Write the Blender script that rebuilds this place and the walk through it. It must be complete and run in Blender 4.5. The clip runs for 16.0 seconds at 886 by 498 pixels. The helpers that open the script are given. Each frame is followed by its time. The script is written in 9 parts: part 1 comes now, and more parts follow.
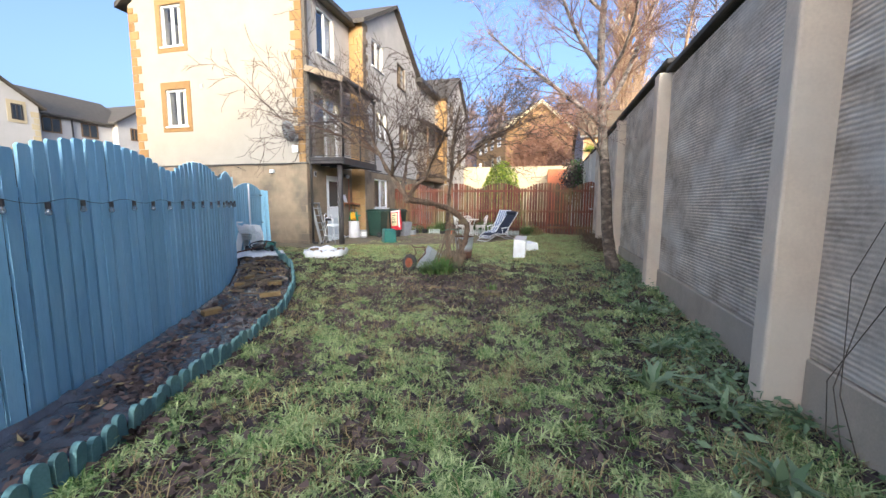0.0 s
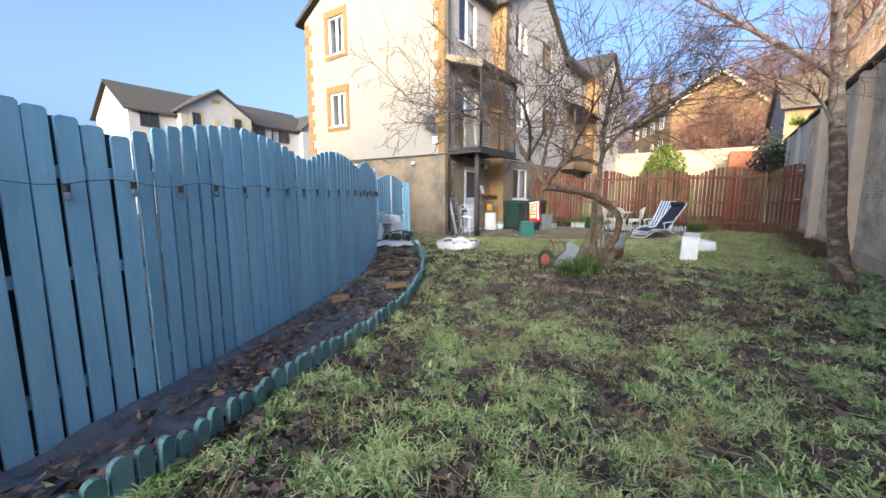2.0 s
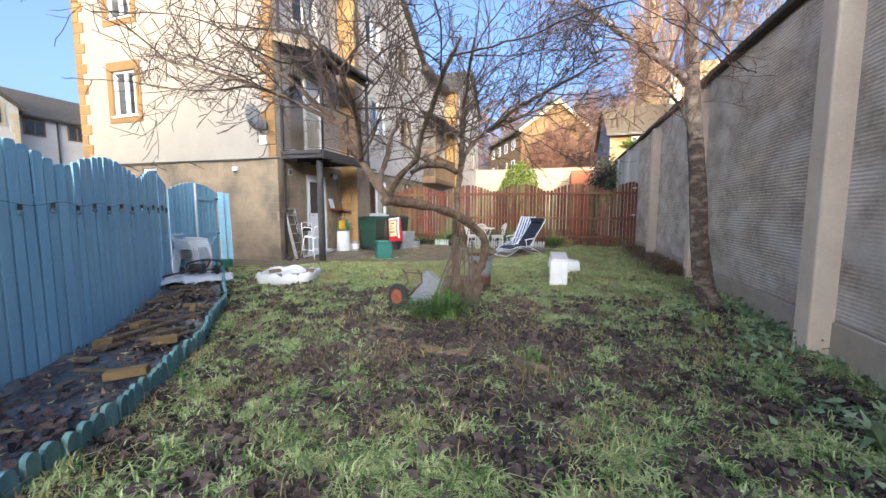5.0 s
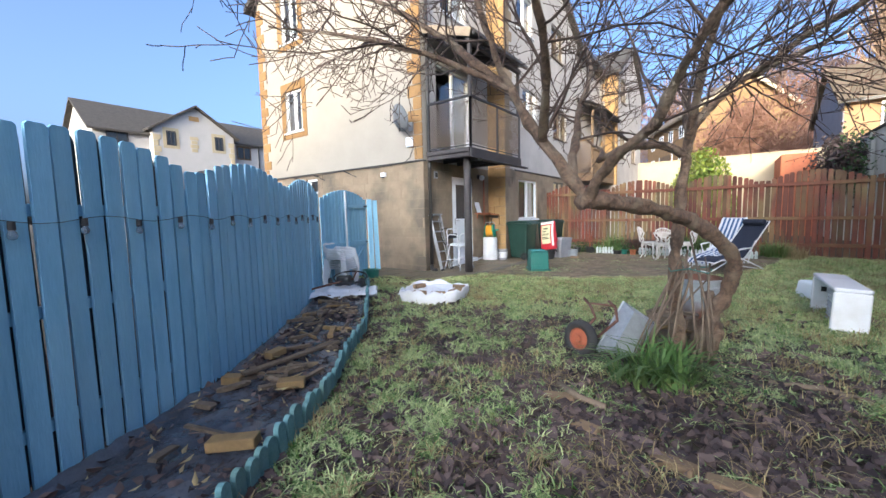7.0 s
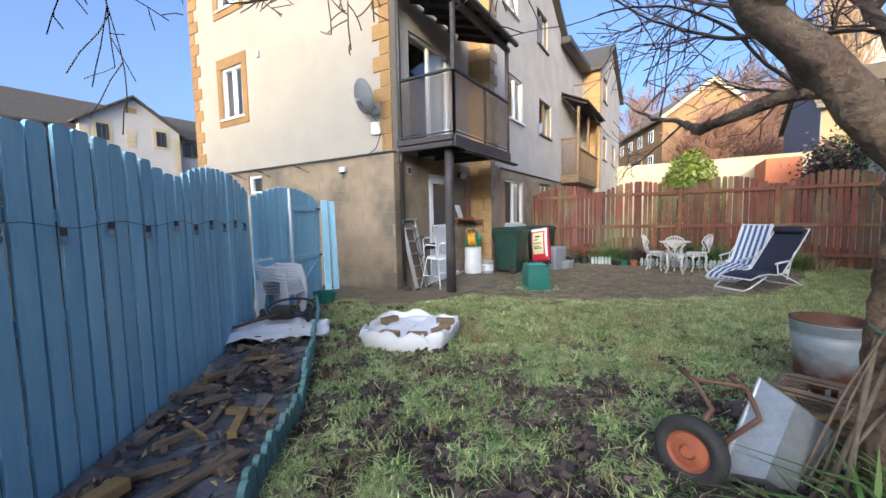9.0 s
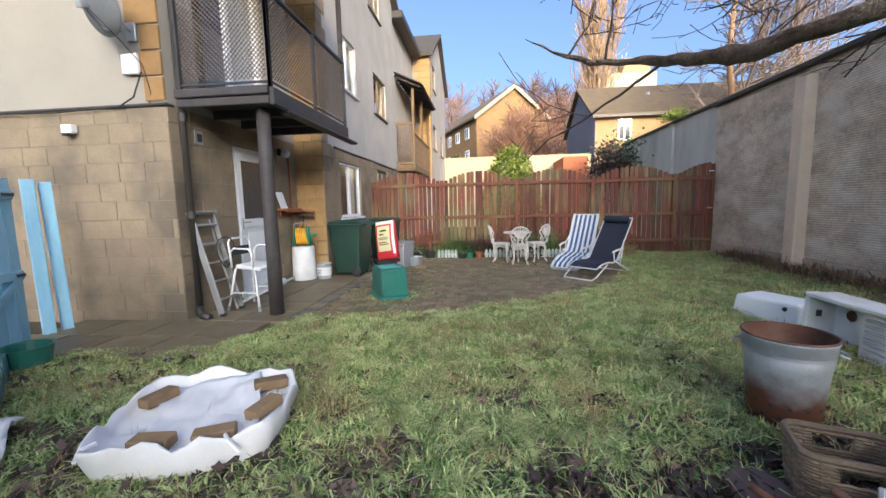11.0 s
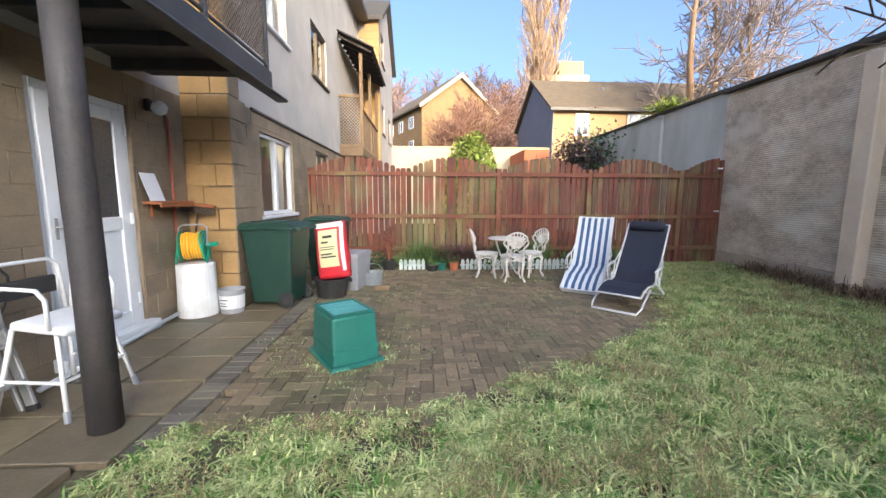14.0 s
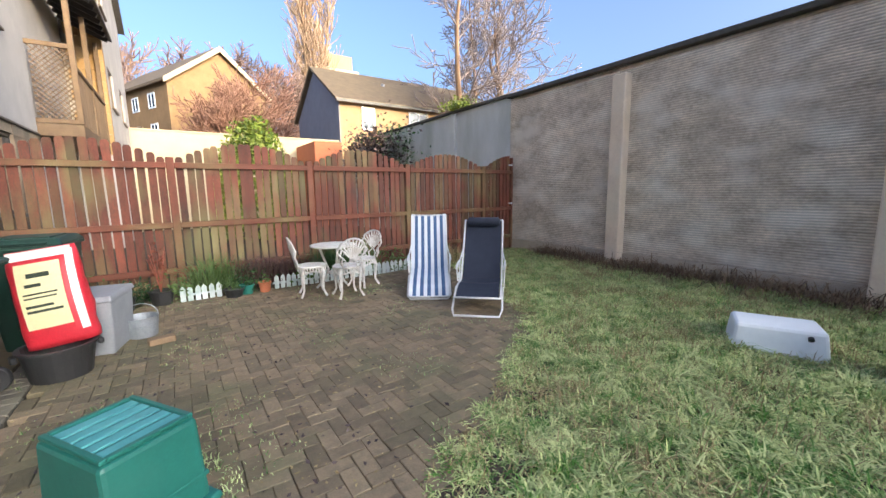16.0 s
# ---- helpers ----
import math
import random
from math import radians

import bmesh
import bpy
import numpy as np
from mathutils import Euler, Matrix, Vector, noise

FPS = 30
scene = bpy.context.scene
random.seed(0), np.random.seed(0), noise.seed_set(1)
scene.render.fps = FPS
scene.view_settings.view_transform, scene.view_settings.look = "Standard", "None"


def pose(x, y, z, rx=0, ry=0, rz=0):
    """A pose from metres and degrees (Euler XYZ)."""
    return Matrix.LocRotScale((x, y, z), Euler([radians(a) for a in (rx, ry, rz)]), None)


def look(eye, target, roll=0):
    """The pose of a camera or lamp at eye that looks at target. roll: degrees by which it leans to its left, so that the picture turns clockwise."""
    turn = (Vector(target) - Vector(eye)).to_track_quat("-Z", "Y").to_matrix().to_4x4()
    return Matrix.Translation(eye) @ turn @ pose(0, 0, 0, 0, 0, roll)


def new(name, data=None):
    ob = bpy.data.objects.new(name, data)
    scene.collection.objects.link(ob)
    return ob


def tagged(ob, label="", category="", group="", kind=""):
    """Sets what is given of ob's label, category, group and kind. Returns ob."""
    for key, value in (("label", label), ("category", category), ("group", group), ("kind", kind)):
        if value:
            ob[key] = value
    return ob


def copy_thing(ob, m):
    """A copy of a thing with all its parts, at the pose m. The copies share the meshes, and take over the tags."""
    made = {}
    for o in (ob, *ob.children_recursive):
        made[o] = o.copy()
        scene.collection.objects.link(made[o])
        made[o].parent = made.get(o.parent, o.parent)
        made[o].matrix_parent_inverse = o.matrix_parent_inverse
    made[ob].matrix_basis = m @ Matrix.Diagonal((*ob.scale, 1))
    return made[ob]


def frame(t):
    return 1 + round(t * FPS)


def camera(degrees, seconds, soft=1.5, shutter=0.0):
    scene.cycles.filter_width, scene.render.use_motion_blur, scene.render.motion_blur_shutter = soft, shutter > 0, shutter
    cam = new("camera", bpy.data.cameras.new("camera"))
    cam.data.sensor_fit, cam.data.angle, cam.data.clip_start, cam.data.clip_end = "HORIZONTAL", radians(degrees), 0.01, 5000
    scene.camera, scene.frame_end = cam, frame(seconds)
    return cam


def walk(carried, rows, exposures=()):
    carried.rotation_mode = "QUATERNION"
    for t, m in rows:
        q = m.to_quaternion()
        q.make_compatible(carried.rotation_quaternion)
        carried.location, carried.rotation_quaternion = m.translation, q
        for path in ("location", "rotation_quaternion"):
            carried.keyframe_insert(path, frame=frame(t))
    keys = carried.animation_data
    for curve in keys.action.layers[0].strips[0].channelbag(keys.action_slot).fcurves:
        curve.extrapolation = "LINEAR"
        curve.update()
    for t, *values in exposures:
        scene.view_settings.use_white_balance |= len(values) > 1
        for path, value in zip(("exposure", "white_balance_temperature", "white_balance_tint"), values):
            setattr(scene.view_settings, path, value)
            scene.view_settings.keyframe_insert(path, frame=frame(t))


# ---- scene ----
cam = camera(97.6, 16.0)
METRES, EYE, TILT, LEAN, TURN = 11.5, 1.5, 0.0, 0.0, 14.2
ROWS = [
    (0.0, 0.0, 0.0, 0.0, 0.04, -6.78, -0.3),
    (0.5, 0.002, 0.0051, -0.0019, 4.39, -7.33, -0.43),
    (1.0, -0.0005, 0.0204, -0.0055, 11.15, -7.6, -0.34),
    (1.5, -0.0014, 0.0378, -0.005, 17.48, -7.85, -0.05),
    (2.0, 0.0005, 0.0647, -0.0069, 20.57, -7.84, 0.08),
    (2.5, 0.0025, 0.0926, -0.0049, 16.53, -7.45, -0.12),
    (3.0, -0.0026, 0.1242, -0.0042, 8.28, -6.59, -0.21),
    (3.5, -0.0009, 0.1539, -0.0048, 0.4, -6.03, -0.15),
    (6.0, -0.0109, 0.2996, -0.0035, 6.73, -4.95, 0.29),
    (6.5, -0.0307, 0.3287, -0.0002, 16.07, -5.06, 0.97),
    (7.0, -0.0471, 0.3641, -0.0017, 21.9, -5.14, 1.37),
    (7.5, -0.0653, 0.3991, -0.0009, 22.59, -5.36, 1.49),
    (8.0, -0.0846, 0.434, 0.0016, 21.6, -5.07, 1.31),
    (10.5, -0.1499, 0.6115, -0.0038, 1.04, -5.72, 1.43),
    (11.0, -0.1575, 0.6418, 0.0002, -7.95, -6.52, 1.26),
    (11.5, -0.1592, 0.6722, -0.0012, -15.68, -7.2, 1.0),
    (12.0, -0.1606, 0.6999, 0.001, -21.84, -7.38, 0.55),
    (12.5, -0.1639, 0.7394, 0.0022, -26.78, -6.61, 0.41),
    (13.0, -0.1637, 0.775, 0.0007, -24.87, -6.53, 0.57),
    (13.5, -0.1667, 0.8132, 0.0031, -17.62, -6.95, -0.01),
    (14.0, -0.1724, 0.8517, 0.004, -17.1, -7.55, -0.28),
    (14.5, -0.1709, 0.8842, 0.0052, -21.77, -8.01, -0.43),
    (15.0, -0.1663, 0.915, 0.0086, -27.54, -8.24, -0.54),
    (15.5, -0.1717, 0.9413, 0.0077, -35.81, -8.02, -0.15),
    (16.0, -0.1796, 0.9593, 0.009, -48.58, -8.53, 0.83),
]
walk(
    cam,
    [
        (t, pose(0, 0, EYE, TILT, LEAN, TURN) @ pose(METRES * x, METRES * y, METRES * z, 90 + pitch, roll, yaw))
        for t, x, y, z, yaw, pitch, roll in ROWS
    ],
    exposures=[(0.0, 2.42, 6100, 6), (3.5, 2.4, 6100, 6), (6.0, 2.44, 5900, 6), (6.5, 2.4, 5850, 6), (8.0, 2.26, 5650, 6), (10.5, 2.08, 6150, 6), (11.0, 2.13, 6150, 6), (11.5, 2.3, 6150, 6), (12.5, 2.44, 6150, 6), (14.0, 2.46, 6150, 6), (15.0, 2.56, 6150, 6), (16.0, 2.48, 6150, 6)],
)

# ---- light: low winter sun behind the camera, clear sky ----
SUN_ELEV, SUN_AZ = 12.0, 165.0  # degrees; azimuth clockwise from +y to where the sun stands
world = bpy.data.worlds.new("sky_world")
scene.world = world
world.use_nodes = True
wn = world.node_tree
sky = wn.nodes.new("ShaderNodeTexSky")
sky.sky_type = "NISHITA"
sky.sun_disc = False
sky.sun_elevation = radians(SUN_ELEV)
sky.sun_rotation = radians(SUN_AZ)
sky.air_density, sky.dust_density, sky.ozone_density = 0.4, 7.5, 1.8
background = wn.nodes["Background"]
background.inputs["Strength"].default_value = 0.15
wn.links.new(sky.outputs[0], background.inputs["Color"])
sun_lamp = bpy.data.lights.new("sun", "SUN")
sun_lamp.energy, sun_lamp.angle, sun_lamp.color = 0.78, radians(1.2), (1.0, 0.72, 0.36)
sun = new("sun", sun_lamp)
_a, _e = radians(SUN_AZ), radians(SUN_ELEV)
sun.matrix_world = look((math.sin(_a) * math.cos(_e) * 60, math.cos(_a) * math.cos(_e) * 60, math.sin(_e) * 60), (0, 0, 0))

# ---- materials ----
def mat(name, c1, c2=None, rough=0.75, scale=6.0, bump=0.15, metal=0.0, fine=60.0, stain=None, stain_scale=0.9, stain_amount=0.5,
        rnd=0.0, island=0.0, spec=0.5, stretch=(1, 1, 1), dist=0.01, coords="pos"):
    """Two-scale noise between c1 and c2, an optional stain colour in large patches, fine bump."""
    m = bpy.data.materials.new(name)
    m.use_nodes = True
    nt = m.node_tree
    N, K = nt.nodes.new, nt.links.new
    b = nt.nodes["Principled BSDF"]
    b.inputs["Roughness"].default_value = rough
    b.inputs["Metallic"].default_value = metal
    b.inputs["Specular IOR Level"].default_value = spec
    c2 = c2 or tuple(v * 0.75 for v in c1)
    if coords == "pos":
        src = N("ShaderNodeNewGeometry").outputs["Position"]
    else:
        src = N("ShaderNodeTexCoord").outputs["Object"]
    mp = N("ShaderNodeMapping")
    mp.inputs["Scale"].default_value = stretch
    K(src, mp.inputs["Vector"])
    n1 = N("ShaderNodeTexNoise")
    n1.inputs["Scale"].default_value, n1.inputs["Detail"].default_value, n1.inputs["Roughness"].default_value = scale, 6, 0.65
    K(mp.outputs[0], n1.inputs["Vector"])
    n2 = N("ShaderNodeTexNoise")
    n2.inputs["Scale"].default_value, n2.inputs["Detail"].default_value = fine, 4
    K(mp.outputs[0], n2.inputs["Vector"])
    add = N("ShaderNodeMath")
    add.operation = "MULTIPLY_ADD"
    K(n2.outputs[0], add.inputs[0])
    add.inputs[1].default_value = 0.45
    K(n1.outputs[0], add.inputs[2])
    ramp = N("ShaderNodeMapRange")
    ramp.inputs["From Min"].default_value, ramp.inputs["From Max"].default_value = 0.5, 0.95
    K(add.outputs[0], ramp.inputs["Value"])
    mx = N("ShaderNodeMix")
    mx.data_type = "RGBA"
    mx.inputs["A"].default_value, mx.inputs["B"].default_value = (*c1, 1), (*c2, 1)
    K(ramp.outputs[0], mx.inputs["Factor"])
    out = mx.outputs["Result"]
    if stain:
        n3 = N("ShaderNodeTexNoise")
        n3.inputs["Scale"].default_value, n3.inputs["Detail"].default_value = stain_scale, 5
        K(mp.outputs[0], n3.inputs["Vector"])
        r3 = N("ShaderNodeMapRange")
        r3.inputs["From Min"].default_value, r3.inputs["From Max"].default_value = 0.48, 0.68
        r3.inputs["To Max"].default_value = stain_amount
        K(n3.outputs[0], r3.inputs["Value"])
        m3 = N("ShaderNodeMix")
        m3.data_type = "RGBA"
        K(r3.outputs[0], m3.inputs["Factor"])
        K(out, m3.inputs["A"])
        m3.inputs["B"].default_value = (*stain, 1)
        out = m3.outputs["Result"]
    if rnd or island:
        hsv = N("ShaderNodeHueSaturation")
        rr = N("ShaderNodeMapRange")
        amount = rnd or island
        rr.inputs["To Min"].default_value, rr.inputs["To Max"].default_value = 1 - amount, 1 + amount
        K(N("ShaderNodeObjectInfo").outputs["Random"] if rnd else N("ShaderNodeNewGeometry").outputs["Random Per Island"], rr.inputs["Value"])
        K(rr.outputs[0], hsv.inputs["Value"])
        K(out, hsv.inputs["Color"])
        out = hsv.outputs[0]
    K(out, b.inputs["Base Color"])
    if bump:
        bp = N("ShaderNodeBump")
        bp.inputs["Strength"].default_value, bp.inputs["Distance"].default_value = bump, dist
        K(add.outputs[0], bp.inputs["Height"])
        K(bp.outputs[0], b.inputs["Normal"])
    return m


def two_tone(name, a, b_, rough=0.85, split=0.5, rnd_scale=0.6, band=0.5):
    """Blades and leaves: colour by island, drifting between two tones over the ground."""
    m = bpy.data.materials.new(name)
    m.use_nodes = True
    nt = m.node_tree
    N, K = nt.nodes.new, nt.links.new
    p = nt.nodes["Principled BSDF"]
    p.inputs["Roughness"].default_value = rough
    p.inputs["Specular IOR Level"].default_value = 0.25
    g = N("ShaderNodeNewGeometry")
    n = N("ShaderNodeTexNoise")
    n.inputs["Scale"].default_value, n.inputs["Detail"].default_value = rnd_scale, 3
    K(g.outputs["Position"], n.inputs["Vector"])
    s = N("ShaderNodeMath")
    s.operation = "MULTIPLY_ADD"
    K(g.outputs["Random Per Island"], s.inputs[0])
    s.inputs[1].default_value = 0.55
    K(n.outputs[0], s.inputs[2])
    r = N("ShaderNodeMapRange")
    r.inputs["From Min"].default_value, r.inputs["From Max"].default_value = split, split + band
    K(s.outputs[0], r.inputs["Value"])
    mx = N("ShaderNodeMix")
    mx.data_type = "RGBA"
    mx.inputs["A"].default_value, mx.inputs["B"].default_value = (*a, 1), (*b_, 1)
    K(r.outputs[0], mx.inputs["Factor"])
    K(mx.outputs["Result"], p.inputs["Base Color"])
    return m


def wall_panel_material():
    """Brushed concrete: horizontal comb lines that wear away in pale patches."""
    m = mat("comb_concrete", (0.40, 0.325, 0.248), (0.86, 0.725, 0.575), rough=0.92, scale=2.0, bump=0.0, fine=18, stain=(0.88, 0.80, 0.69), stain_scale=1.5, stain_amount=0.8, stretch=(1, 0.9, 1.5))
    nt = m.node_tree
    N, K = nt.nodes.new, nt.links.new
    pos = N("ShaderNodeNewGeometry")
    w = N("ShaderNodeTexWave")
    w.wave_type, w.bands_direction = "BANDS", "Z"
    w.inputs["Scale"].default_value, w.inputs["Distortion"].default_value = 8.5, 0.8
    w.inputs["Detail"].default_value, w.inputs["Detail Scale"].default_value = 2, 1.2
    K(pos.outputs["Position"], w.inputs["Vector"])
    mask = N("ShaderNodeTexNoise")
    mask.inputs["Scale"].default_value, mask.inputs["Detail"].default_value = 0.8, 4
    K(pos.outputs["Position"], mask.inputs["Vector"])
    mr = N("ShaderNodeMapRange")
    mr.inputs["From Min"].default_value, mr.inputs["From Max"].default_value = 0.32, 0.55
    K(mask.outputs[0], mr.inputs["Value"])
    mul = N("ShaderNodeMath")
    mul.operation = "MULTIPLY"
    K(w.outputs["Fac"], mul.inputs[0])
    K(mr.outputs[0], mul.inputs[1])
    # shade of the comb relief put into the colour: grooves darker, ridges lighter
    groove = N("ShaderNodeMapRange")
    groove.inputs["From Min"].default_value, groove.inputs["From Max"].default_value = 0.0, 1.0
    groove.inputs["To Min"].default_value, groove.inputs["To Max"].default_value = 0.74, 1.1
    K(mul.outputs[0], groove.inputs["Value"])
    base = nt.nodes["Principled BSDF"].inputs["Base Color"]
    old = base.links[0].from_socket
    relief_shade = N("ShaderNodeHueSaturation")
    K(old, relief_shade.inputs["Color"])
    K(groove.outputs[0], relief_shade.inputs["Value"])
    K(relief_shade.outputs[0], base)
    bp = N("ShaderNodeBump")
    bp.inputs["Strength"].default_value, bp.inputs["Distance"].default_value = 0.8, 0.008
    K(mul.outputs[0], bp.inputs["Height"])
    n = N("ShaderNodeTexNoise")
    n.inputs["Scale"].default_value, n.inputs["Detail"].default_value = 70, 4
    K(pos.outputs["Position"], n.inputs["Vector"])
    b2 = N("ShaderNodeBump")
    b2.inputs["Strength"].default_value, b2.inputs["Distance"].default_value = 0.35, 0.006
    K(n.outputs[0], b2.inputs["Height"])
    K(bp.outputs[0], b2.inputs["Normal"])
    K(b2.outputs[0], nt.nodes["Principled BSDF"].inputs["Normal"])
    return m


def glass_material():
    m = bpy.data.materials.new("window_glass")
    m.use_nodes = True
    p = m.node_tree.nodes["Principled BSDF"]
    p.inputs["Base Color"].default_value = (0.92, 0.96, 0.97, 1)
    p.inputs["Roughness"].default_value = 0.01
    p.inputs["Transmission Weight"].default_value = 1.0
    p.inputs["IOR"].default_value = 1.5
    return m


COMB = wall_panel_material()
CONCRETE = mat("plinth_concrete", (0.52, 0.43, 0.33), (0.38, 0.32, 0.245), rough=0.9, scale=3, stain=(0.48, 0.41, 0.32), stain_amount=0.6, bump=0.3)
PILASTER = mat("pilaster_concrete", (0.80, 0.66, 0.50), (0.66, 0.53, 0.40), rough=0.9, scale=3, fine=45, bump=0.4, stain=(0.66, 0.59, 0.49), stain_amount=0.6)
COPING = mat("coping_dark", (0.055, 0.05, 0.045), (0.10, 0.09, 0.075), rough=0.9, scale=9, bump=0.4)
WHITE_WALL = mat("weathered_white_render", (0.62, 0.62, 0.60), (0.50, 0.50, 0.47), rough=0.9, scale=2, bump=0.3, stain=(0.30, 0.32, 0.25), stain_scale=1.1, stain_amount=0.6, stretch=(1, 1, 0.35))
RENDER = mat("cream_pebble_render", (0.36, 0.325, 0.275), (0.31, 0.28, 0.235), rough=0.95, scale=1.2, fine=140, bump=0.6, dist=0.006)
RENDER_GREY = mat("grey_pebble_render", (0.46, 0.43, 0.40), (0.38, 0.355, 0.33), rough=0.95, scale=1.5, fine=120, bump=0.6, stain=(0.55, 0.52, 0.48), stain_amount=0.5)
STONE = mat("sandstone_block", (0.31, 0.238, 0.157), (0.22, 0.17, 0.115), rough=0.9, scale=2.2, fine=50, bump=0.6, rnd=0.06, stain=(0.12, 0.10, 0.075), stain_scale=1.3, stain_amount=0.8)
OCHRE = mat("ochre_quoin_stone", (0.42, 0.265, 0.115), (0.33, 0.205, 0.088), rough=0.9, scale=5, fine=50, bump=0.4, rnd=0.1)
# same ochre stone, its colour darkened to offset the sun on the gable
QUOIN = mat("dark_ochre_corner_stone", (0.31, 0.18, 0.072), (0.24, 0.14, 0.055), rough=0.9, scale=5, fine=50, bump=0.4, rnd=0.12)
OCHRE_JOINT = mat("ochre_mortar", (0.42, 0.28, 0.13), (0.36, 0.24, 0.11), rough=0.95, scale=12, bump=0.3)
MORTAR = mat("mortar", (0.29, 0.225, 0.15), (0.23, 0.177, 0.12), rough=0.95, scale=12, bump=0.3)
UPVC = mat("white_upvc", (0.80, 0.82, 0.84), (0.74, 0.76, 0.78), rough=0.35, scale=3, bump=0.02)
GLASS = glass_material()
ROOM_DARK = mat("dim_room", (0.10, 0.095, 0.09), (0.07, 0.07, 0.065), rough=0.9, bump=0)
CURTAIN = mat("net_curtain", (0.62, 0.60, 0.55), (0.5, 0.48, 0.44), rough=0.9, stretch=(8, 8, 0.5), bump=0.3)
BLUE = mat("blue_fence_paint", (0.29, 0.545, 0.71), (0.205, 0.43, 0.595), rough=0.6, scale=5, fine=45, bump=0.35, rnd=0.10, stretch=(2.5, 2.5, 0.35), stain=(0.33, 0.55, 0.67), stain_scale=2, stain_amount=0.5)
GAP_SHADE_BOARD = mat("gap_shade_rear_board", (0.035, 0.05, 0.06), (0.02, 0.03, 0.038), rough=0.85, scale=5, bump=0.3)
TEAL = mat("faded_teal_edging", (0.135, 0.27, 0.285), (0.08, 0.175, 0.185), rough=0.85, scale=9, bump=0.4, rnd=0.18, stain=(0.18, 0.28, 0.22), stain_scale=4, stain_amount=0.6)
REDWOOD = mat("red_stained_board", (0.185, 0.05, 0.028), (0.075, 0.032, 0.02), rough=0.8, scale=4, fine=40, bump=0.5, rnd=0.38, stretch=(1.6, 1.6, 0.6), stain=(0.165, 0.14, 0.06), stain_scale=1.2, stain_amount=1.0)
REDRAIL = mat("red_stained_rail", (0.19, 0.055, 0.03), (0.12, 0.045, 0.026), rough=0.8, scale=5, bump=0.4, stain=(0.20, 0.17, 0.07), stain_scale=1.2, stain_amount=0.7)
BLACKWOOD = mat("black_stained_timber", (0.028, 0.026, 0.027), (0.06, 0.05, 0.047), rough=0.65, scale=7, fine=60, bump=0.4, stretch=(1, 1, 1))
BLACKMETAL = mat("black_painted_metal", (0.02, 0.02, 0.022), (0.04, 0.038, 0.036), rough=0.5, scale=9, bump=0.1)
MESHMETAL = mat("brown_mesh_metal", (0.16, 0.12, 0.085), (0.11, 0.085, 0.06), rough=0.55, scale=12, bump=0.1, metal=0.3)
PIPE = mat("dark_drainpipe", (0.03, 0.028, 0.027), (0.05, 0.045, 0.04), rough=0.45, scale=8, bump=0.05)
SLATE = mat("dark_roof_tile", (0.085, 0.075, 0.065), (0.05, 0.045, 0.04), rough=0.9, scale=5, fine=25, bump=0.5)
TILE_BROWN = mat("brown_roof_tile", (0.20, 0.145, 0.09), (0.13, 0.10, 0.065), rough=0.9, scale=3, fine=20, bump=0.5)
SLAB = mat("stone_slab", (0.225, 0.175, 0.105), (0.14, 0.108, 0.07), rough=0.5, scale=3.5, fine=40, bump=0.35, rnd=0.16, stain=(0.12, 0.125, 0.075), stain_scale=1.8, stain_amount=0.6)
PAVER = mat("block_paver", (0.25, 0.185, 0.11), (0.15, 0.115, 0.072), rough=0.75, scale=14, fine=90, bump=0.7, rnd=0.28, stain=(0.12, 0.115, 0.055), stain_scale=1.6, stain_amount=0.75)
PAVER_ISLAND = mat("block_paver_far", (0.25, 0.185, 0.11), (0.15, 0.115, 0.072), rough=0.75, scale=14, fine=90, bump=0.7, island=0.28, stain=(0.12, 0.115, 0.055), stain_scale=1.6, stain_amount=0.75)
PAVER_DARK = mat("dark_block_paver", (0.15, 0.128, 0.105), (0.10, 0.086, 0.068), rough=0.75, scale=6, bump=0.5, rnd=0.25, stain=(0.17, 0.15, 0.10), stain_scale=1.5, stain_amount=0.7)
SOIL = mat("lawn_soil", (0.095, 0.07, 0.047), (0.045, 0.034, 0.026), rough=0.95, scale=5, fine=50, bump=0.9, dist=0.03, stain=(0.075, 0.095, 0.032), stain_scale=1.6, stain_amount=0.6)
JOINT = mat("mossy_joint_soil", (0.12, 0.10, 0.055), (0.08, 0.065, 0.04), rough=0.95, scale=10, bump=0.6)
BARK = mat("fruit_tree_bark", (0.21, 0.135, 0.085), (0.05, 0.033, 0.025), rough=0.85, scale=22, fine=60, bump=1.0, dist=0.03, stain=(0.27, 0.215, 0.15), stain_scale=7, stain_amount=0.65)
TWIG = mat("dark_twig", (0.10, 0.068, 0.052), (0.065, 0.045, 0.036), rough=0.85, scale=9, bump=0.1)


# ---- mesh helpers ----
def part(name, bm, material, parent=None, label="", smooth=False):
    """Links a bmesh as one mesh object under a thing or a part."""
    me = bpy.data.meshes.new(name)
    bm.to_mesh(me)
    bm.free()
    if material:
        me.materials.append(material)
    if smooth:
        me.shade_smooth()
    ob = new(name, me)
    if parent:
        ob.parent = parent
    if label:
        ob["label"] = label
    return ob


def shared(name, me, m, parent=None, label=""):
    ob = new(name, me)
    if parent:
        ob.parent = parent
    ob.matrix_basis = m
    if label:
        ob["label"] = label
    return ob


def mesh_of(bm, name, material, smooth=False):
    me = bpy.data.meshes.new(name)
    bm.to_mesh(me)
    bm.free()
    me.materials.append(material)
    if smooth:
        me.shade_smooth()
    return me


def thing(name, label, category, group="", m=None, kind=""):
    ob = new(name)
    ob.empty_display_size = 0.1
    if m is not None:
        ob.matrix_basis = m
    return tagged(ob, label, category, group, kind)


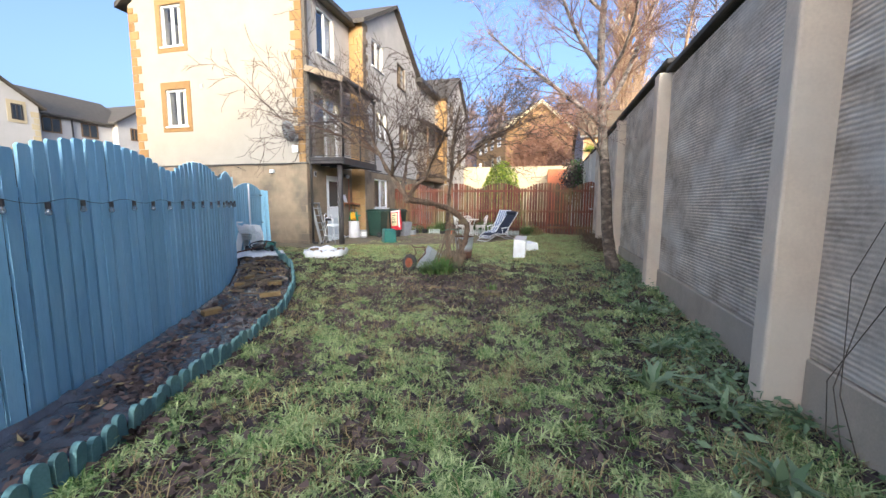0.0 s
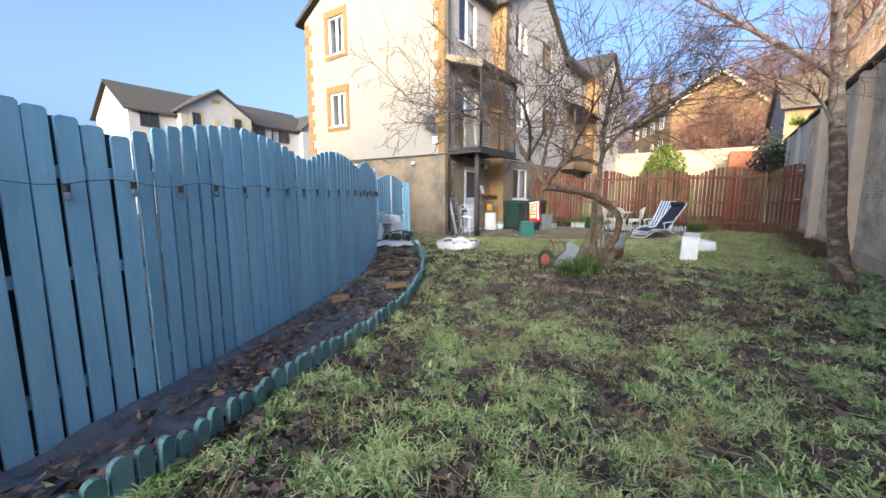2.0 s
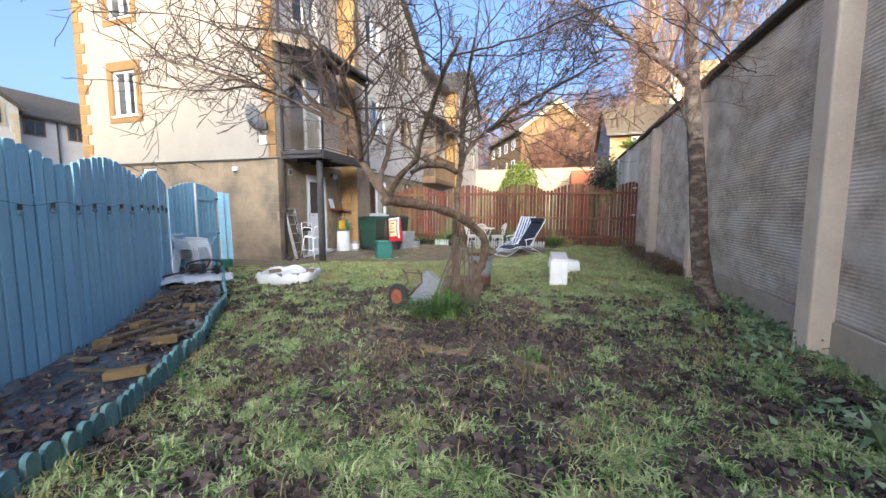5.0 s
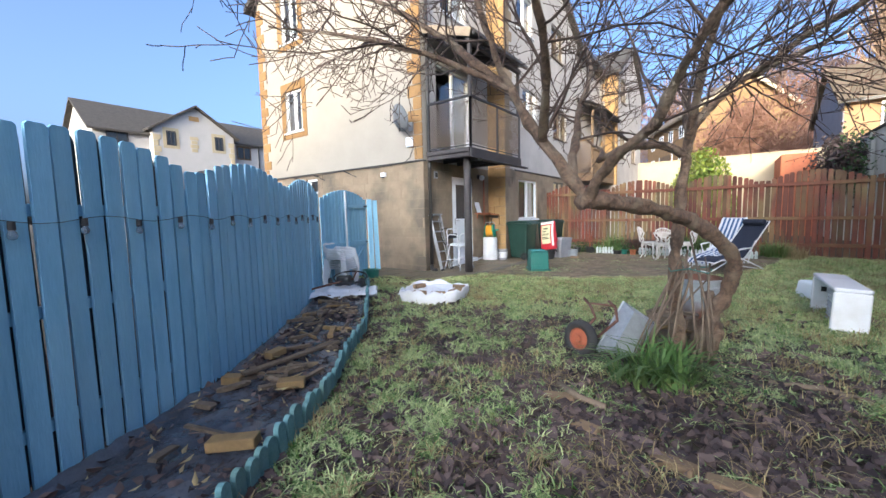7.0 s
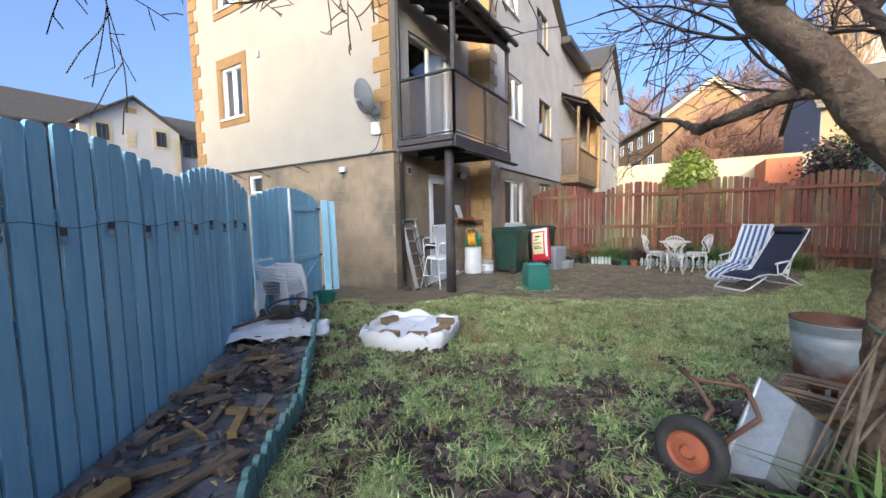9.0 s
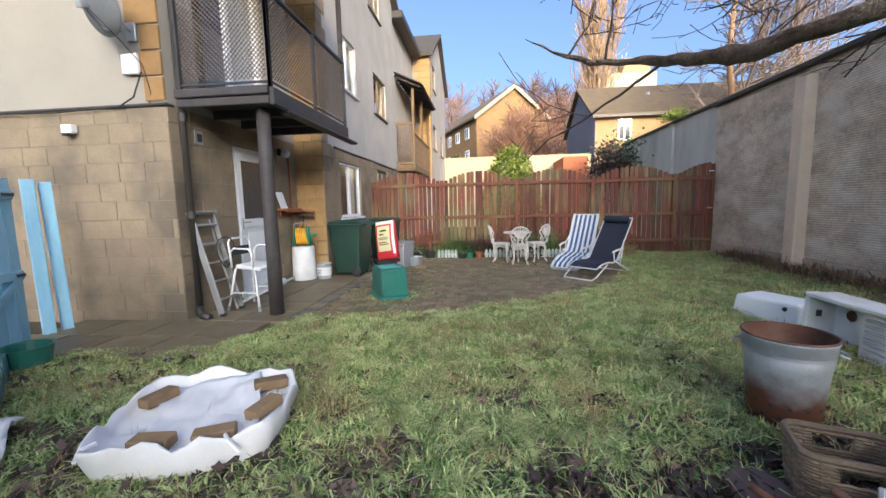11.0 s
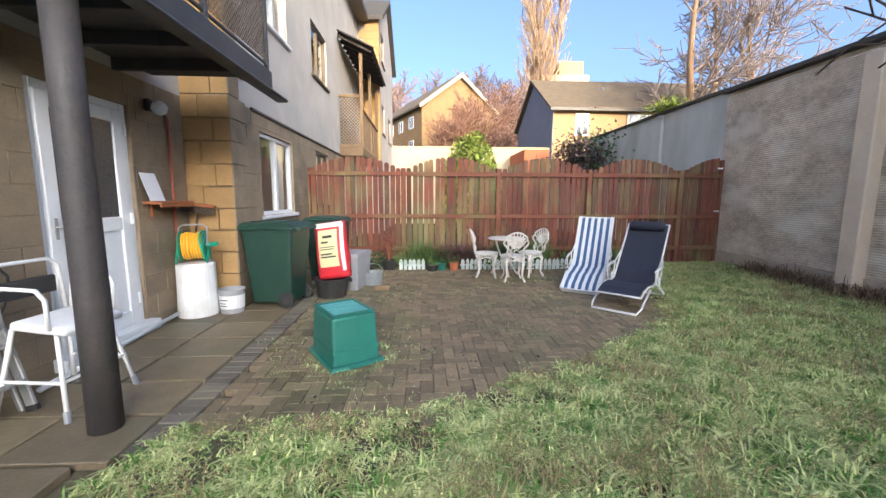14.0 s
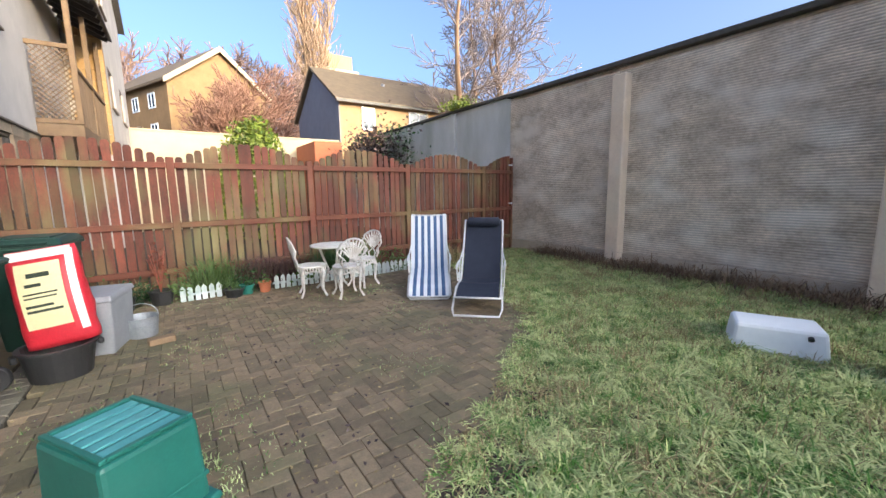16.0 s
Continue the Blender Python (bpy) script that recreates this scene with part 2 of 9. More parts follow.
def raw(name, verts, faces, material, parent=None, smooth=False):
    me = bpy.data.meshes.new(name)
    me.from_pydata(verts, [], faces)
    me.materials.append(material)
    if smooth:
        me.shade_smooth()
    ob = new(name, me)
    if parent:
        ob.parent = parent
    return ob


def BM():
    return bmesh.new()


I4 = Matrix.Identity(4)


def box(bm, lo, hi, bev=0.0, m=I4, seg=1):
    """An axis-aligned box from corner lo to corner hi, with bevelled edges, moved by m."""
    c = [(a + b) / 2 for a, b in zip(lo, hi)]
    s = [abs(b - a) for a, b in zip(lo, hi)]
    r = bmesh.ops.create_cube(bm, size=1.0, matrix=m @ Matrix.Translation(c) @ Matrix.Diagonal((*s, 1)))
    if bev:
        edges = list({e for v in r["verts"] for e in v.link_edges})
        bmesh.ops.bevel(bm, geom=edges, offset=bev, segments=seg, affect="EDGES", profile=0.5)
    return bm


def tube(bm, pts, r, n=8, caps=True, closed=False):
    """A round tube along points; r is one radius or one for each point."""
    pts = [Vector(p) for p in pts]
    rs = r if isinstance(r, (list, tuple)) else [r] * len(pts)
    rings, up = [], None
    k = len(pts)
    for i, p in enumerate(pts):
        if closed:
            d = pts[(i + 1) % k] - pts[i - 1]
        else:
            d = pts[min(i + 1, k - 1)] - pts[max(i - 1, 0)]
        if d.length < 1e-9:
            d = Vector((0, 0, 1))
        d.normalize()
        if up is None:
            up = Vector((0, 0, 1)) if abs(d.z) < 0.9 else Vector((1, 0, 0))
        side = d.cross(up)
        if side.length < 1e-6:
            side = d.cross(Vector((0.3, 1, 0.2)))
        side.normalize()
        up = side.cross(d).normalized()
        rings.append([bm.verts.new(p + rs[i] * (math.cos(2 * math.pi * j / n) * side + math.sin(2 * math.pi * j / n) * up)) for j in range(n)])
    pairs = list(zip(rings, rings[1:]))
    if closed:
        pairs.append((rings[-1], rings[0]))
    for a, b in pairs:
        for j in range(n):
            bm.faces.new((a[j], a[(j + 1) % n], b[(j + 1) % n], b[j]))
    if caps and not closed:
        bm.faces.new(rings[0][::-1])
        bm.faces.new(rings[-1])
    return bm


def lathe(bm, profile, n=24, m=I4, sx=1.0, sy=1.0):
    """A turned shape round z from (radius, height) pairs; radius 0 closes an end."""
    rings = []
    for r, z in profile:
        if r < 1e-6:
            rings.append([bm.verts.new(m @ Vector((0, 0, z)))])
        else:
            rings.append([bm.verts.new(m @ Vector((sx * r * math.cos(2 * math.pi * j / n), sy * r * math.sin(2 * math.pi * j / n), z))) for j in range(n)])
    for a, b in zip(rings, rings[1:]):
        for j in range(n):
            i2 = (j + 1) % n
            if len(a) == 1 and len(b) > 1:
                bm.faces.new((a[0], b[i2], b[j]))
            elif len(b) == 1 and len(a) > 1:
                bm.faces.new((a[j], a[i2], b[0]))
            elif len(a) > 1:
                bm.faces.new((a[j], a[i2], b[i2], b[j]))
    bmesh.ops.recalc_face_normals(bm, faces=bm.faces)
    return bm


def prism(bm, poly, depth, m=I4):
    """A flat outline in x, z, given thickness along y, moved by m."""
    a = [bm.verts.new(m @ Vector((x, 0, z))) for x, z in poly]
    b = [bm.verts.new(m @ Vector((x, depth, z))) for x, z in poly]
    bm.faces.new(a)
    bm.faces.new(b[::-1])
    k = len(poly)
    for i in range(k):
        bm.faces.new((a[(i + 1) % k], a[i], b[i], b[(i + 1) % k]))
    bmesh.ops.recalc_face_normals(bm, faces=bm.faces)
    return bm


def rounded_rect(w, h, r, k=4):
    out = []
    for cx, cz, a0 in ((w - r, h - r, 0), (r, h - r, 90), (r, r, 180), (w - r, r, 270)):
        for i in range(k + 1):
            a = radians(a0 + 90 * i / k)
            out.append((cx + r * math.cos(a), cz + r * math.sin(a)))
    return out


def tapered_box(bm, b, t, h, m=I4, bev=0.0, open_top=0.0, seg=2):
    """A box with base size b, top size t, height h; open_top gives it a wall of that thickness and no lid."""
    v = [bm.verts.new(m @ Vector((sx * b[0] / 2, sy * b[1] / 2, 0))) for sx, sy in ((-1, -1), (1, -1), (1, 1), (-1, 1))]
    w = [bm.verts.new(m @ Vector((sx * t[0] / 2, sy * t[1] / 2, h))) for sx, sy in ((-1, -1), (1, -1), (1, 1), (-1, 1))]
    bm.faces.new(v[::-1])
    sides = []
    for i in range(4):
        sides.append(bm.faces.new((v[i], v[(i + 1) % 4], w[(i + 1) % 4], w[i])))
    if open_top:
        k = open_top
        wi = [bm.verts.new(m @ Vector((sx * (t[0] / 2 - k), sy * (t[1] / 2 - k), h))) for sx, sy in ((-1, -1), (1, -1), (1, 1), (-1, 1))]
        vi = [bm.verts.new(m @ Vector((sx * (b[0] / 2 - k), sy * (b[1] / 2 - k), k))) for sx, sy in ((-1, -1), (1, -1), (1, 1), (-1, 1))]
        for i in range(4):
            j = (i + 1) % 4
            bm.faces.new((w[i], w[j], wi[j], wi[i]))
            bm.faces.new((wi[i], wi[j], vi[j], vi[i]))
        bm.faces.new(vi)
    else:
        bm.faces.new(w)
    if bev:
        edges = [e for e in {e for x in v for e in x.link_edges}]
        if not open_top:
            edges = list({e for x in v + w for e in x.link_edges})
        bmesh.ops.bevel(bm, geom=edges, offset=bev, segments=seg, affect="EDGES", profile=0.5)
    bmesh.ops.recalc_face_normals(bm, faces=bm.faces)
    return bm


def ground_z(x, y):
    """Height of the ground: flat by the start, rising gently to the patio."""
    s = min(max((y - 5.0) / 5.8, 0.0), 1.0)
    return 0.165 * s * s * (3 - 2 * s)


def along(points, s):
    """The point and heading at length s of a polyline in plan."""
    for (x0, y0), (x1, y1) in zip(points, points[1:]):
        d = math.hypot(x1 - x0, y1 - y0)
        if s <= d:
            return x0 + (x1 - x0) * s / d, y0 + (y1 - y0) * s / d, math.degrees(math.atan2(y1 - y0, x1 - x0))
        s -= d
    return x1, y1, math.degrees(math.atan2(y1 - y0, x1 - x0))


def plan_length(points):
    return sum(math.hypot(b[0] - a[0], b[1] - a[1]) for a, b in zip(points, points[1:]))


rng = random.Random(11)

# ---- more materials ----
WHITE_PLASTIC = mat("white_plastic", (0.78, 0.79, 0.80), (0.68, 0.69, 0.69), rough=0.45, scale=6, bump=0.05, stain=(0.50, 0.49, 0.43), stain_scale=3, stain_amount=0.35)
WHITE_IRON = mat("chipped_white_metal", (0.74, 0.73, 0.70), (0.60, 0.57, 0.51), rough=0.5, scale=14, bump=0.15, stain=(0.36, 0.27, 0.19), stain_scale=10, stain_amount=0.4)
CERAMIC = mat("white_ceramic", (0.80, 0.81, 0.83), (0.74, 0.75, 0.76), rough=0.25, scale=4, bump=0.03, stain=(0.55, 0.52, 0.45), stain_scale=4, stain_amount=0.25)
FOAM = mat("white_foam_box", (0.80, 0.83, 0.86), (0.76, 0.79, 0.82), rough=0.7, scale=20, bump=0.1)
BIN_GREEN = mat("dark_green_bin_plastic", (0.009, 0.036, 0.025), (0.015, 0.05, 0.035), rough=0.5, scale=5, bump=0.06, stain=(0.035, 0.06, 0.047), stain_scale=3, stain_amount=0.5)
CRATE_GREEN = mat("teal_green_plastic", (0.02, 0.155, 0.12), (0.015, 0.12, 0.095), rough=0.45, scale=6, bump=0.04, stain=(0.06, 0.22, 0.17), stain_scale=3, stain_amount=0.4)
CRATE_TOP = mat("pale_crate_slat", (0.10, 0.36, 0.36), (0.075, 0.28, 0.28), rough=0.5, scale=10, bump=0.05)
BLACK_RUBBER = mat("black_rubber", (0.018, 0.018, 0.019), (0.035, 0.034, 0.033), rough=0.8, scale=12, bump=0.2)
BLACK_PLASTIC = mat("black_plastic", (0.02, 0.02, 0.021), (0.035, 0.034, 0.033), rough=0.5, scale=8, bump=0.1)
GREY_PLASTIC = mat("grey_plastic_box", (0.34, 0.35, 0.36), (0.27, 0.28, 0.29), rough=0.5, scale=5, bump=0.05)
GALV = mat("galvanised_steel", (0.42, 0.45, 0.47), (0.32, 0.345, 0.36), rough=0.45, scale=18, bump=0.08, metal=0.6)
GALV_RUST = mat("rusty_galvanised_steel", (0.36, 0.40, 0.43), (0.29, 0.32, 0.34), rough=0.6, scale=10, bump=0.15, metal=0.35, stain=(0.15, 0.055, 0.028), stain_scale=2.6, stain_amount=0.95)
RUST = mat("rust", (0.135, 0.06, 0.038), (0.08, 0.04, 0.028), rough=0.95, scale=9, fine=70, bump=0.5, stain=(0.24, 0.16, 0.12), stain_scale=6, stain_amount=0.4)
BAG_RED = mat("red_bag_plastic", (0.62, 0.03, 0.045), (0.5, 0.025, 0.04), rough=0.4, scale=7, bump=0.25, dist=0.02)
BAG_WHITE = mat("white_bag_plastic", (0.78, 0.76, 0.72), (0.70, 0.68, 0.63), rough=0.45, scale=7, bump=0.2, dist=0.02)
BAG_CREAM = mat("cream_bag_print", (0.72, 0.66, 0.38), (0.66, 0.59, 0.33), rough=0.45, scale=7, bump=0.1)
INK = mat("dark_green_print", (0.035, 0.05, 0.03), rough=0.5, bump=0)
HOSE_YELLOW = mat("yellow_hose", (0.80, 0.42, 0.03), (0.7, 0.34, 0.02), rough=0.4, scale=8, bump=0.05)
REEL_GREEN = mat("bright_green_plastic", (0.02, 0.33, 0.20), (0.015, 0.26, 0.155), rough=0.4, scale=8, bump=0.03)
STRIPE_WHITE = mat("white_canvas", (0.70, 0.72, 0.75), (0.62, 0.64, 0.67), rough=0.85, scale=6, fine=200, bump=0.15)
STRIPE_BLUE = mat("blue_canvas_stripe", (0.06, 0.12, 0.24), (0.045, 0.095, 0.19), rough=0.85, scale=6, fine=200, bump=0.15)
NAVY = mat("navy_sling_fabric", (0.014, 0.018, 0.034), (0.02, 0.026, 0.045), rough=0.85, scale=6, fine=260, bump=0.15)
TUBE_WHITE = mat("white_coated_tube", (0.76, 0.76, 0.76), (0.66, 0.66, 0.65), rough=0.35, scale=9, bump=0.03)
ALU = mat("dull_aluminium", (0.46, 0.46, 0.45), (0.36, 0.36, 0.35), rough=0.5, scale=8, bump=0.08, metal=0.7)
CANVAS_BAG = mat("white_woven_bag", (0.76, 0.77, 0.80), (0.66, 0.67, 0.70), rough=0.8, scale=5, fine=150, bump=0.35, stain=(0.52, 0.49, 0.42), stain_scale=3, stain_amount=0.4)
BRICK = mat("weathered_buff_brick", (0.27, 0.18, 0.10), (0.19, 0.13, 0.075), rough=0.9, scale=9, fine=70, bump=0.4, rnd=0.18)
OLDWOOD = mat("rotting_timber", (0.18, 0.135, 0.092), (0.085, 0.064, 0.046), rough=0.9, scale=8, fine=40, bump=0.5, rnd=0.25, stretch=(1, 1, 1))
PALEWOOD = mat("cut_pale_timber", (0.25, 0.165, 0.07), (0.17, 0.112, 0.05), rough=0.85, scale=8, bump=0.3, rnd=0.15)
# sheet colour lifted to blue-grey for the sky it reflects
SHEET = mat("black_plastic_sheet", (0.045, 0.05, 0.066), (0.085, 0.095, 0.12), rough=0.06, spec=0.8, scale=5, fine=14, bump=0.8, dist=0.03, stain=(0.06, 0.048, 0.036), stain_scale=3, stain_amount=0.4)
TERRACOTTA = mat("terracotta", (0.46, 0.15, 0.07), (0.36, 0.115, 0.055), rough=0.85, scale=9, bump=0.2)
DARK_CLAY = mat("dull_purple_clay", (0.135, 0.095, 0.088), (0.10, 0.072, 0.068), rough=0.85, scale=8, bump=0.25)
WICKER = mat("grey_wicker", (0.24, 0.18, 0.125), (0.16, 0.12, 0.085), rough=0.85, scale=14, bump=0.3, island=0.25)
SHELFWOOD = mat("red_brown_board", (0.34, 0.12, 0.045), (0.26, 0.09, 0.035), rough=0.6, scale=8, bump=0.15)
PAPER = mat("white_sheet", (0.75, 0.76, 0.80), (0.7, 0.71, 0.75), rough=0.6, scale=4, bump=0.05)
COPPER = mat("red_brown_pipe", (0.30, 0.075, 0.04), (0.24, 0.06, 0.03), rough=0.6, scale=9, bump=0.1)
ORANGE_HUB = mat("orange_rusty_hub", (0.36, 0.10, 0.045), (0.22, 0.065, 0.03), rough=0.7, scale=12, bump=0.2)
FROST = mat("door_obscure_glass", (0.05, 0.055, 0.055), (0.09, 0.095, 0.095), rough=0.15, scale=40, bump=0.1)
LEAF_GREEN = two_tone("fresh_green_leaf", (0.06, 0.12, 0.028), (0.16, 0.23, 0.075), rough=0.55)
LEAF_DARK = two_tone("dark_evergreen_leaf", (0.02, 0.055, 0.018), (0.05, 0.11, 0.03), rough=0.5)
LEAF_LAUREL = two_tone("laurel_leaf", (0.09, 0.145, 0.02), (0.30, 0.35, 0.055), rough=0.45)
BRACKEN = two_tone("dead_bracken_stem", (0.10, 0.065, 0.042), (0.25, 0.17, 0.10), rough=0.9)
LEAF_BROWN = two_tone("dead_brown_leaf", (0.028, 0.022, 0.026), (0.125, 0.09, 0.082), rough=0.8)
LEAF_PURPLE = two_tone("heather", (0.10, 0.055, 0.06), (0.16, 0.10, 0.075), rough=0.85)
STRAW = two_tone("dry_straw", (0.42, 0.33, 0.17), (0.26, 0.20, 0.10), rough=0.9)
BIRCH_BARK = mat("birch_bark", (0.12, 0.09, 0.07), (0.48, 0.39, 0.30), rough=0.85, scale=7, fine=30, bump=0.9, dist=0.02, stain=(0.035, 0.027, 0.022), stain_scale=6, stain_amount=0.9, stretch=(1, 1, 1.3))
BIRCH_OLD = mat("old_cracked_birch_bark", (0.045, 0.034, 0.028), (0.16, 0.118, 0.088), rough=0.9, scale=10, fine=34, bump=1.0, dist=0.03, stain=(0.42, 0.33, 0.25), stain_scale=7, stain_amount=0.7, stretch=(1, 1, 1.6))
TREE_WARM = mat("sunlit_bare_bark", (0.30, 0.19, 0.11), (0.21, 0.13, 0.08), rough=0.9, scale=3, bump=0.3)
TWIG_WARM = mat("reddish_twig", (0.30, 0.16, 0.105), (0.22, 0.115, 0.08), rough=0.9, scale=3, bump=0.0)
TWIG_GREY = mat("grey_brown_twig", (0.26, 0.20, 0.17), (0.18, 0.14, 0.12), rough=0.9, scale=3, bump=0.0)
TWIG_TAN = mat("sunlit_tan_twig", (0.38, 0.26, 0.165), (0.29, 0.195, 0.12), rough=0.9, scale=3, bump=0.0)
TWIG_PINK = mat("mauve_far_twig", (0.25, 0.165, 0.135), (0.19, 0.125, 0.1), rough=0.9, scale=3, bump=0.0)


def incinerator_material():
    """Galvanised steel burnt to rust over its lower half, with an uneven tide line."""
    m = mat("burnt_galvanised_steel", (0.40, 0.44, 0.47), (0.31, 0.345, 0.37), rough=0.55, scale=10, bump=0.15, metal=0.3, coords="obj")
    nt = m.node_tree
    N, K = nt.nodes.new, nt.links.new
    b = nt.nodes["Principled BSDF"]
    old = b.inputs["Base Color"].links[0].from_socket
    tc = N("ShaderNodeTexCoord")
    sep = N("ShaderNodeSeparateXYZ")
    K(tc.outputs["Object"], sep.inputs[0])
    n = N("ShaderNodeTexNoise")
    n.inputs["Scale"].default_value, n.inputs["Detail"].default_value = 5.0, 6
    K(tc.outputs["Object"], n.inputs["Vector"])
    ma = N("ShaderNodeMath")
    ma.operation = "MULTIPLY_ADD"
    K(n.outputs[0], ma.inputs[0])
    ma.inputs[1].default_value = -0.32
    K(sep.outputs["Z"], ma.inputs[2])
    up = N("ShaderNodeMapRange")
    up.inputs["From Min"].default_value, up.inputs["From Max"].default_value = 0.22, 0.06
    K(ma.outputs[0], up.inputs["Value"])
    mx = N("ShaderNodeMix")
    mx.data_type = "RGBA"
    K(up.outputs[0], mx.inputs["Factor"])
    K(old, mx.inputs["A"])
    mx.inputs["B"].default_value = (0.13, 0.055, 0.032, 1)
    K(mx.outputs["Result"], b.inputs["Base Color"])
    return m


INCIN = incinerator_material()

DISH_GREY = mat("dark_grey_dish", (0.17, 0.175, 0.18), (0.13, 0.135, 0.14), rough=0.6, scale=5, bump=0.05)

# ---- ground ----
def build_ground():
    """One sheet from the yard to the horizon, fine and uneven in the yard."""
    def cuts(a, b, lo, hi, step):
        out = [a, a * 0.5 + lo * 0.5, lo - 8, lo - 2]
        v = lo
        while v < hi:
            out.append(v)
            v += step
        return out + [hi, hi + 2, hi + 8, b * 0.5 + hi * 0.5, b]
    xs = cuts(-900, 900, -8.6, 2.4, 0.11)
    ys = cuts(-900, 900, -1.5, 17.4, 0.11)
    verts, faces = [], []
    for y in ys:
        for x in xs:
            z = ground_z(x, y)
            if -8.6 <= x <= 2.4 and -1.5 <= y <= 17.4:
                d = patio_edge(x, y)
                bump = noise.noise((x * 1.1, y * 1.1, 0)) * 0.03 + noise.noise((x * 4, y * 4, 3)) * 0.016
                z += bump * min(max(d * 2, 0), 1) - (0.05 if d < 0 else 0)
                mound = math.exp(-((x + 1.8) ** 2 + (y - 7.9) ** 2) / 0.9)
                z += 0.05 * mound
            else:
                z -= 0.02
            verts.append((x, y, z))
    w = len(xs)
    for j in range(len(ys) - 1):
        for i in range(w - 1):
            a = j * w + i
            faces.append((a, a + 1, a + w + 1, a + w))
    ob = raw("ground", verts, faces, SOIL, smooth=True)
    return tagged(ob, "damp winter lawn soil with moss and mud patches", "ground", kind="structure")


def edge_y(x):
    """Where the paving begins, seen from the lawn, as y for each x."""
    pts = [(-8.7, 9.75), (-7.7, 9.9), (-6.8, 10.0), (-6.25, 10.05), (-6.0, 10.6), (-5.8, 11.22), (-4.8, 11.3), (-4.3, 11.34), (-3.75, 11.68), (-2.95, 12.1), (-1.55, 13.2), (-0.9, 14.6), (-0.55, 15.6), (-0.35, 17.2), (2.4, 30)]
    for (x0, y0), (x1, y1) in zip(pts, pts[1:]):
        if x <= x1:
            return y0 + (y1 - y0) * (x - x0) / (x1 - x0)
    return 30.0


def patio_edge(x, y):
    """Positive on the lawn, negative on the paving."""
    return edge_y(x) - y


build_ground()

# ---- the long concrete wall beside the lawn ----
WALL_A, WALL_B = (1.83, 0.0), (2.06, 17.2)
WALL_TURN = -math.degrees(math.atan2(WALL_B[0] - WALL_A[0], WALL_B[1] - WALL_A[1]))
WALL_M = pose(WALL_A[0], WALL_A[1], 0, 0, 0, WALL_TURN)  # local: y along the wall, x away from the lawn


def build_long_wall():
    wall = tagged(part("wall_east", box(box(BM(), (0.06, -9, -0.3), (0.34, 7.22, 3.58)), (0.06, 7.2205, -0.3), (0.34, 17.25, 3.74)), COMB), "tall brushed concrete boundary wall with pale worn patches", "wall", kind="structure")
    wall.matrix_basis = WALL_M
    posts = [-4.2, -0.5, 3.3, 7.22, 10.9, 14.3]
    edges = [-9] + posts + [17.25]
    for a, b in zip(edges, edges[1:]):
        part("panel", box(BM(), (0.0, a + 0.1, 0.43), (0.07, b - 0.1, 3.66 if b > 7.3 else 3.52), 0.004), COMB, wall)
        part("plinth", box(BM(), (-0.02, a + 0.1, -0.25), (0.07, b - 0.1, 0.42), 0.012), CONCRETE, wall)
    for p in posts:
        bm = BM()
        out = 0.27 if p < 4 else 0.19
        half = 0.1 if p < 4 else 0.13
        box(bm, (-out, p - half, -0.3), (0.062, p + half, 3.57), 0.022, seg=2)
        part("pilaster", bm, PILASTER, wall, "pale cast concrete post")
    part("coping", box(BM(), (-0.07, -9, 3.582), (0.42, 7.2, 3.665), 0.012), COPING, wall, "dark weathered coping")
    part("coping", box(BM(), (-0.07, 7.205, 3.742), (0.42, 17.25, 3.83), 0.012), COPING, wall, "dark weathered coping")
    far = tagged(part("wall_east_far", box(BM(), (0.08, 17.26, -0.3), (0.34, 24.4, 3.8)), WHITE_WALL), "stained white rendered wall running on past the fence", "wall", kind="structure")
    far.matrix_basis = WALL_M
    part("coping", box(BM(), (0.02, 17.26, 3.802), (0.40, 24.4, 3.88), 0.012), COPING, far)
    for y in (19.6, 22.4):
        part("pilaster", box(BM(), (-0.02, y - 0.12, -0.3), (0.079, y + 0.12, 3.78), 0.01), WHITE_WALL, far)
    low = tagged(part("wall_low", box(BM(), (-0.4, 24.42, -0.3), (0.3, 32, 3.1)), WHITE_WALL), "low white rendered wall end", "wall", kind="structure")
    low.matrix_basis = WALL_M


build_long_wall()

# ---- flats ----
GX0, GX1, GY = -13.85, -7.2, 10.95   # gable end
PX, PY0, PY1 = -6.65, 13.95, 20.3    # projecting block
SILL = 2.72                          # stone below, render above


def stone_faces(parent, m, length, z0, z1, holes=(), mesh_cache={}):
    """Courses of sandstone blocks on a wall; m maps x along, z up, -y out. holes: (x0, z0, x1, z1)."""
    z, row = z0, 0
    while z < z1 - 0.05:
        h = min(0.225, z1 - z)
        x = -(row % 2) * 0.2 - rng.uniform(0, 0.1)
        while x < length:
            w = rng.choice((0.34, 0.44, 0.44, 0.54))
            a, b = max(x, 0), min(x + w, length)
            x += w
            if b - a < 0.07:
                continue
            spans = [(a, b)]
            for hx0, hz0, hx1, hz1 in holes:
                if z + h > hz0 + 0.01 and z < hz1 - 0.01:
                    spans = [s for p, q in spans for s in ((p, min(q, hx0)), (max(p, hx1), q)) if s[1] - s[0] > 0.03]
            for p, q in spans:
                key = (round(q - p, 2), round(h, 3))
                if key not in mesh_cache:
                    mesh_cache[key] = mesh_of(box(BM(), (-key[0] / 2 + 0.003, -0.012, 0.003), (key[0] / 2 - 0.003, 0.012, h - 0.003), 0.003), "stone_block", STONE)
                shared("stone_block", mesh_cache[key], m @ pose((p + q) / 2, 0.008 + rng.uniform(-0.003, 0.002), z), parent)
        z += h
        row += 1


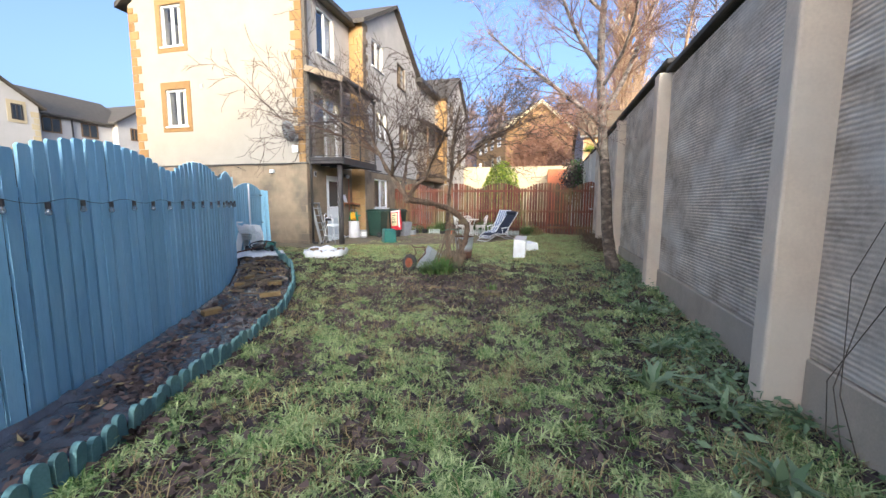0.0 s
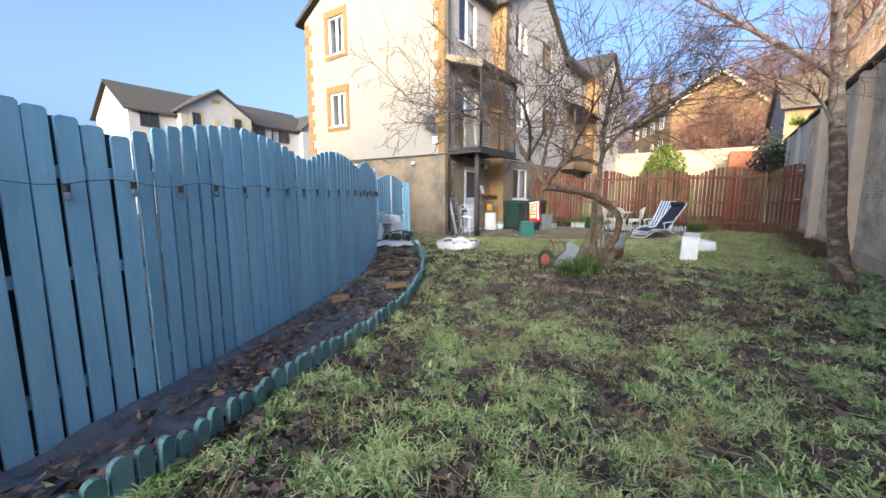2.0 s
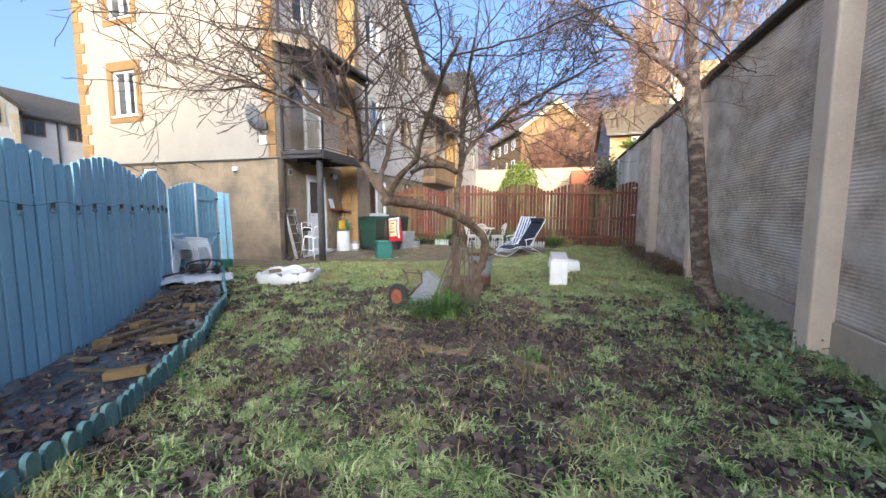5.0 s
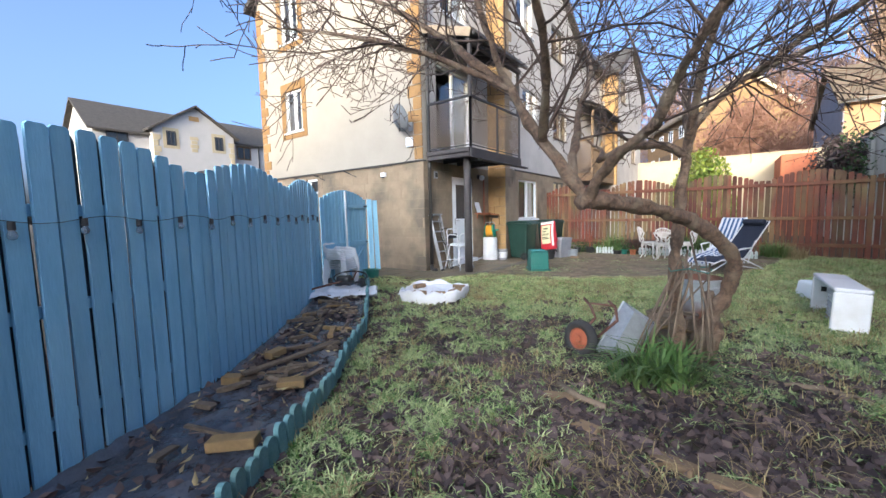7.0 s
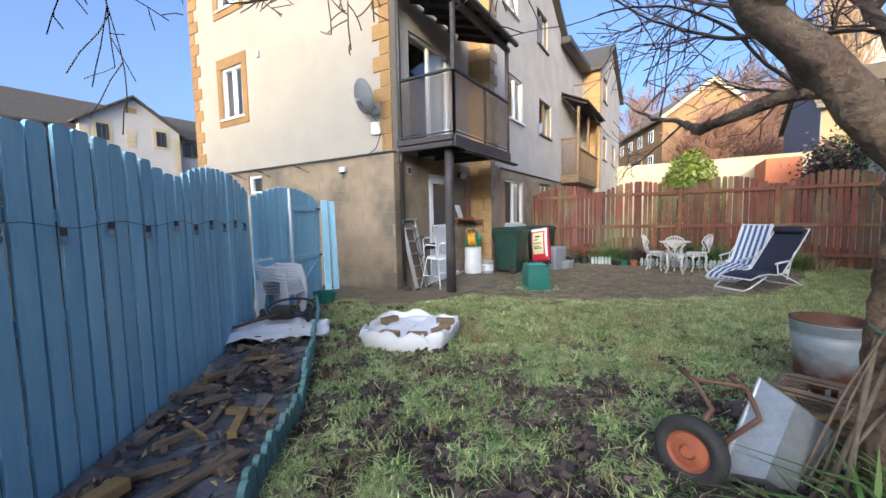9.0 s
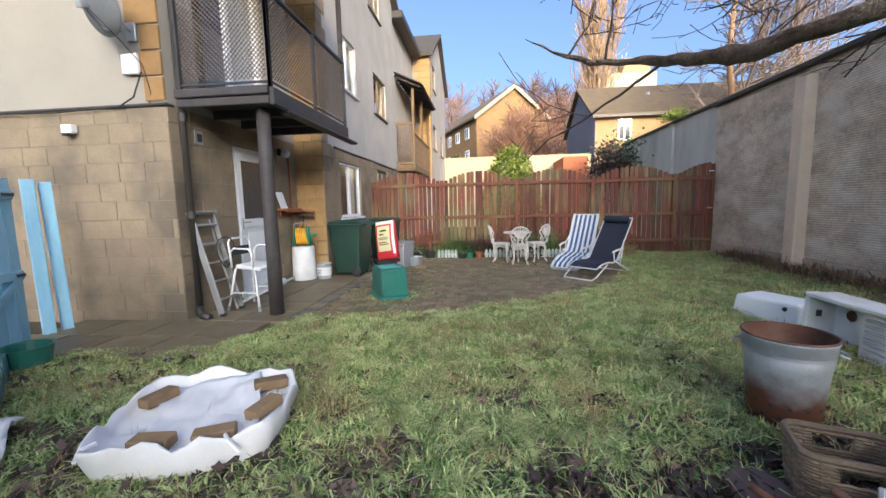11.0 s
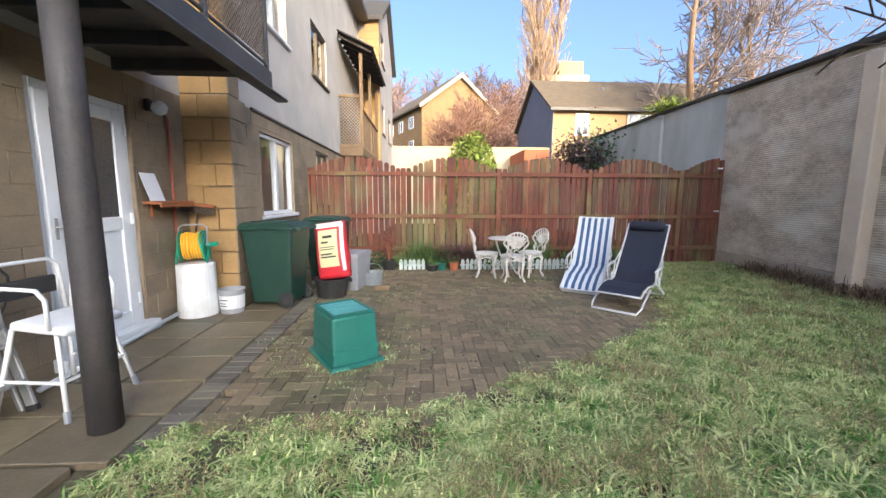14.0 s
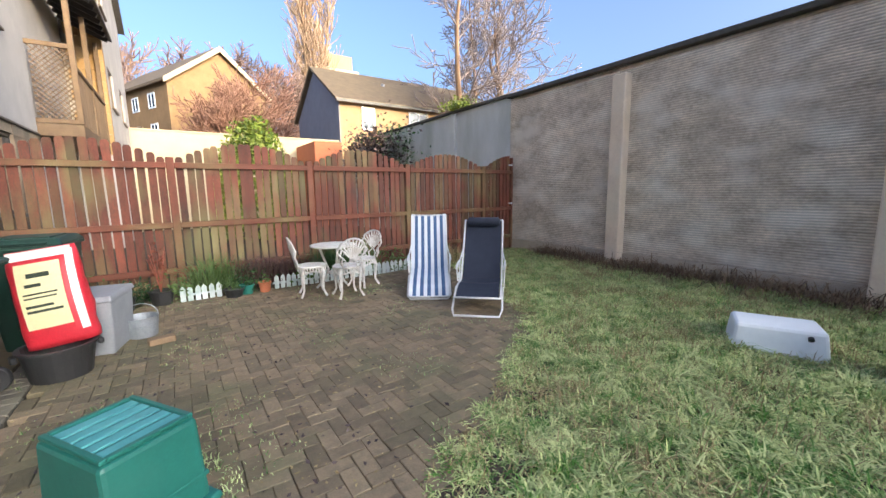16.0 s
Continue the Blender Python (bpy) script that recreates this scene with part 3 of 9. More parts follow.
def quoins(parent, m, z0, z1, flip=1):
    z, i = z0, 0
    while z < z1:
        w = 0.40 if i % 2 else 0.24
        x = 0 if flip > 0 else -w
        part("quoin", box(BM(), (x, -0.022, z + 0.006), (x + w, 0.02, min(z + 0.27, z1)), 0.008, m), QUOIN, parent)
        z += 0.28
        i += 1


def window(name, m, w, h, label, frame_mat=None, sill=True, mullion=0.5, surround=None, curtain=True):
    """A window in a wall; m maps x along, z up from the sill's corner, -y out."""
    frame_mat = frame_mat or UPVC
    o = thing(name, label, "window", kind="structure", m=m @ pose(0, 0.07, 0))
    f = 0.055
    bm = BM()
    box(bm, (0, -0.03, 0), (w, 0.05, f), 0.006)
    box(bm, (0, -0.03, h - f), (w, 0.05, h), 0.006)
    box(bm, (0, -0.03, f), (f, 0.05, h - f), 0.006)
    box(bm, (w - f, -0.03, f), (w, 0.05, h - f), 0.006)
    box(bm, (w * mullion - 0.04, -0.028, f), (w * mullion + 0.04, 0.05, h - f), 0.006)
    part("window_frame", bm, frame_mat, o)
    for a, b in ((f, w * mullion - 0.04), (w * mullion + 0.04, w - f)):
        pane = part("pane", box(BM(), (a, 0.005, f), (b, 0.011, h - f)), GLASS, o)
        pane.visible_shadow = False
    if curtain:
        part("curtain", box(BM(), (w - f - (w * (1 - mullion)) * 0.6, 0.10, 0.0), (w - f, 0.115, h)), CURTAIN, o, "pale curtain behind the glass")
    if sill:
        part("window_sill", box(BM(), (-0.06, -0.13, -0.05), (w + 0.06, -0.032, -0.002), 0.008), frame_mat, o)
    if surround:
        bm = BM()
        s = 0.19
        box(bm, (-s, -0.094, h + 0.002), (w + s, -0.05, h + s + 0.05), 0.006)
        box(bm, (-s, -0.094, -s), (w + s, -0.05, -0.053), 0.006)
        box(bm, (-s, -0.092, -0.051), (-0.002, -0.05, h), 0.006)
        box(bm, (w + 0.002, -0.092, -0.051), (w + s, -0.05, h), 0.006)
        part("stone_surround", bm, surround, o, "ochre stone surround")
    return o


def holed(bm, x0, x1, z0, z1, holes, depth, m):
    """A wall slab with rectangular openings (x0, z0, x1, z1) right through it; m maps x along, z up, -y out."""
    xs = sorted({x0, x1, *(v for h in holes for v in (h[0], h[2]) if x0 < v < x1)})
    for a, b in zip(xs, xs[1:]):
        z = z0
        for h in sorted((h for h in holes if h[0] <= a + 1e-6 and h[2] >= b - 1e-6), key=lambda h: h[1]):
            if h[1] > z:
                box(bm, (a, 0, z), (b, depth, h[1]), 0, m)
            z = max(z, h[3])
        if z < z1:
            box(bm, (a, 0, z), (b, depth, z1), 0, m)
    return bm


SOUTH = lambda x, z, y=GY: pose(x, y, z)                  # a wall that faces -y
EAST = lambda y, z, x: pose(x, y, z, 0, 0, 90)            # a wall that faces +x; x local runs along +y


def build_flats():
    ho = thing("apartment_building", "three-storey cream rendered block of flats with sandstone ground floor", "building", kind="structure")
    # gable end
    ridge_z, eave_z = 10.1, 8.08
    mid = (GX0 + GX1) / 2
    bm = BM()
    prism(bm, [(GX1, eave_z), (mid, ridge_z), (GX0, eave_z)], 0.3, pose(0, GY, 0))
    holed(bm, GX0, GX1, SILL, eave_z, [(-12.5, 4.04, -11.65, 5.24), (-12.5, 6.62, -11.65, 7.92)], 0.3, pose(0, GY, 0))
    part("gable_wall", bm, RENDER, ho, "cream render glowing in low sun")
    base = part("stone_base", holed(BM(), GX0, GX1 - 0.012, -0.2, SILL, [(-11.64, 2.16, -11.12, 2.58)], 0.298, pose(0, GY + 0.002, 0)), MORTAR, ho)
    stone_faces(base, SOUTH(GX0, 0.05), GX1 - GX0, 0, SILL - 0.06, [(2.21, 2.11, 2.73, 2.53)])
    part("ledge", box(BM(), (GX0 - 0.02, GY - 0.035, SILL - 0.02), (GX1 + 0.02, GY + 0.1, SILL + 0.012), 0.008), PIPE, ho, "thin dark drip edge with a cable")
    quoins(ho, SOUTH(GX0, 0), SILL + 0.03, eave_z - 0.1, 1)
    quoins(ho, SOUTH(GX1, 0), SILL + 0.03, eave_z - 0.1, -1)
    # side wall behind the balconies
    part("recess_wall_upper", holed(BM(), GY + 0.302, PY0, SILL, eave_z, [(11.5, 2.98, 13.0, 5.03), (11.75, 6.3, 12.85, 7.75)], 0.3, EAST(0, 0, GX1)), RENDER_GREY, ho)
    rb = part("recess_wall", holed(BM(), GY + 0.302, PY0, -0.2, SILL, [(12.08, 0.22, 13.08, 2.42)], 0.298, EAST(0, 0, GX1 - 0.002)), MORTAR, ho)
    stone_faces(rb, EAST(GY, 0.05, GX1), PY0 - GY, 0, SILL - 0.05, [(1.13, -0.2, 2.13, 2.37)])
    # projecting block
    mid2 = (PY0 + PY1) / 2
    bm = BM()
    prism(bm, [(PY1, 8.1), (mid2, 9.95), (PY0, 8.1)], 0.3, pose(PX, 0, 0, 0, 0, 90))
    holed(bm, PY0, PY1, SILL, 8.1, [(15.12, 4.1, 16.2, 5.25), (17.7, 4.12, 19.0, 5.22), (14.75, 6.85, 15.85, 7.9), (17.5, 6.85, 18.6, 7.9)], 0.3, EAST(0, 0, PX))
    part("bay_wall", bm, RENDER_GREY, ho, "grey-cream pebbledash wall")
    wb = part("bay_stone", holed(BM(), PY0 + 0.012, PY1, -0.2, SILL, [(14.81, 1.27, 16.21, 2.47), (17.72, 1.35, 18.87, 2.55)], 0.298, EAST(0, 0, PX - 0.002)), MORTAR, ho)
    stone_faces(wb, EAST(PY0, 0.05, PX), PY1 - PY0, 0, SILL - 0.05, [(0.86, 1.22, 2.26, 2.42), (3.77, 1.3, 4.92, 2.5)])
    pier = part("pier", box(BM(), (GX1, PY0, -0.2), (PX - 0.3, PY0 + 0.3, SILL)), OCHRE_JOINT, ho)
    z, i = 0.05, 0
    while z < 8.0:
        split = GX1 + (0.2 if i % 2 else 0.36)
        for a, b in ((GX1 + 0.004, split - 0.004), (split + 0.004, PX + 0.006)):
            part("ochre_block", box(BM(), (a, PY0 - 0.02, z + 0.004), (b, PY0 + 0.011, z + 0.262), 0.006), OCHRE, pier)
        z += 0.27
        i += 1
    part("pier_upper", box(BM(), (GX1, PY0 + 0.001, SILL), (PX - 0.3, PY0 + 0.3, 8.1)), OCHRE_JOINT, ho)
    z, i = 0.05, 0
    while z < 8.0:
        w = 0.42 if i % 2 else 0.26
        part("quoin", box(BM(), (PX - 0.01, PY0 - 0.018, z + 0.004), (PX + 0.02, PY0 + w, z + 0.262), 0.006), STONE, ho)
        z += 0.27
        i += 1
    part("bay_ledge", box(BM(), (PX - 0.05, PY0 + 0.6, SILL - 0.02), (PX + 0.035, PY1, SILL + 0.02), 0.008), PIPE, ho)
    # roofs
    bm = BM()
    sl = math.hypot(mid - GX0 + 0.25, (ridge_z - eave_z) + 0.15)
    for s in (-1, 1):
        e = (mid + s * (mid - GX0 + 0.3), eave_z - 0.12)
        poly = [(mid, ridge_z + 0.02), (mid, ridge_z + 0.17), (e[0], e[1] + 0.15), (e[0], e[1])]
        prism(bm, poly, 26, pose(0, GY - 0.22, 0))
    part("roof", bm, SLATE, ho, "dark tiled roof")
    bm = BM()
    for s in (-1, 1):
        e = (mid2 + s * (mid2 - PY0 + 0.25), 8.1 - 0.12)
        prism(bm, [(mid2, 9.97), (mid2, 10.12), (e[0], e[1] + 0.15), (e[0], e[1])], 4.0, pose(PX + 0.2, 0, 0, 0, 0, 90))
    part("bay_roof", bm, SLATE, ho)
    part("gutter", box(BM(), (GX1 - 0.05, GY - 0.2, eave_z - 0.16), (GX1 + 0.32, PY0 - 0.05, eave_z - 0.04), 0.03), PIPE, ho)
    part("back_wall", box(BM(), (GX0, GY + 0.301, -0.2), (GX0 + 0.3, 36, eave_z)), RENDER, ho)
    part("end_wall", box(BM(), (GX0 + 0.3, 36, -0.2), (GX1, 36.3, eave_z)), RENDER, ho)
    # windows
    window("window_1", SOUTH(-12.5, 4.04), 0.85, 1.2, "white framed window with ochre stone surround", surround=QUOIN)
    window("window_2", SOUTH(-12.5, 6.62), 0.85, 1.3, "white framed upper window with ochre stone surround", surround=QUOIN)
    window("window_3", SOUTH(-11.64, 2.16), 0.52, 0.42, "small white window high in the stone wall", sill=False, mullion=0.08, curtain=False)
    window("window_4", EAST(14.81, 1.27, PX), 1.4, 1.2, "white double window by the bins")
    window("window_5", EAST(17.72, 1.35, PX), 1.15, 1.2, "dark window half hidden behind the fence", frame_mat=PIPE)
    window("window_6", EAST(15.12, 4.1, PX), 1.08, 1.15, "white upper window with timber sill")
    window("window_7", EAST(17.7, 4.12, PX), 1.3, 1.1, "brown framed upper window", frame_mat=MESHMETAL)
    window("window_8", EAST(14.75, 6.85, PX), 1.1, 1.05, "white window under the eaves")
    window("window_9", EAST(17.5, 6.85, PX), 1.1, 1.05, "brown framed window under the eaves", frame_mat=MESHMETAL)
    window("window_10", EAST(11.75, 6.3, GX1), 1.1, 1.45, "white top-floor window above the balcony canopy", frame_mat=UPVC)
    window("window_11", EAST(11.5, 2.98, GX1), 1.5, 2.05, "balcony glazing above the back door", frame_mat=UPVC)


build_flats()


def build_next_flats():
    """The further blocks of the same row."""
    ho = thing("apartment_building", "further block of the same flats stepping forward", "building", kind="structure")
    part("recess_wall", box(BM(), (-6.98, PY1 + 0.002, -0.2), (-6.72, 24.2, 8.0)), RENDER_GREY, ho)
    x = -5.95
    bm = BM()
    prism(bm, [(30.5, 8.0), (27.35, 9.9), (24.2, 8.0)], 0.3, pose(x, 0, 0, 0, 0, 90))
    holed(bm, 24.2, 30.5, -0.2, 8.0, [(25.0, 4.1, 26.1, 5.2), (25.0, 6.8, 26.1, 7.9), (27.8, 4.1, 28.9, 5.2)], 0.3, EAST(0, 0, x))
    part("bay_wall", bm, RENDER_GREY, ho)
    part("bay_side", box(BM(), (-7.0, 24.2, -0.2), (x - 0.302, 24.45, 8.0)), RENDER, ho)
    z, i = 2.7, 0
    while z < 8.0:
        part("quoin", box(BM(), (x - 0.7 if i % 2 else x - 0.55, 24.17, z), (x + 0.02, 24.4, z + 0.262), 0.006), OCHRE, ho)
        z += 0.27
        i += 1
    bm = BM()
    for s in (-1, 1):
        e = (27.35 + s * 3.4, 7.86)
        prism(bm, [(27.35, 9.93), (27.35, 10.08), (e[0], e[1] + 0.15), (e[0], e[1])], 4.0, pose(x + 0.2, 0, 0, 0, 0, 90))
    part("bay_roof", bm, SLATE, ho)
    window("window_12", EAST(25.0, 4.1, x), 1.1, 1.1, "brown framed window of the next block", frame_mat=MESHMETAL)
    window("window_13", EAST(25.0, 6.8, x), 1.1, 1.1, "upper window of the next block", frame_mat=MESHMETAL)
    window("window_14", EAST(27.8, 4.1, x), 1.1, 1.1, "brown framed window of the next block", frame_mat=MESHMETAL)


build_next_flats()


# ---- an unseen block added far behind the camera, which keeps the low sun off the yard ----
def build_shade_block():
    ho = thing("apartment_building", "unseen plain block added far behind the yard to shade it", "building", kind="structure")
    part("wall", box(BM(), (-70, -102, -0.2), (14.5, -90, 25.3)), RENDER_GREY, ho)
    bm = prism(BM(), [(14.5, -0.2), (90, -0.2), (90, 27.3), (19.8, 27.3), (14.5, 25.3)], 12, pose(0, -102, 0))
    part("wall", bm, RENDER_GREY, ho)


build_shade_block()
part("wall_south", box(BM(), (-3, -9.3, -0.3), (2.2, -9.0, 2.0)), WHITE_WALL)
tagged(bpy.data.objects["wall_south"], "plain garden wall closing the yard", "wall", kind="structure")

# ---- red boundary fence across the end of the patio ----
FENCE_Y = 17.12


def build_red_fence():
    posts = [-6.66, -4.73, -2.76, -0.84, 1.14]
    z0 = 0.19
    fence = thing("fence", "red-stained timber fence with arched board tops and green algae", "fence", kind="structure")
    for x in posts:
        part("post", box(BM(), (x - 0.05, FENCE_Y - 0.05, z0 - 0.15), (x + 0.05, FENCE_Y + 0.05, 2.14), 0.008), REDRAIL, fence)
    for a, b in zip(posts, posts[1:]):
        for z in (0.45, 1.12, 1.98):
            part("rail", box(BM(), (a + 0.05, FENCE_Y - 0.06, z), (b - 0.05, FENCE_Y - 0.012, z + 0.085), 0.006), REDRAIL, fence)
        n = 16
        for i in range(n):
            u = (i + 0.5) / n
            x = a + 0.06 + (b - a - 0.12) * u
            top = 2.10 + 0.27 * math.sin(math.pi * u) ** 0.8
            bm = BM()
            hw = 0.0475
            prism(bm, [(-hw, z0 + rng.uniform(0, 0.02)), (hw, z0), (hw, top - 0.03), (hw - 0.02, top), (-hw + 0.02, top), (-hw, top - 0.03)], 0.018,
                  pose(x, FENCE_Y - 0.010, 0, 0, rng.uniform(-0.5, 0.5), 0))
            part("board", bm, REDWOOD, fence)
    gate = thing("gate", "narrow red-stained timber gate with metal latches", "gate", kind="structure")
    for z in (0.45, 1.12, 1.98):
        part("rail", box(BM(), (1.2, FENCE_Y - 0.045, z), (2.0, FENCE_Y - 0.012, z + 0.085), 0.006), REDRAIL, gate)
    for i in range(7):
        u = (i + 0.5) / 7
        x = 1.22 + 0.76 * u
        top = 2.14 + 0.27 * math.sin(math.pi / 2 * u)
        prism_bm = prism(BM(), [(-0.046, z0), (0.046, z0), (0.046, top), (-0.046, top - 0.02)], 0.018, pose(x, FENCE_Y - 0.010, 0))
        part("board", prism_bm, REDWOOD, gate)
    part("post", box(BM(), (1.99, FENCE_Y - 0.05, 0.05), (2.05, FENCE_Y + 0.04, 2.36), 0.006), REDRAIL, gate)
    for z in (1.27, 2.17):
        part("latch", box(BM(), (1.90, FENCE_Y - 0.068, z), (2.02, FENCE_Y - 0.048, z + 0.03), 0.006), UPVC, gate, "pale metal latch")


build_red_fence()

# ---- blue picket fence beside the planting strip ----
BLUE_LINE = [(-2.45, -0.6), (-3.25, 1.68), (-4.26, 3.72), (-5.15, 5.37), (-6.35, 6.95), (-7.72, 8.45)]


def build_blue_fence():
    fence = thing("fence", "bright blue painted timber fence with scalloped tops", "fence", kind="structure")
    for (ax, ay), (bx, by) in zip(BLUE_LINE, BLUE_LINE[1:]):
        d = math.hypot(bx - ax, by - ay)
        ang = math.degrees(math.atan2(by - ay, bx - ax))
        m = pose(ax, ay, 0, 0, 0, ang)  # local x along, -y towards the lawn
        n = round(d / 0.137)
        for i in range(n):
            u = (i + 0.5) / n
            top = (1.75 if ay < 0 else 1.79) + 0.011 * max(0.0, ay + (by - ay) * u) + 0.2 * math.sin(math.pi * u) ** 0.9 + rng.uniform(-0.008, 0.008)
            hw = d / n / 2 - rng.uniform(0.011, 0.015)
            c = 0.016
            bm = prism(BM(), [(-hw, 0.04 + rng.uniform(-0.01, 0.02)), (hw, 0.04), (hw, top - c), (hw - c, top), (-hw + c, top), (-hw, top - c)], 0.02,
                       m @ pose(d * u, rng.uniform(-0.004, 0.004), 0, 0, rng.uniform(-0.4, 0.4), 0))
            part("picket", bm, BLUE, fence)
            # rear boards get a near-black colour for the shade in the picket gaps
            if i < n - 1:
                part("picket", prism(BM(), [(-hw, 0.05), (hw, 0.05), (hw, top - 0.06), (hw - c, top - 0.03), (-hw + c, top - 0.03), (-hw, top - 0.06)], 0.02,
                     m @ pose(d * (u + 0.5 / n) + rng.uniform(-0.012, 0.012), 0.068, 0, 0, rng.uniform(-0.5, 0.5), 0)), GAP_SHADE_BOARD, fence, "rear board coloured dark for the shade in the gaps")
        for z in (0.3, 0.95, 1.52):
            part("rail", box(BM(), (0.0, 0.026, z), (d, 0.066, z + 0.07), 0.005, m), BLUE, fence)
        part("post", box(BM(), (-0.04, 0.09, -0.1), (0.04, 0.17, 1.74), 0.006, m), BLUE, fence)


build_blue_fence()


def build_blue_gate():
    a, b = (-7.75, 8.5), (-8.24, 10.1)
    d = math.hypot(b[0] - a[0], b[1] - a[1])
    ang = math.degrees(math.atan2(b[1] - a[1], b[0] - a[0]))
    m = pose(a[0], a[1], 0.1, 0, 0, ang)
    gate = thing("gate", "closed blue timber garden gate with arched top", "gate", kind="structure")
    n = 14
    for i in range(n):
        u = (i + 0.5) / n
        top = 1.62 + 0.30 * math.sin(math.pi * (0.12 + 0.76 * u))
        hw = d / n / 2 - 0.008
        part("board", prism(BM(), [(-hw, 0.03), (hw, 0.03), (hw, top), (-hw, top)], 0.02, m @ pose(d * u, 0.0, 0)), BLUE, gate)
    for z in (0.75, 1.55):
        part("rail", box(BM(), (d * 0.52, -0.035, z), (d - 0.02, -0.001, z + 0.09), 0.006, m), BLUE, gate)
    part("rail", box(BM(), (0.02, -0.035, 0.75), (d * 0.46, -0.001, 0.84), 0.006, m), BLUE, gate)
    part("brace", box(BM(), (0, -0.03, 0), (0.95, -0.001, 0.08), 0.006, m @ pose(d * 0.53, 0, 0.1, 0, -40, 0)), BLUE, gate)
    part("edge_strip", box(BM(), (d * 0.49 - 0.02, -0.04, 0.05), (d * 0.49 + 0.02, -0.002, 1.9), 0.004, m), UPVC, gate, "worn pale edge")
    part("hinge", box(BM(), (d - 0.16, -0.045, 1.58), (d - 0.02, -0.036, 1.61), 0.002, m), BLACKMETAL, gate, "dark metal hinge")
    part("latch", box(BM(), (d - 0.12, -0.045, 0.78), (d - 0.02, -0.036, 0.81), 0.002, m), BLACKMETAL, gate)
    post = thing("gate_post", "leaning blue painted gate post boards by the stone wall", "post", kind="structure")
    part("board", box(BM(), (-0.05, -0.05, 0), (0.06, 0.03, 1.72), 0.006, pose(-8.45, 10.42, 0.15, 0, -0.6, 60)), BLUE, post)
    part("board", box(BM(), (-0.02, -0.02, 0), (0.09, 0.02, 1.70), 0.006, pose(-8.42, 10.55, 0.15, 0, -1.2, 60)), BLUE, post)


build_blue_gate()

# ---- low scalloped edging round the strip ----
EDGING = [(-2.15, -0.3), (-2.22, 0.6), (-2.36, 1.25), (-2.66, 2.17), (-2.98, 3.4), (-3.38, 4.5), (-4.1, 5.75), (-4.46, 6.22), (-5.14, 7.15), (-5.85, 7.85), (-6.9, 8.85), (-7.6, 9.42)]


def build_edging():
    ed = thing("garden_edging", "faded teal wooden log edging with rounded tops, some tilted", "edging", kind="structure")
    total, s, meshes = plan_length(EDGING), 0.05, []
    for k in range(4):
        w = 0.037 + 0.003 * k
        prof = [(-w, -0.1), (w, -0.1), (w, 0.15)] + [(w * math.cos(radians(a)), 0.15 + 0.045 * math.sin(radians(a))) for a in (30, 60, 90, 120, 150)] + [(-w, 0.15)]
        meshes.append(mesh_of(prism(BM(), prof, 0.035, pose(0, -0.017, 0)), "edging_post", TEAL))
    while s < total:
        x, y, ang = along(EDGING, s)
        drop = -0.03 * abs(math.sin(s * 2.1)) + rng.uniform(-0.015, 0.02) + (0.02 if s > 7 else 0)
        shared("edging_post", meshes[rng.randrange(4)], pose(x, y, ground_z(x, y) - 0.0 + drop, rng.uniform(-6, 6), rng.uniform(-3, 3), ang + rng.uniform(-5, 5)), ed)
        s += 0.106


build_edging()

# ---- balconies ----
def mesh_panel(bm, w, h, m, pitch=0.055, r=0.0035):
    """Perforated sheet: crossed diagonal strips within a rectangle (x along, z up)."""
    n = int((w + h) / pitch)
    for i in range(1, n):
        s = i * pitch
        for flip in (False, True):
            x0, z0 = (s, 0) if s <= w else (w, s - w)
            x1, z1 = (0, s) if s <= h else (s - h, h)
            if flip:
                x0, x1 = w - x0, w - x1
            a, b = m @ Vector((x0, 0, z0)), m @ Vector((x1, 0, z1))
            tube(bm, [a, b], r * 1.9, 3, caps=False)
    return bm


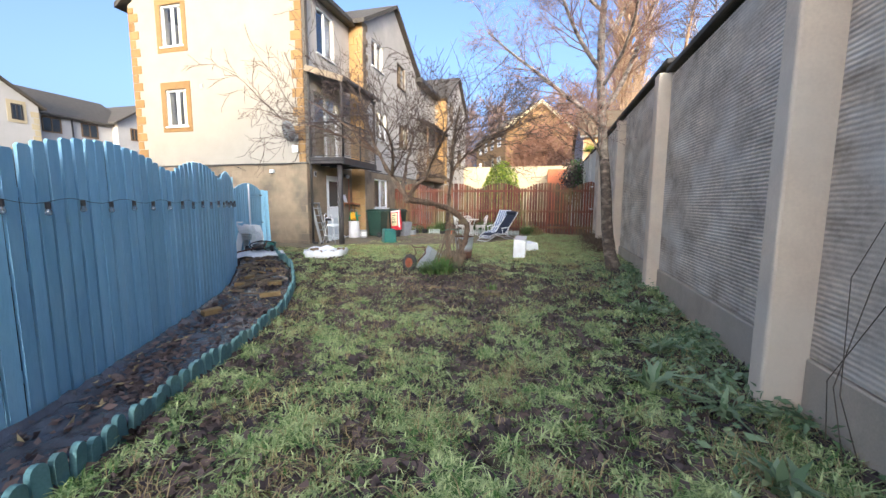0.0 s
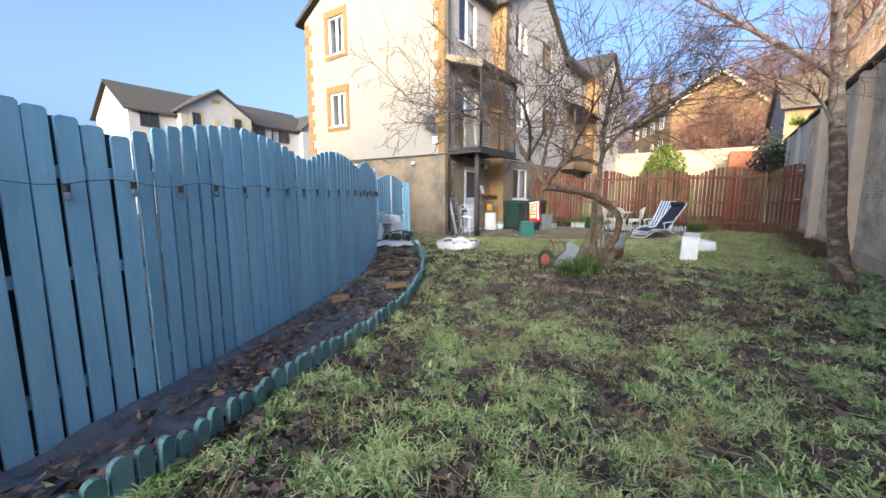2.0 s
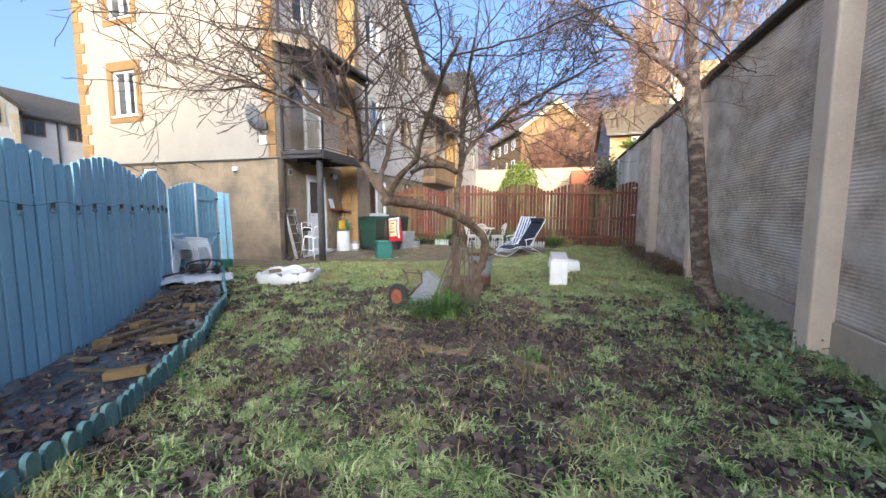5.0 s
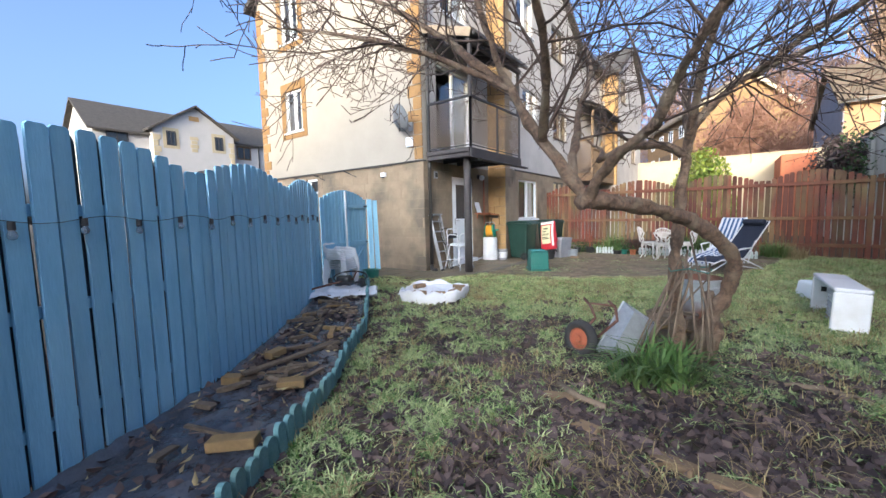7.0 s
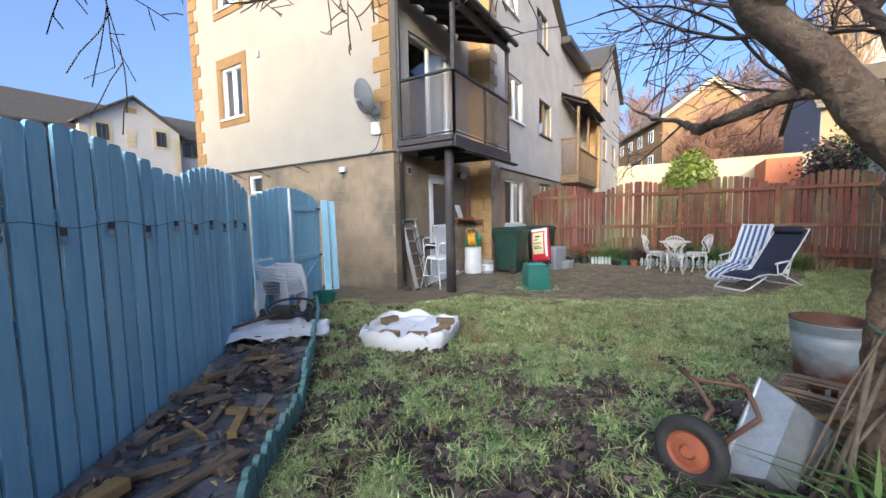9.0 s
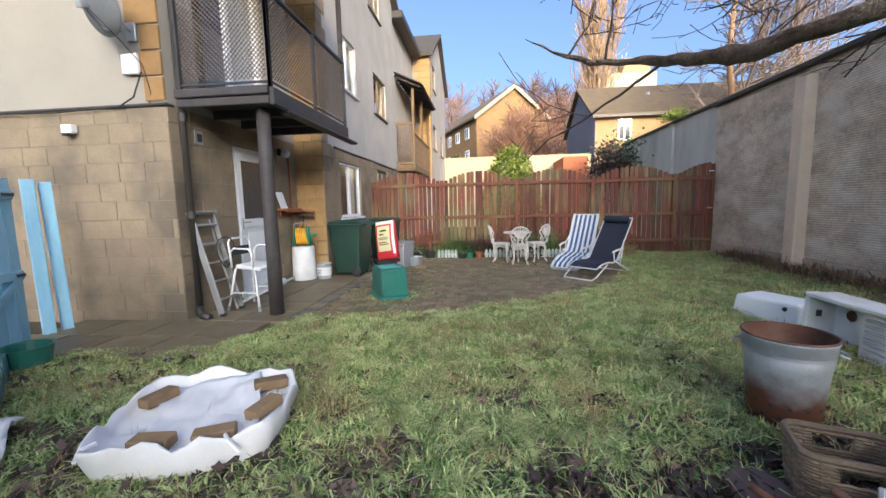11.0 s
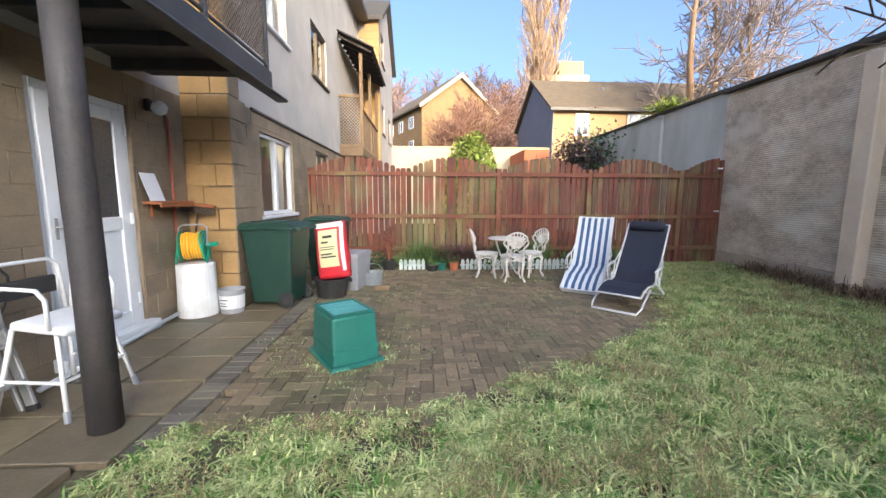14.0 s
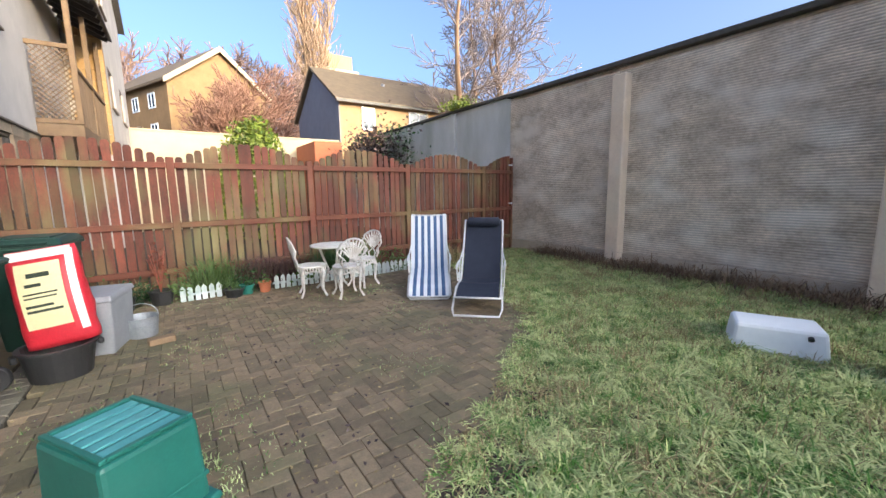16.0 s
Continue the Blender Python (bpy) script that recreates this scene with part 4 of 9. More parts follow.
def build_balcony():
    bal = thing("balcony", "first-floor balcony with black timber deck and perforated metal railings", "balcony", kind="structure")
    x0, x1, y0, y1 = GX1 + 0.04, -5.97, 11.05, 13.45
    part("deck", box(BM(), (x0, y0 + 0.05, 2.80), (x1 - 0.05, y1 - 0.02, 2.88), 0.006), BLACKWOOD, bal)
    for k in range(2):
        part("fascia", box(BM(), (x0, y0 - 0.03 * k, 2.70 + 0.1 * k), (x1 - 0.04, y0 + 0.045, 2.795 + 0.1 * k), 0.01), BLACKWOOD, bal, "weathered black fascia board")
    part("fascia", box(BM(), (x1 - 0.038, y0, 2.68), (x1 + 0.02, y1 + 0.05, 2.885), 0.014), BLACKMETAL, bal)
    part("gutter", box(BM(), (x1 - 0.08, y0 + 0.3, 2.645), (x1 + 0.06, y1 + 0.42, 2.685), 0.015), BLACKMETAL, bal)
    for y in (11.7, 12.3, 12.9):
        part("joist", box(BM(), (x0, y - 0.03, 2.69), (x1 - 0.06, y + 0.03, 2.798), 0.006), BLACKWOOD, bal)
    bm = BM()
    tube(bm, [(-6.22, 11.27, 0.14), (-6.225, 11.28, 1.0), (-6.235, 11.29, 2.0), (-6.23, 11.29, 2.70)], [0.088, 0.084, 0.080, 0.082], 16)
    part("post", bm, BLACKWOOD, bal, "round black timber support post", smooth=True)
    zr, zt = 2.93, 3.93
    def rail_run(p, q, panels):
        p, q = Vector(p), Vector(q)
        d = (q - p).length
        ang = math.degrees(math.atan2(q.y - p.y, q.x - p.x))
        m = Matrix.Translation(p) @ pose(0, 0, 0, 0, 0, ang)
        part("handrail", box(BM(), (-0.03, -0.025, zt), (d + 0.03, 0.035, zt + 0.045), 0.008, m), BLACKMETAL, bal)
        part("bottom_rail", box(BM(), (0, -0.012, zr), (d, 0.012, zr + 0.025), 0.003, m), BLACKMETAL, bal)
        for i in range(panels + 1):
            part("baluster_post", box(BM(), (d * i / panels - 0.022, -0.022, 2.88), (d * i / panels + 0.022, 0.022, zt), 0.004, m), BLACKMETAL, bal)
        w = d / panels - 0.09
        for i in range(panels):
            part("mesh_panel", mesh_panel(BM(), w, zt - zr - 0.08, m @ pose(d * i / panels + 0.045, 0, zr + 0.05)), MESHMETAL, bal, "brown perforated panel")
    rail_run((x0 + 0.05, y0 + 0.02, 0), (x1 - 0.02, y0 + 0.02, 0), 1)
    rail_run((x1 - 0.02, y0 + 0.02, 0), (x1 - 0.02, y1, 0), 2)
    # posts up to the canopy and the deck above
    for y in (y0 + 0.03, y1 - 0.05):
        part("canopy_post", box(BM(), (x1 - 0.06, y - 0.035, 3.975), (x1 + 0.01, y + 0.035, 5.0), 0.006), BLACKWOOD, bal)
    # lean-to canopy over the balcony
    up = thing("canopy", "sloping dark canopy over the balcony with a pale front board", "canopy", kind="structure")
    run = x1 + 0.1 - x0
    slope = pose(x0, 0, 5.62, 0, math.degrees(math.atan2(0.42, run)), 0)
    part("roof_sheet", box(BM(), (0, y0 - 0.08, 0), (run + 0.09, y1 + 0.1, 0.05), 0.008, slope), SLATE, up)
    part("side_board", box(BM(), (0, y0 - 0.10, -0.13), (run + 0.06, y0 - 0.082, 0.045), 0.005, slope), OLDBOARD, up, "pale weathered side board")
    for k in range(6):
        y = y0 + 0.05 + k * (y1 - y0 - 0.1) / 5
        part("rafter", box(BM(), (0.01, y - 0.025, -0.1), (run - 0.02, y + 0.025, -0.002), 0.005, slope), BLACKWOOD, up)
    part("gutter", box(BM(), (x1 + 0.10, y0 - 0.08, 5.1), (x1 + 0.20, y1 + 0.1, 5.19), 0.02), PIPE, up)
    part("beam", box(BM(), (x1 - 0.07, y0 - 0.05, 5.0), (x1 + 0.02, y1 + 0.05, 5.1), 0.008), BLACKWOOD, up)
    # the neighbour's timber balcony
    nb = thing("balcony", "neighbouring timber balcony with lattice side and slatted canopy", "balcony", kind="structure")
    a0, a1, b0, b1 = -6.71, -6.02, 20.45, 24.1
    part("deck", box(BM(), (a0, b0, 2.72), (a1, b1, 2.95), 0.01), NBWOOD, nb)
    part("side_frame", box(BM(), (a0 + 0.02, b0, 2.96), (a1, b0 + 0.06, 3.04), 0.006), NBWOOD, nb)
    part("side_frame", box(BM(), (a0 + 0.02, b0, 4.32), (a1, b0 + 0.06, 4.4), 0.006), NBWOOD, nb)
    part("lattice", mesh_panel(BM(), a1 - a0 - 0.1, 1.26, pose(a0 + 0.06, b0 + 0.03, 3.05), 0.09, 0.006), NBWOOD, nb)
    for y in (b0 + 0.03, (b0 + b1) / 2, b1 - 0.05):
        part("post", box(BM(), (a1 - 0.08, y - 0.045, 2.96), (a1 + 0.01, y + 0.045, 5.5), 0.008), NBWOOD, nb)
    for i in range(34):
        y = b0 + 0.1 + i * (b1 - b0 - 0.2) / 33
        part("slat", box(BM(), (a1 - 0.04, y - 0.03, 2.96), (a1 - 0.015, y + 0.03, 3.95), 0.003), NBWOOD, nb)
    part("handrail", box(BM(), (a1 - 0.07, b0, 3.96), (a1 + 0.02, b1, 4.02), 0.006), NBWOOD, nb)
    for i in range(9):
        y = b0 + 0.1 + i * (b1 - b0 - 0.2) / 8
        part("rafter", box(BM(), (0, -0.03, 0), (1.0, 0.03, 0.1), 0.005, pose(a0, y, 5.95, 0, 24, 0)), BLACKWOOD, nb)
    part("canopy", box(BM(), (0, b0 - 0.1, 0.102), (1.05, b1 + 0.1, 0.14), 0.006, pose(a0, 0, 5.95, 0, 24, 0)), BLACKWOOD, nb, "dark slatted canopy")
    nu = thing("roof_canopy", "dark gutter and canopy along the neighbouring eaves", "canopy", kind="structure")
    part("gutter", box(BM(), (-6.74, PY1 + 0.05, 7.8), (-6.3, 24.1, 8.05), 0.03), PIPE, nu)


OLDBOARD = mat("pale_weathered_board", (0.34, 0.27, 0.19), (0.24, 0.19, 0.135), rough=0.85, scale=6, bump=0.3)
NBWOOD = mat("weathered_brown_timber", (0.20, 0.13, 0.07), (0.13, 0.085, 0.05), rough=0.8, scale=6, bump=0.3, rnd=0.12)
build_balcony()

# ---- things by the back door ----
PZ = 0.17


def build_door():
    d = thing("door_1", "white plastic back door, closed, half glazed with obscure glass", "door", kind="structure", m=EAST(12.08, 0.22, GX1) @ pose(0, 0.06, 0))
    w, h = 1.0, 2.2
    bm = BM()
    for lo, hi in (((0, -0.03, 0), (0.07, 0.06, h)), ((w - 0.07, -0.03, 0), (w, 0.06, h)), ((0.07, -0.03, h - 0.07), (w - 0.07, 0.06, h))):
        box(bm, lo, hi, 0.006)
    part("door_frame", bm, UPVC, d)
    bm = BM()
    for lo, hi in (((0.075, -0.05, 0.06), (0.19, 0.0, h - 0.075)), ((w - 0.19, -0.05, 0.06), (w - 0.075, 0.0, h - 0.075)), ((0.19, -0.05, 0.06), (w - 0.19, 0.0, 0.2)), ((0.19, -0.05, 1.0), (w - 0.19, 0.0, 1.13)), ((0.19, -0.05, h - 0.19), (w - 0.19, 0.0, h - 0.075))):
        box(bm, lo, hi, 0.006)
    leaf = part("door_leaf", bm, UPVC, d)
    part("panel", box(BM(), (0.19, -0.03, 0.2), (w - 0.19, -0.01, 1.0), 0.004), UPVC, leaf)
    part("panel_bead", box(BM(), (0.26, -0.036, 0.27), (w - 0.26, -0.029, 0.93), 0.003), UPVC, leaf)
    part("pane", box(BM(), (0.19, -0.03, 1.13), (w - 0.19, -0.01, h - 0.19), 0.002), FROST, leaf, "dark obscure glass")
    bm = tube(BM(), [(0.13, -0.05, 1.08), (0.13, -0.095, 1.08), (0.26, -0.095, 1.08)], 0.009, 8)
    box(bm, (0.115, -0.056, 0.98), (0.145, -0.05, 1.15), 0.002)
    part("door_handle", bm, ALU, leaf, "metal lever handle")
    for z in (0.25, 1.05, 1.9):
        part("hinge", tube(BM(), [(w - 0.07, -0.06, z), (w - 0.07, -0.06, z + 0.11)], 0.016, 8), UPVC, leaf)
    part("threshold", box(BM(), (-0.05, -0.17, -0.05), (w + 0.05, 0.05, 0.055), 0.008), UPVC, d, "white door step")


build_door()


def build_drainpipe():
    o = thing("drainpipe", "dark brown downpipe at the corner of the stone wall", "pipe", kind="structure")
    x, y = GX1 + 0.06, 11.1
    part("pipe", tube(BM(), [(x, y, 0.2), (x, y, 8.0)], 0.038, 12), PIPE, o, smooth=True)
    for z in (1.4, 2.55, 4.2, 6.0):
        part("collar", tube(BM(), [(x, y, z), (x, y, z + 0.09)], 0.047, 12), PIPE, o)
    bm = tube(BM(), [(x, y, 0.3), (x + 0.01, y - 0.02, 0.22), (x + 0.08, y - 0.06, 0.19), (x + 0.2, y - 0.1, 0.19)], 0.045, 10)
    part("shoe", bm, PIPE, o, "black outlet bend on the ground", smooth=True)


build_drainpipe()


def build_dish():
    o = thing("satellite_dish", "grey satellite dish on the corner of the gable wall", "satellite dish", m=pose(-7.52, 10.86, 3.55))
    bm = BM()
    prof = [(0.0, 0.07), (0.1, 0.064), (0.2, 0.044), (0.3, 0.008), (0.305, 0.0), (0.3, -0.006), (0.2, 0.034), (0.1, 0.054), (0.0, 0.06)]
    lathe(bm, prof, 28, pose(-0.02, -0.26, 0.1, 108, 0, -12), 0.85, 1.0)
    part("reflector", bm, DISH_GREY, o, smooth=True)
    part("arm", tube(BM(), [(0, -0.05, -0.08), (0.03, -0.3, -0.16), (0.1, -0.55, -0.06)], 0.012, 8), GREY_PLASTIC, o)
    part("receiver", box(BM(), (-0.035, -0.05, -0.03), (0.035, 0.05, 0.03), 0.012, pose(0.1, -0.56, -0.05, 20, 0, 0), 2), GREY_PLASTIC, o)
    part("bracket", box(BM(), (-0.06, 0.05, -0.14), (0.06, 0.085, 0.06), 0.006), ALU, o)
    part("mast", tube(BM(), [(0, 0.06, -0.04), (0, -0.12, 0.02), (0, -0.22, 0.1)], 0.018, 8), ALU, o)
    part("cable", tube(BM(), [(0.1, -0.5, -0.06), (0.12, -0.2, -0.25), (0.14, 0.02, -0.42), (0.16, 0.07, -0.7), (0.12, 0.075, -0.82)], 0.005, 5), BLACK_RUBBER, o)


build_dish()


def wall_bits():
    o = thing("junction_box", "small white cable box on the quoin stones", "box", m=pose(-7.55, GY - 0.02, 3.05))
    part("cover", box(BM(), (-0.1, -0.05, 0), (0.1, -0.005, 0.22), 0.008), UPVC, o)
    a = thing("alarm_box", "small white security light on the stone wall", "light", m=pose(-8.42, GY - 0.02, 2.43))
    part("housing", box(BM(), (-0.07, -0.08, 0.0), (0.07, 0.0, 0.1), 0.012, I4, 2), UPVC, a)
    part("lens", box(BM(), (-0.035, -0.11, -0.035), (0.035, -0.03, -0.001), 0.01), BLACK_PLASTIC, a)
    v = thing("wall_vent", "small grey vent with dark slot beside the downpipe", "vent", m=EAST(11.32, 2.33, GX1 + 0.012))
    part("frame", box(BM(), (0, -0.02, 0), (0.14, 0.0, 0.17), 0.005), GREY_PLASTIC, v)
    part("grille", box(BM(), (0.03, -0.025, 0.03), (0.12, -0.021, 0.13), 0.002), BLACK_PLASTIC, v)
    g = thing("gable_vent", "small round vent in the render", "vent", m=pose(-10.99, GY, 5.27))
    part("cap", box(BM(), (-0.06, -0.04, -0.07), (0.06, 0.0, 0.07), 0.015, I4, 2), GREY_PLASTIC, g)
    for x in (-11.0, -11.95, -9.7):
        b = thing("wall_bracket", "thin dark metal bracket under the ledge", "bracket", m=pose(x, GY - 0.02, 2.62))
        part("arm", tube(BM(), [(0, 0, 0), (0.0, -0.25, 0.05), (0.28, -0.02, -0.12)], 0.008, 5), BLACKMETAL, b)
    l = thing("outdoor_lamp", "white flood lamp beside the back door", "lamp", m=pose(GX1, 13.32, 2.42))
    part("bracket", box(BM(), (0.01, -0.03, 0.0), (0.07, 0.03, 0.12), 0.01), BLACK_PLASTIC, l)
    bm = lathe(BM(), [(0, 0), (0.06, 0.005), (0.075, 0.05), (0.055, 0.1), (0, 0.11)], 18, pose(0.12, 0, 0.0, 0, 60, -20))
    part("head", bm, UPVC, l, smooth=True)
    p = thing("wall_pipe", "thin red-brown painted pipe up the stone wall", "pipe", m=pose(GX1 + 0.035, 13.62, 0.25))
    part("pipe", tube(BM(), [(0, 0, 0), (0, 0, 2.15), (-0.03, 0, 2.2)], 0.014, 8), COPPER, p)
    w = thing("waste_pipe", "white plastic waste pipe lying along the wall foot", "pipe", m=pose(0, 0, PZ))
    part("pipe", tube(BM(), [(-7.0, 11.7, 0.03), (-7.06, 12.5, 0.035), (-7.1, 13.45, 0.06)], 0.022, 8), UPVC, w, smooth=True)
    c = thing("wall_cable", "black cable sagging along the ledge of the gable wall", "cable", m=pose(0, GY - 0.045, 2.72))
    part("cable", tube(BM(), [(-13.5, 0, -0.06), (-12.4, -0.01, -0.03), (-11, -0.01, -0.06), (-9.7, -0.01, -0.02), (-8.6, -0.01, -0.05), (-7.75, -0.01, -0.02), (-7.55, -0.01, 0.08), (-7.42, -0.01, 0.35)], 0.009, 5), BLACK_RUBBER, c)


wall_bits()


def build_ladder():
    o = thing("step_ladder", "folded aluminium step ladder leaning on the stone wall", "ladder", m=pose(-6.84, 11.30, PZ, -14, 0, 90))
    h = 1.32
    for x in (-0.19, 0.19):
        part("rail", box(BM(), (x - 0.012, -0.03, 0), (x + 0.012, 0.03, h), 0.004), ALU, o)
        part("back_leg", box(BM(), (x * 0.9 - 0.01, 0.04, 0.02), (x * 0.9 + 0.01, 0.07, h - 0.06), 0.004), ALU, o)
        part("foot", box(BM(), (x - 0.018, -0.036, -0.0), (x + 0.018, 0.036, 0.04), 0.004), BLACK_PLASTIC, o)
    for i in range(5):
        part("tread", box(BM(), (-0.178, -0.045, 0.2 + 0.24 * i), (0.178, 0.035, 0.222 + 0.24 * i), 0.003), ALU, o)
    part("top_cap", box(BM(), (-0.22, -0.06, h), (0.22, 0.07, h + 0.03), 0.008), ALU, o)
    r = thing("rope_coil", "dark cable looped over the ladder treads", "cable", m=pose(-6.98, 11.36, 0.95))
    part("loop", tube(BM(), [(0.06 + 0.03 * math.sin(a * 2), 0.16 * math.cos(a), 0.2 * math.sin(a)) for a in [i * 0.52 for i in range(12)]], 0.008, 5, closed=True), BLACK_RUBBER, r)


build_ladder()


def build_stool():
    o = thing("perching_stool", "white tubular perching stool with arms and padded seat", "stool", m=pose(-6.70, 11.60, PZ, 0, 0, 85))
    part("seat", box(BM(), (-0.21, -0.18, 0.545), (0.21, 0.18, 0.60), 0.022, pose(0, 0, 0, 6, 0, 0), 3), WHITE_PLASTIC, o, smooth=True)
    for sx in (-1, 1):
        for sy in (-1, 1):
            leg = part("leg", tube(BM(), [(sx * 0.25, sy * 0.23, 0.02), (sx * 0.17, sy * 0.14, 0.56)], 0.014, 8), TUBE_WHITE, o, smooth=True)
            part("rubber_foot", tube(BM(), [(sx * 0.255, sy * 0.235, 0.0), (sx * 0.245, sy * 0.225, 0.07)], 0.02, 8), GREY_PLASTIC, leg)
        part("armrest", tube(BM(), [(sx * 0.22, 0.16, 0.57), (sx * 0.24, 0.15, 0.78), (sx * 0.24, 0.09, 0.83), (sx * 0.24, -0.12, 0.82), (sx * 0.23, -0.16, 0.76), (sx * 0.22, -0.15, 0.57)], 0.013, 8), TUBE_WHITE, o, smooth=True)
        part("stretcher", tube(BM(), [(sx * 0.225, -0.2, 0.24), (sx * 0.225, 0.2, 0.24)], 0.011, 8), TUBE_WHITE, o)
    part("stretcher", tube(BM(), [(-0.225, -0.195, 0.24), (0.225, -0.195, 0.24)], 0.011, 8), TUBE_WHITE, o)
    part("backrest", tube(BM(), [(-0.2, 0.17, 0.57), (-0.2, 0.2, 0.9), (-0.15, 0.21, 0.95), (0.15, 0.21, 0.95), (0.2, 0.2, 0.9), (0.2, 0.17, 0.57)], 0.013, 8), TUBE_WHITE, o, smooth=True)
    part("back_pad", box(BM(), (-0.17, 0.185, 0.72), (0.17, 0.215, 0.84), 0.012, I4, 2), BLACK_PLASTIC, o, "dark back pad")


build_stool()


def build_shelf_and_broom():
    s = thing("wall_shelf", "red-brown painted wooden shelf by the back door", "shelf", m=pose(GX1 + 0.012, 13.14, 1.43))
    part("board", box(BM(), (0, 0, 0.03), (0.2, 0.56, 0.065), 0.006), SHELFWOOD, s)
    part("lip", box(BM(), (0.17, 0, 0.0), (0.2, 0.56, 0.029), 0.004), SHELFWOOD, s)
    part("bracket", box(BM(), (0, 0.1, -0.1), (0.03, 0.13, 0.03), 0.004), SHELFWOOD, s)
    p = thing("paper_sheet", "white laminated sheet leaning on the shelf", "paper", m=pose(GX1 + 0.11, 13.12, 1.497, 0, -18, 0))
    part("sheet", box(BM(), (0, 0, 0), (0.004, 0.23, 0.3), 0), PAPER, p)
    b = thing("broom", "brown bristled broom hung head-up against the pier", "broom", m=pose(-7.03, 13.8, 1.38, 0, 8, 0))
    part("head", box(BM(), (-0.18, -0.035, 0.05), (0.22, 0.035, 0.09), 0.01), SHELFWOOD, b)
    bm = BM()
    for i in range(40):
        for j in range(4):
            x, y = -0.17 + 0.38 * i / 39, -0.028 + 0.056 * j / 3
            tube(bm, [(x, y, 0.05), (x + rng.uniform(-0.012, 0.012), y * 1.3, -0.03)], 0.004, 3, caps=False)
    part("bristles", bm, OLDWOOD, b)
    part("handle", tube(BM(), [(0.02, 0, 0.05), (-0.03, 0.02, -1.2)], 0.013, 8), OLDWOOD, b)


build_shelf_and_broom()


def build_hose_reel():
    c = thing("white_drum", "white plastic drum standing by the pier", "drum", m=pose(-6.97, 13.6, PZ))
    part("body", lathe(BM(), [(0, 0), (0.21, 0), (0.215, 0.02), (0.205, 0.3), (0.2, 0.6), (0.19, 0.62), (0, 0.62)], 28), WHITE_PLASTIC, c, smooth=False)
    o = thing("hose_reel", "garden hose reel with yellow hose and green plastic drums", "hose reel", m=pose(-6.98, 13.6, PZ + 0.62, 0, 0, 20))
    for x in (-0.12, 0.12):
        bm = lathe(BM(), [(0.0, -0.012), (0.06, -0.014), (0.17, -0.01), (0.185, 0), (0.17, 0.01), (0.06, 0.014), (0, 0.012)], 24, pose(x, 0, 0.19, 0, 90, 0))
        fl = part("flange", bm, REEL_GREEN, o, smooth=False)
    coil = []
    for k in range(7 * 16):
        a = k * math.pi / 8
        r = 0.13 + 0.018 * abs(math.sin(k * 0.05))
        coil.append((-0.1 + 0.2 * k / 112, r * math.cos(a), 0.19 + r * math.sin(a)))
    bm = tube(BM(), coil, 0.017, 6)
    part("hose", bm, HOSE_YELLOW, o, "coiled yellow hose", smooth=True)
    part("hose_green", tube(BM(), [(0.1 + 0.02 * math.sin(i), 0.165 * math.cos(i * 0.5), 0.19 + 0.165 * math.sin(i * 0.5)) for i in range(13)], 0.012, 6), REEL_GREEN, o, smooth=True)
    for sx in (-1, 1):
        part("stand", tube(BM(), [(sx * 0.15, -0.16, 0.01), (sx * 0.15, 0, 0.19), (sx * 0.15, 0.16, 0.01)], 0.012, 6), REEL_GREEN, o)
    part("carry_handle", tube(BM(), [(-0.14, 0, 0.19), (-0.14, 0.05, 0.4), (-0.1, 0.06, 0.43), (0.1, 0.06, 0.43), (0.14, 0.05, 0.4), (0.14, 0, 0.19)], 0.01, 6), GREY_PLASTIC, o)
    part("crank", tube(BM(), [(0.13, 0, 0.19), (0.17, 0, 0.19), (0.18, -0.09, 0.22), (0.25, -0.1, 0.22)], 0.014, 6), REEL_GREEN, o)
    part("nozzle", tube(BM(), [(0.14, -0.1, 0.2), (0.2, -0.16, 0.2), (0.27, -0.18, 0.23)], [0.012, 0.018, 0.024], 8), REEL_GREEN, o)
    b = thing("bucket", "grey and white printed plastic tub on the slabs", "bucket", m=pose(-6.62, 13.68, PZ))
    part("body", lathe(BM(), [(0, 0), (0.125, 0), (0.14, 0.26), (0.15, 0.265), (0.15, 0.285), (0.135, 0.285), (0.12, 0.02), (0, 0.02)], 24), GREY_PLASTIC, b)
    part("label_band", lathe(BM(), [(0.131, 0.06), (0.1405, 0.22), (0.1415, 0.22), (0.132, 0.06)], 24), WHITE_PLASTIC, b, "white printed band")
    for k, (z, w) in enumerate(((0.17, 40), (0.13, 30), (0.1, 36))):
        a0 = radians(235)
        r = 0.127 + 0.0582 * z + 0.0075
        pts = [(r * math.cos(a0 + radians(w) * i / 6), r * math.sin(a0 + radians(w) * i / 6), z) for i in range(7)]
        part("print_bar", tube(BM(), pts, 0.005, 4), INK, b)
    part("handle", tube(BM(), [(0.15 * math.cos(a), 0.15 * math.sin(a) * 0.4 - 0.06, 0.26 - 0.05 * math.sin(a)) for a in [i * math.pi / 8 for i in range(9)]], 0.004, 5), ALU, b)


build_hose_reel()


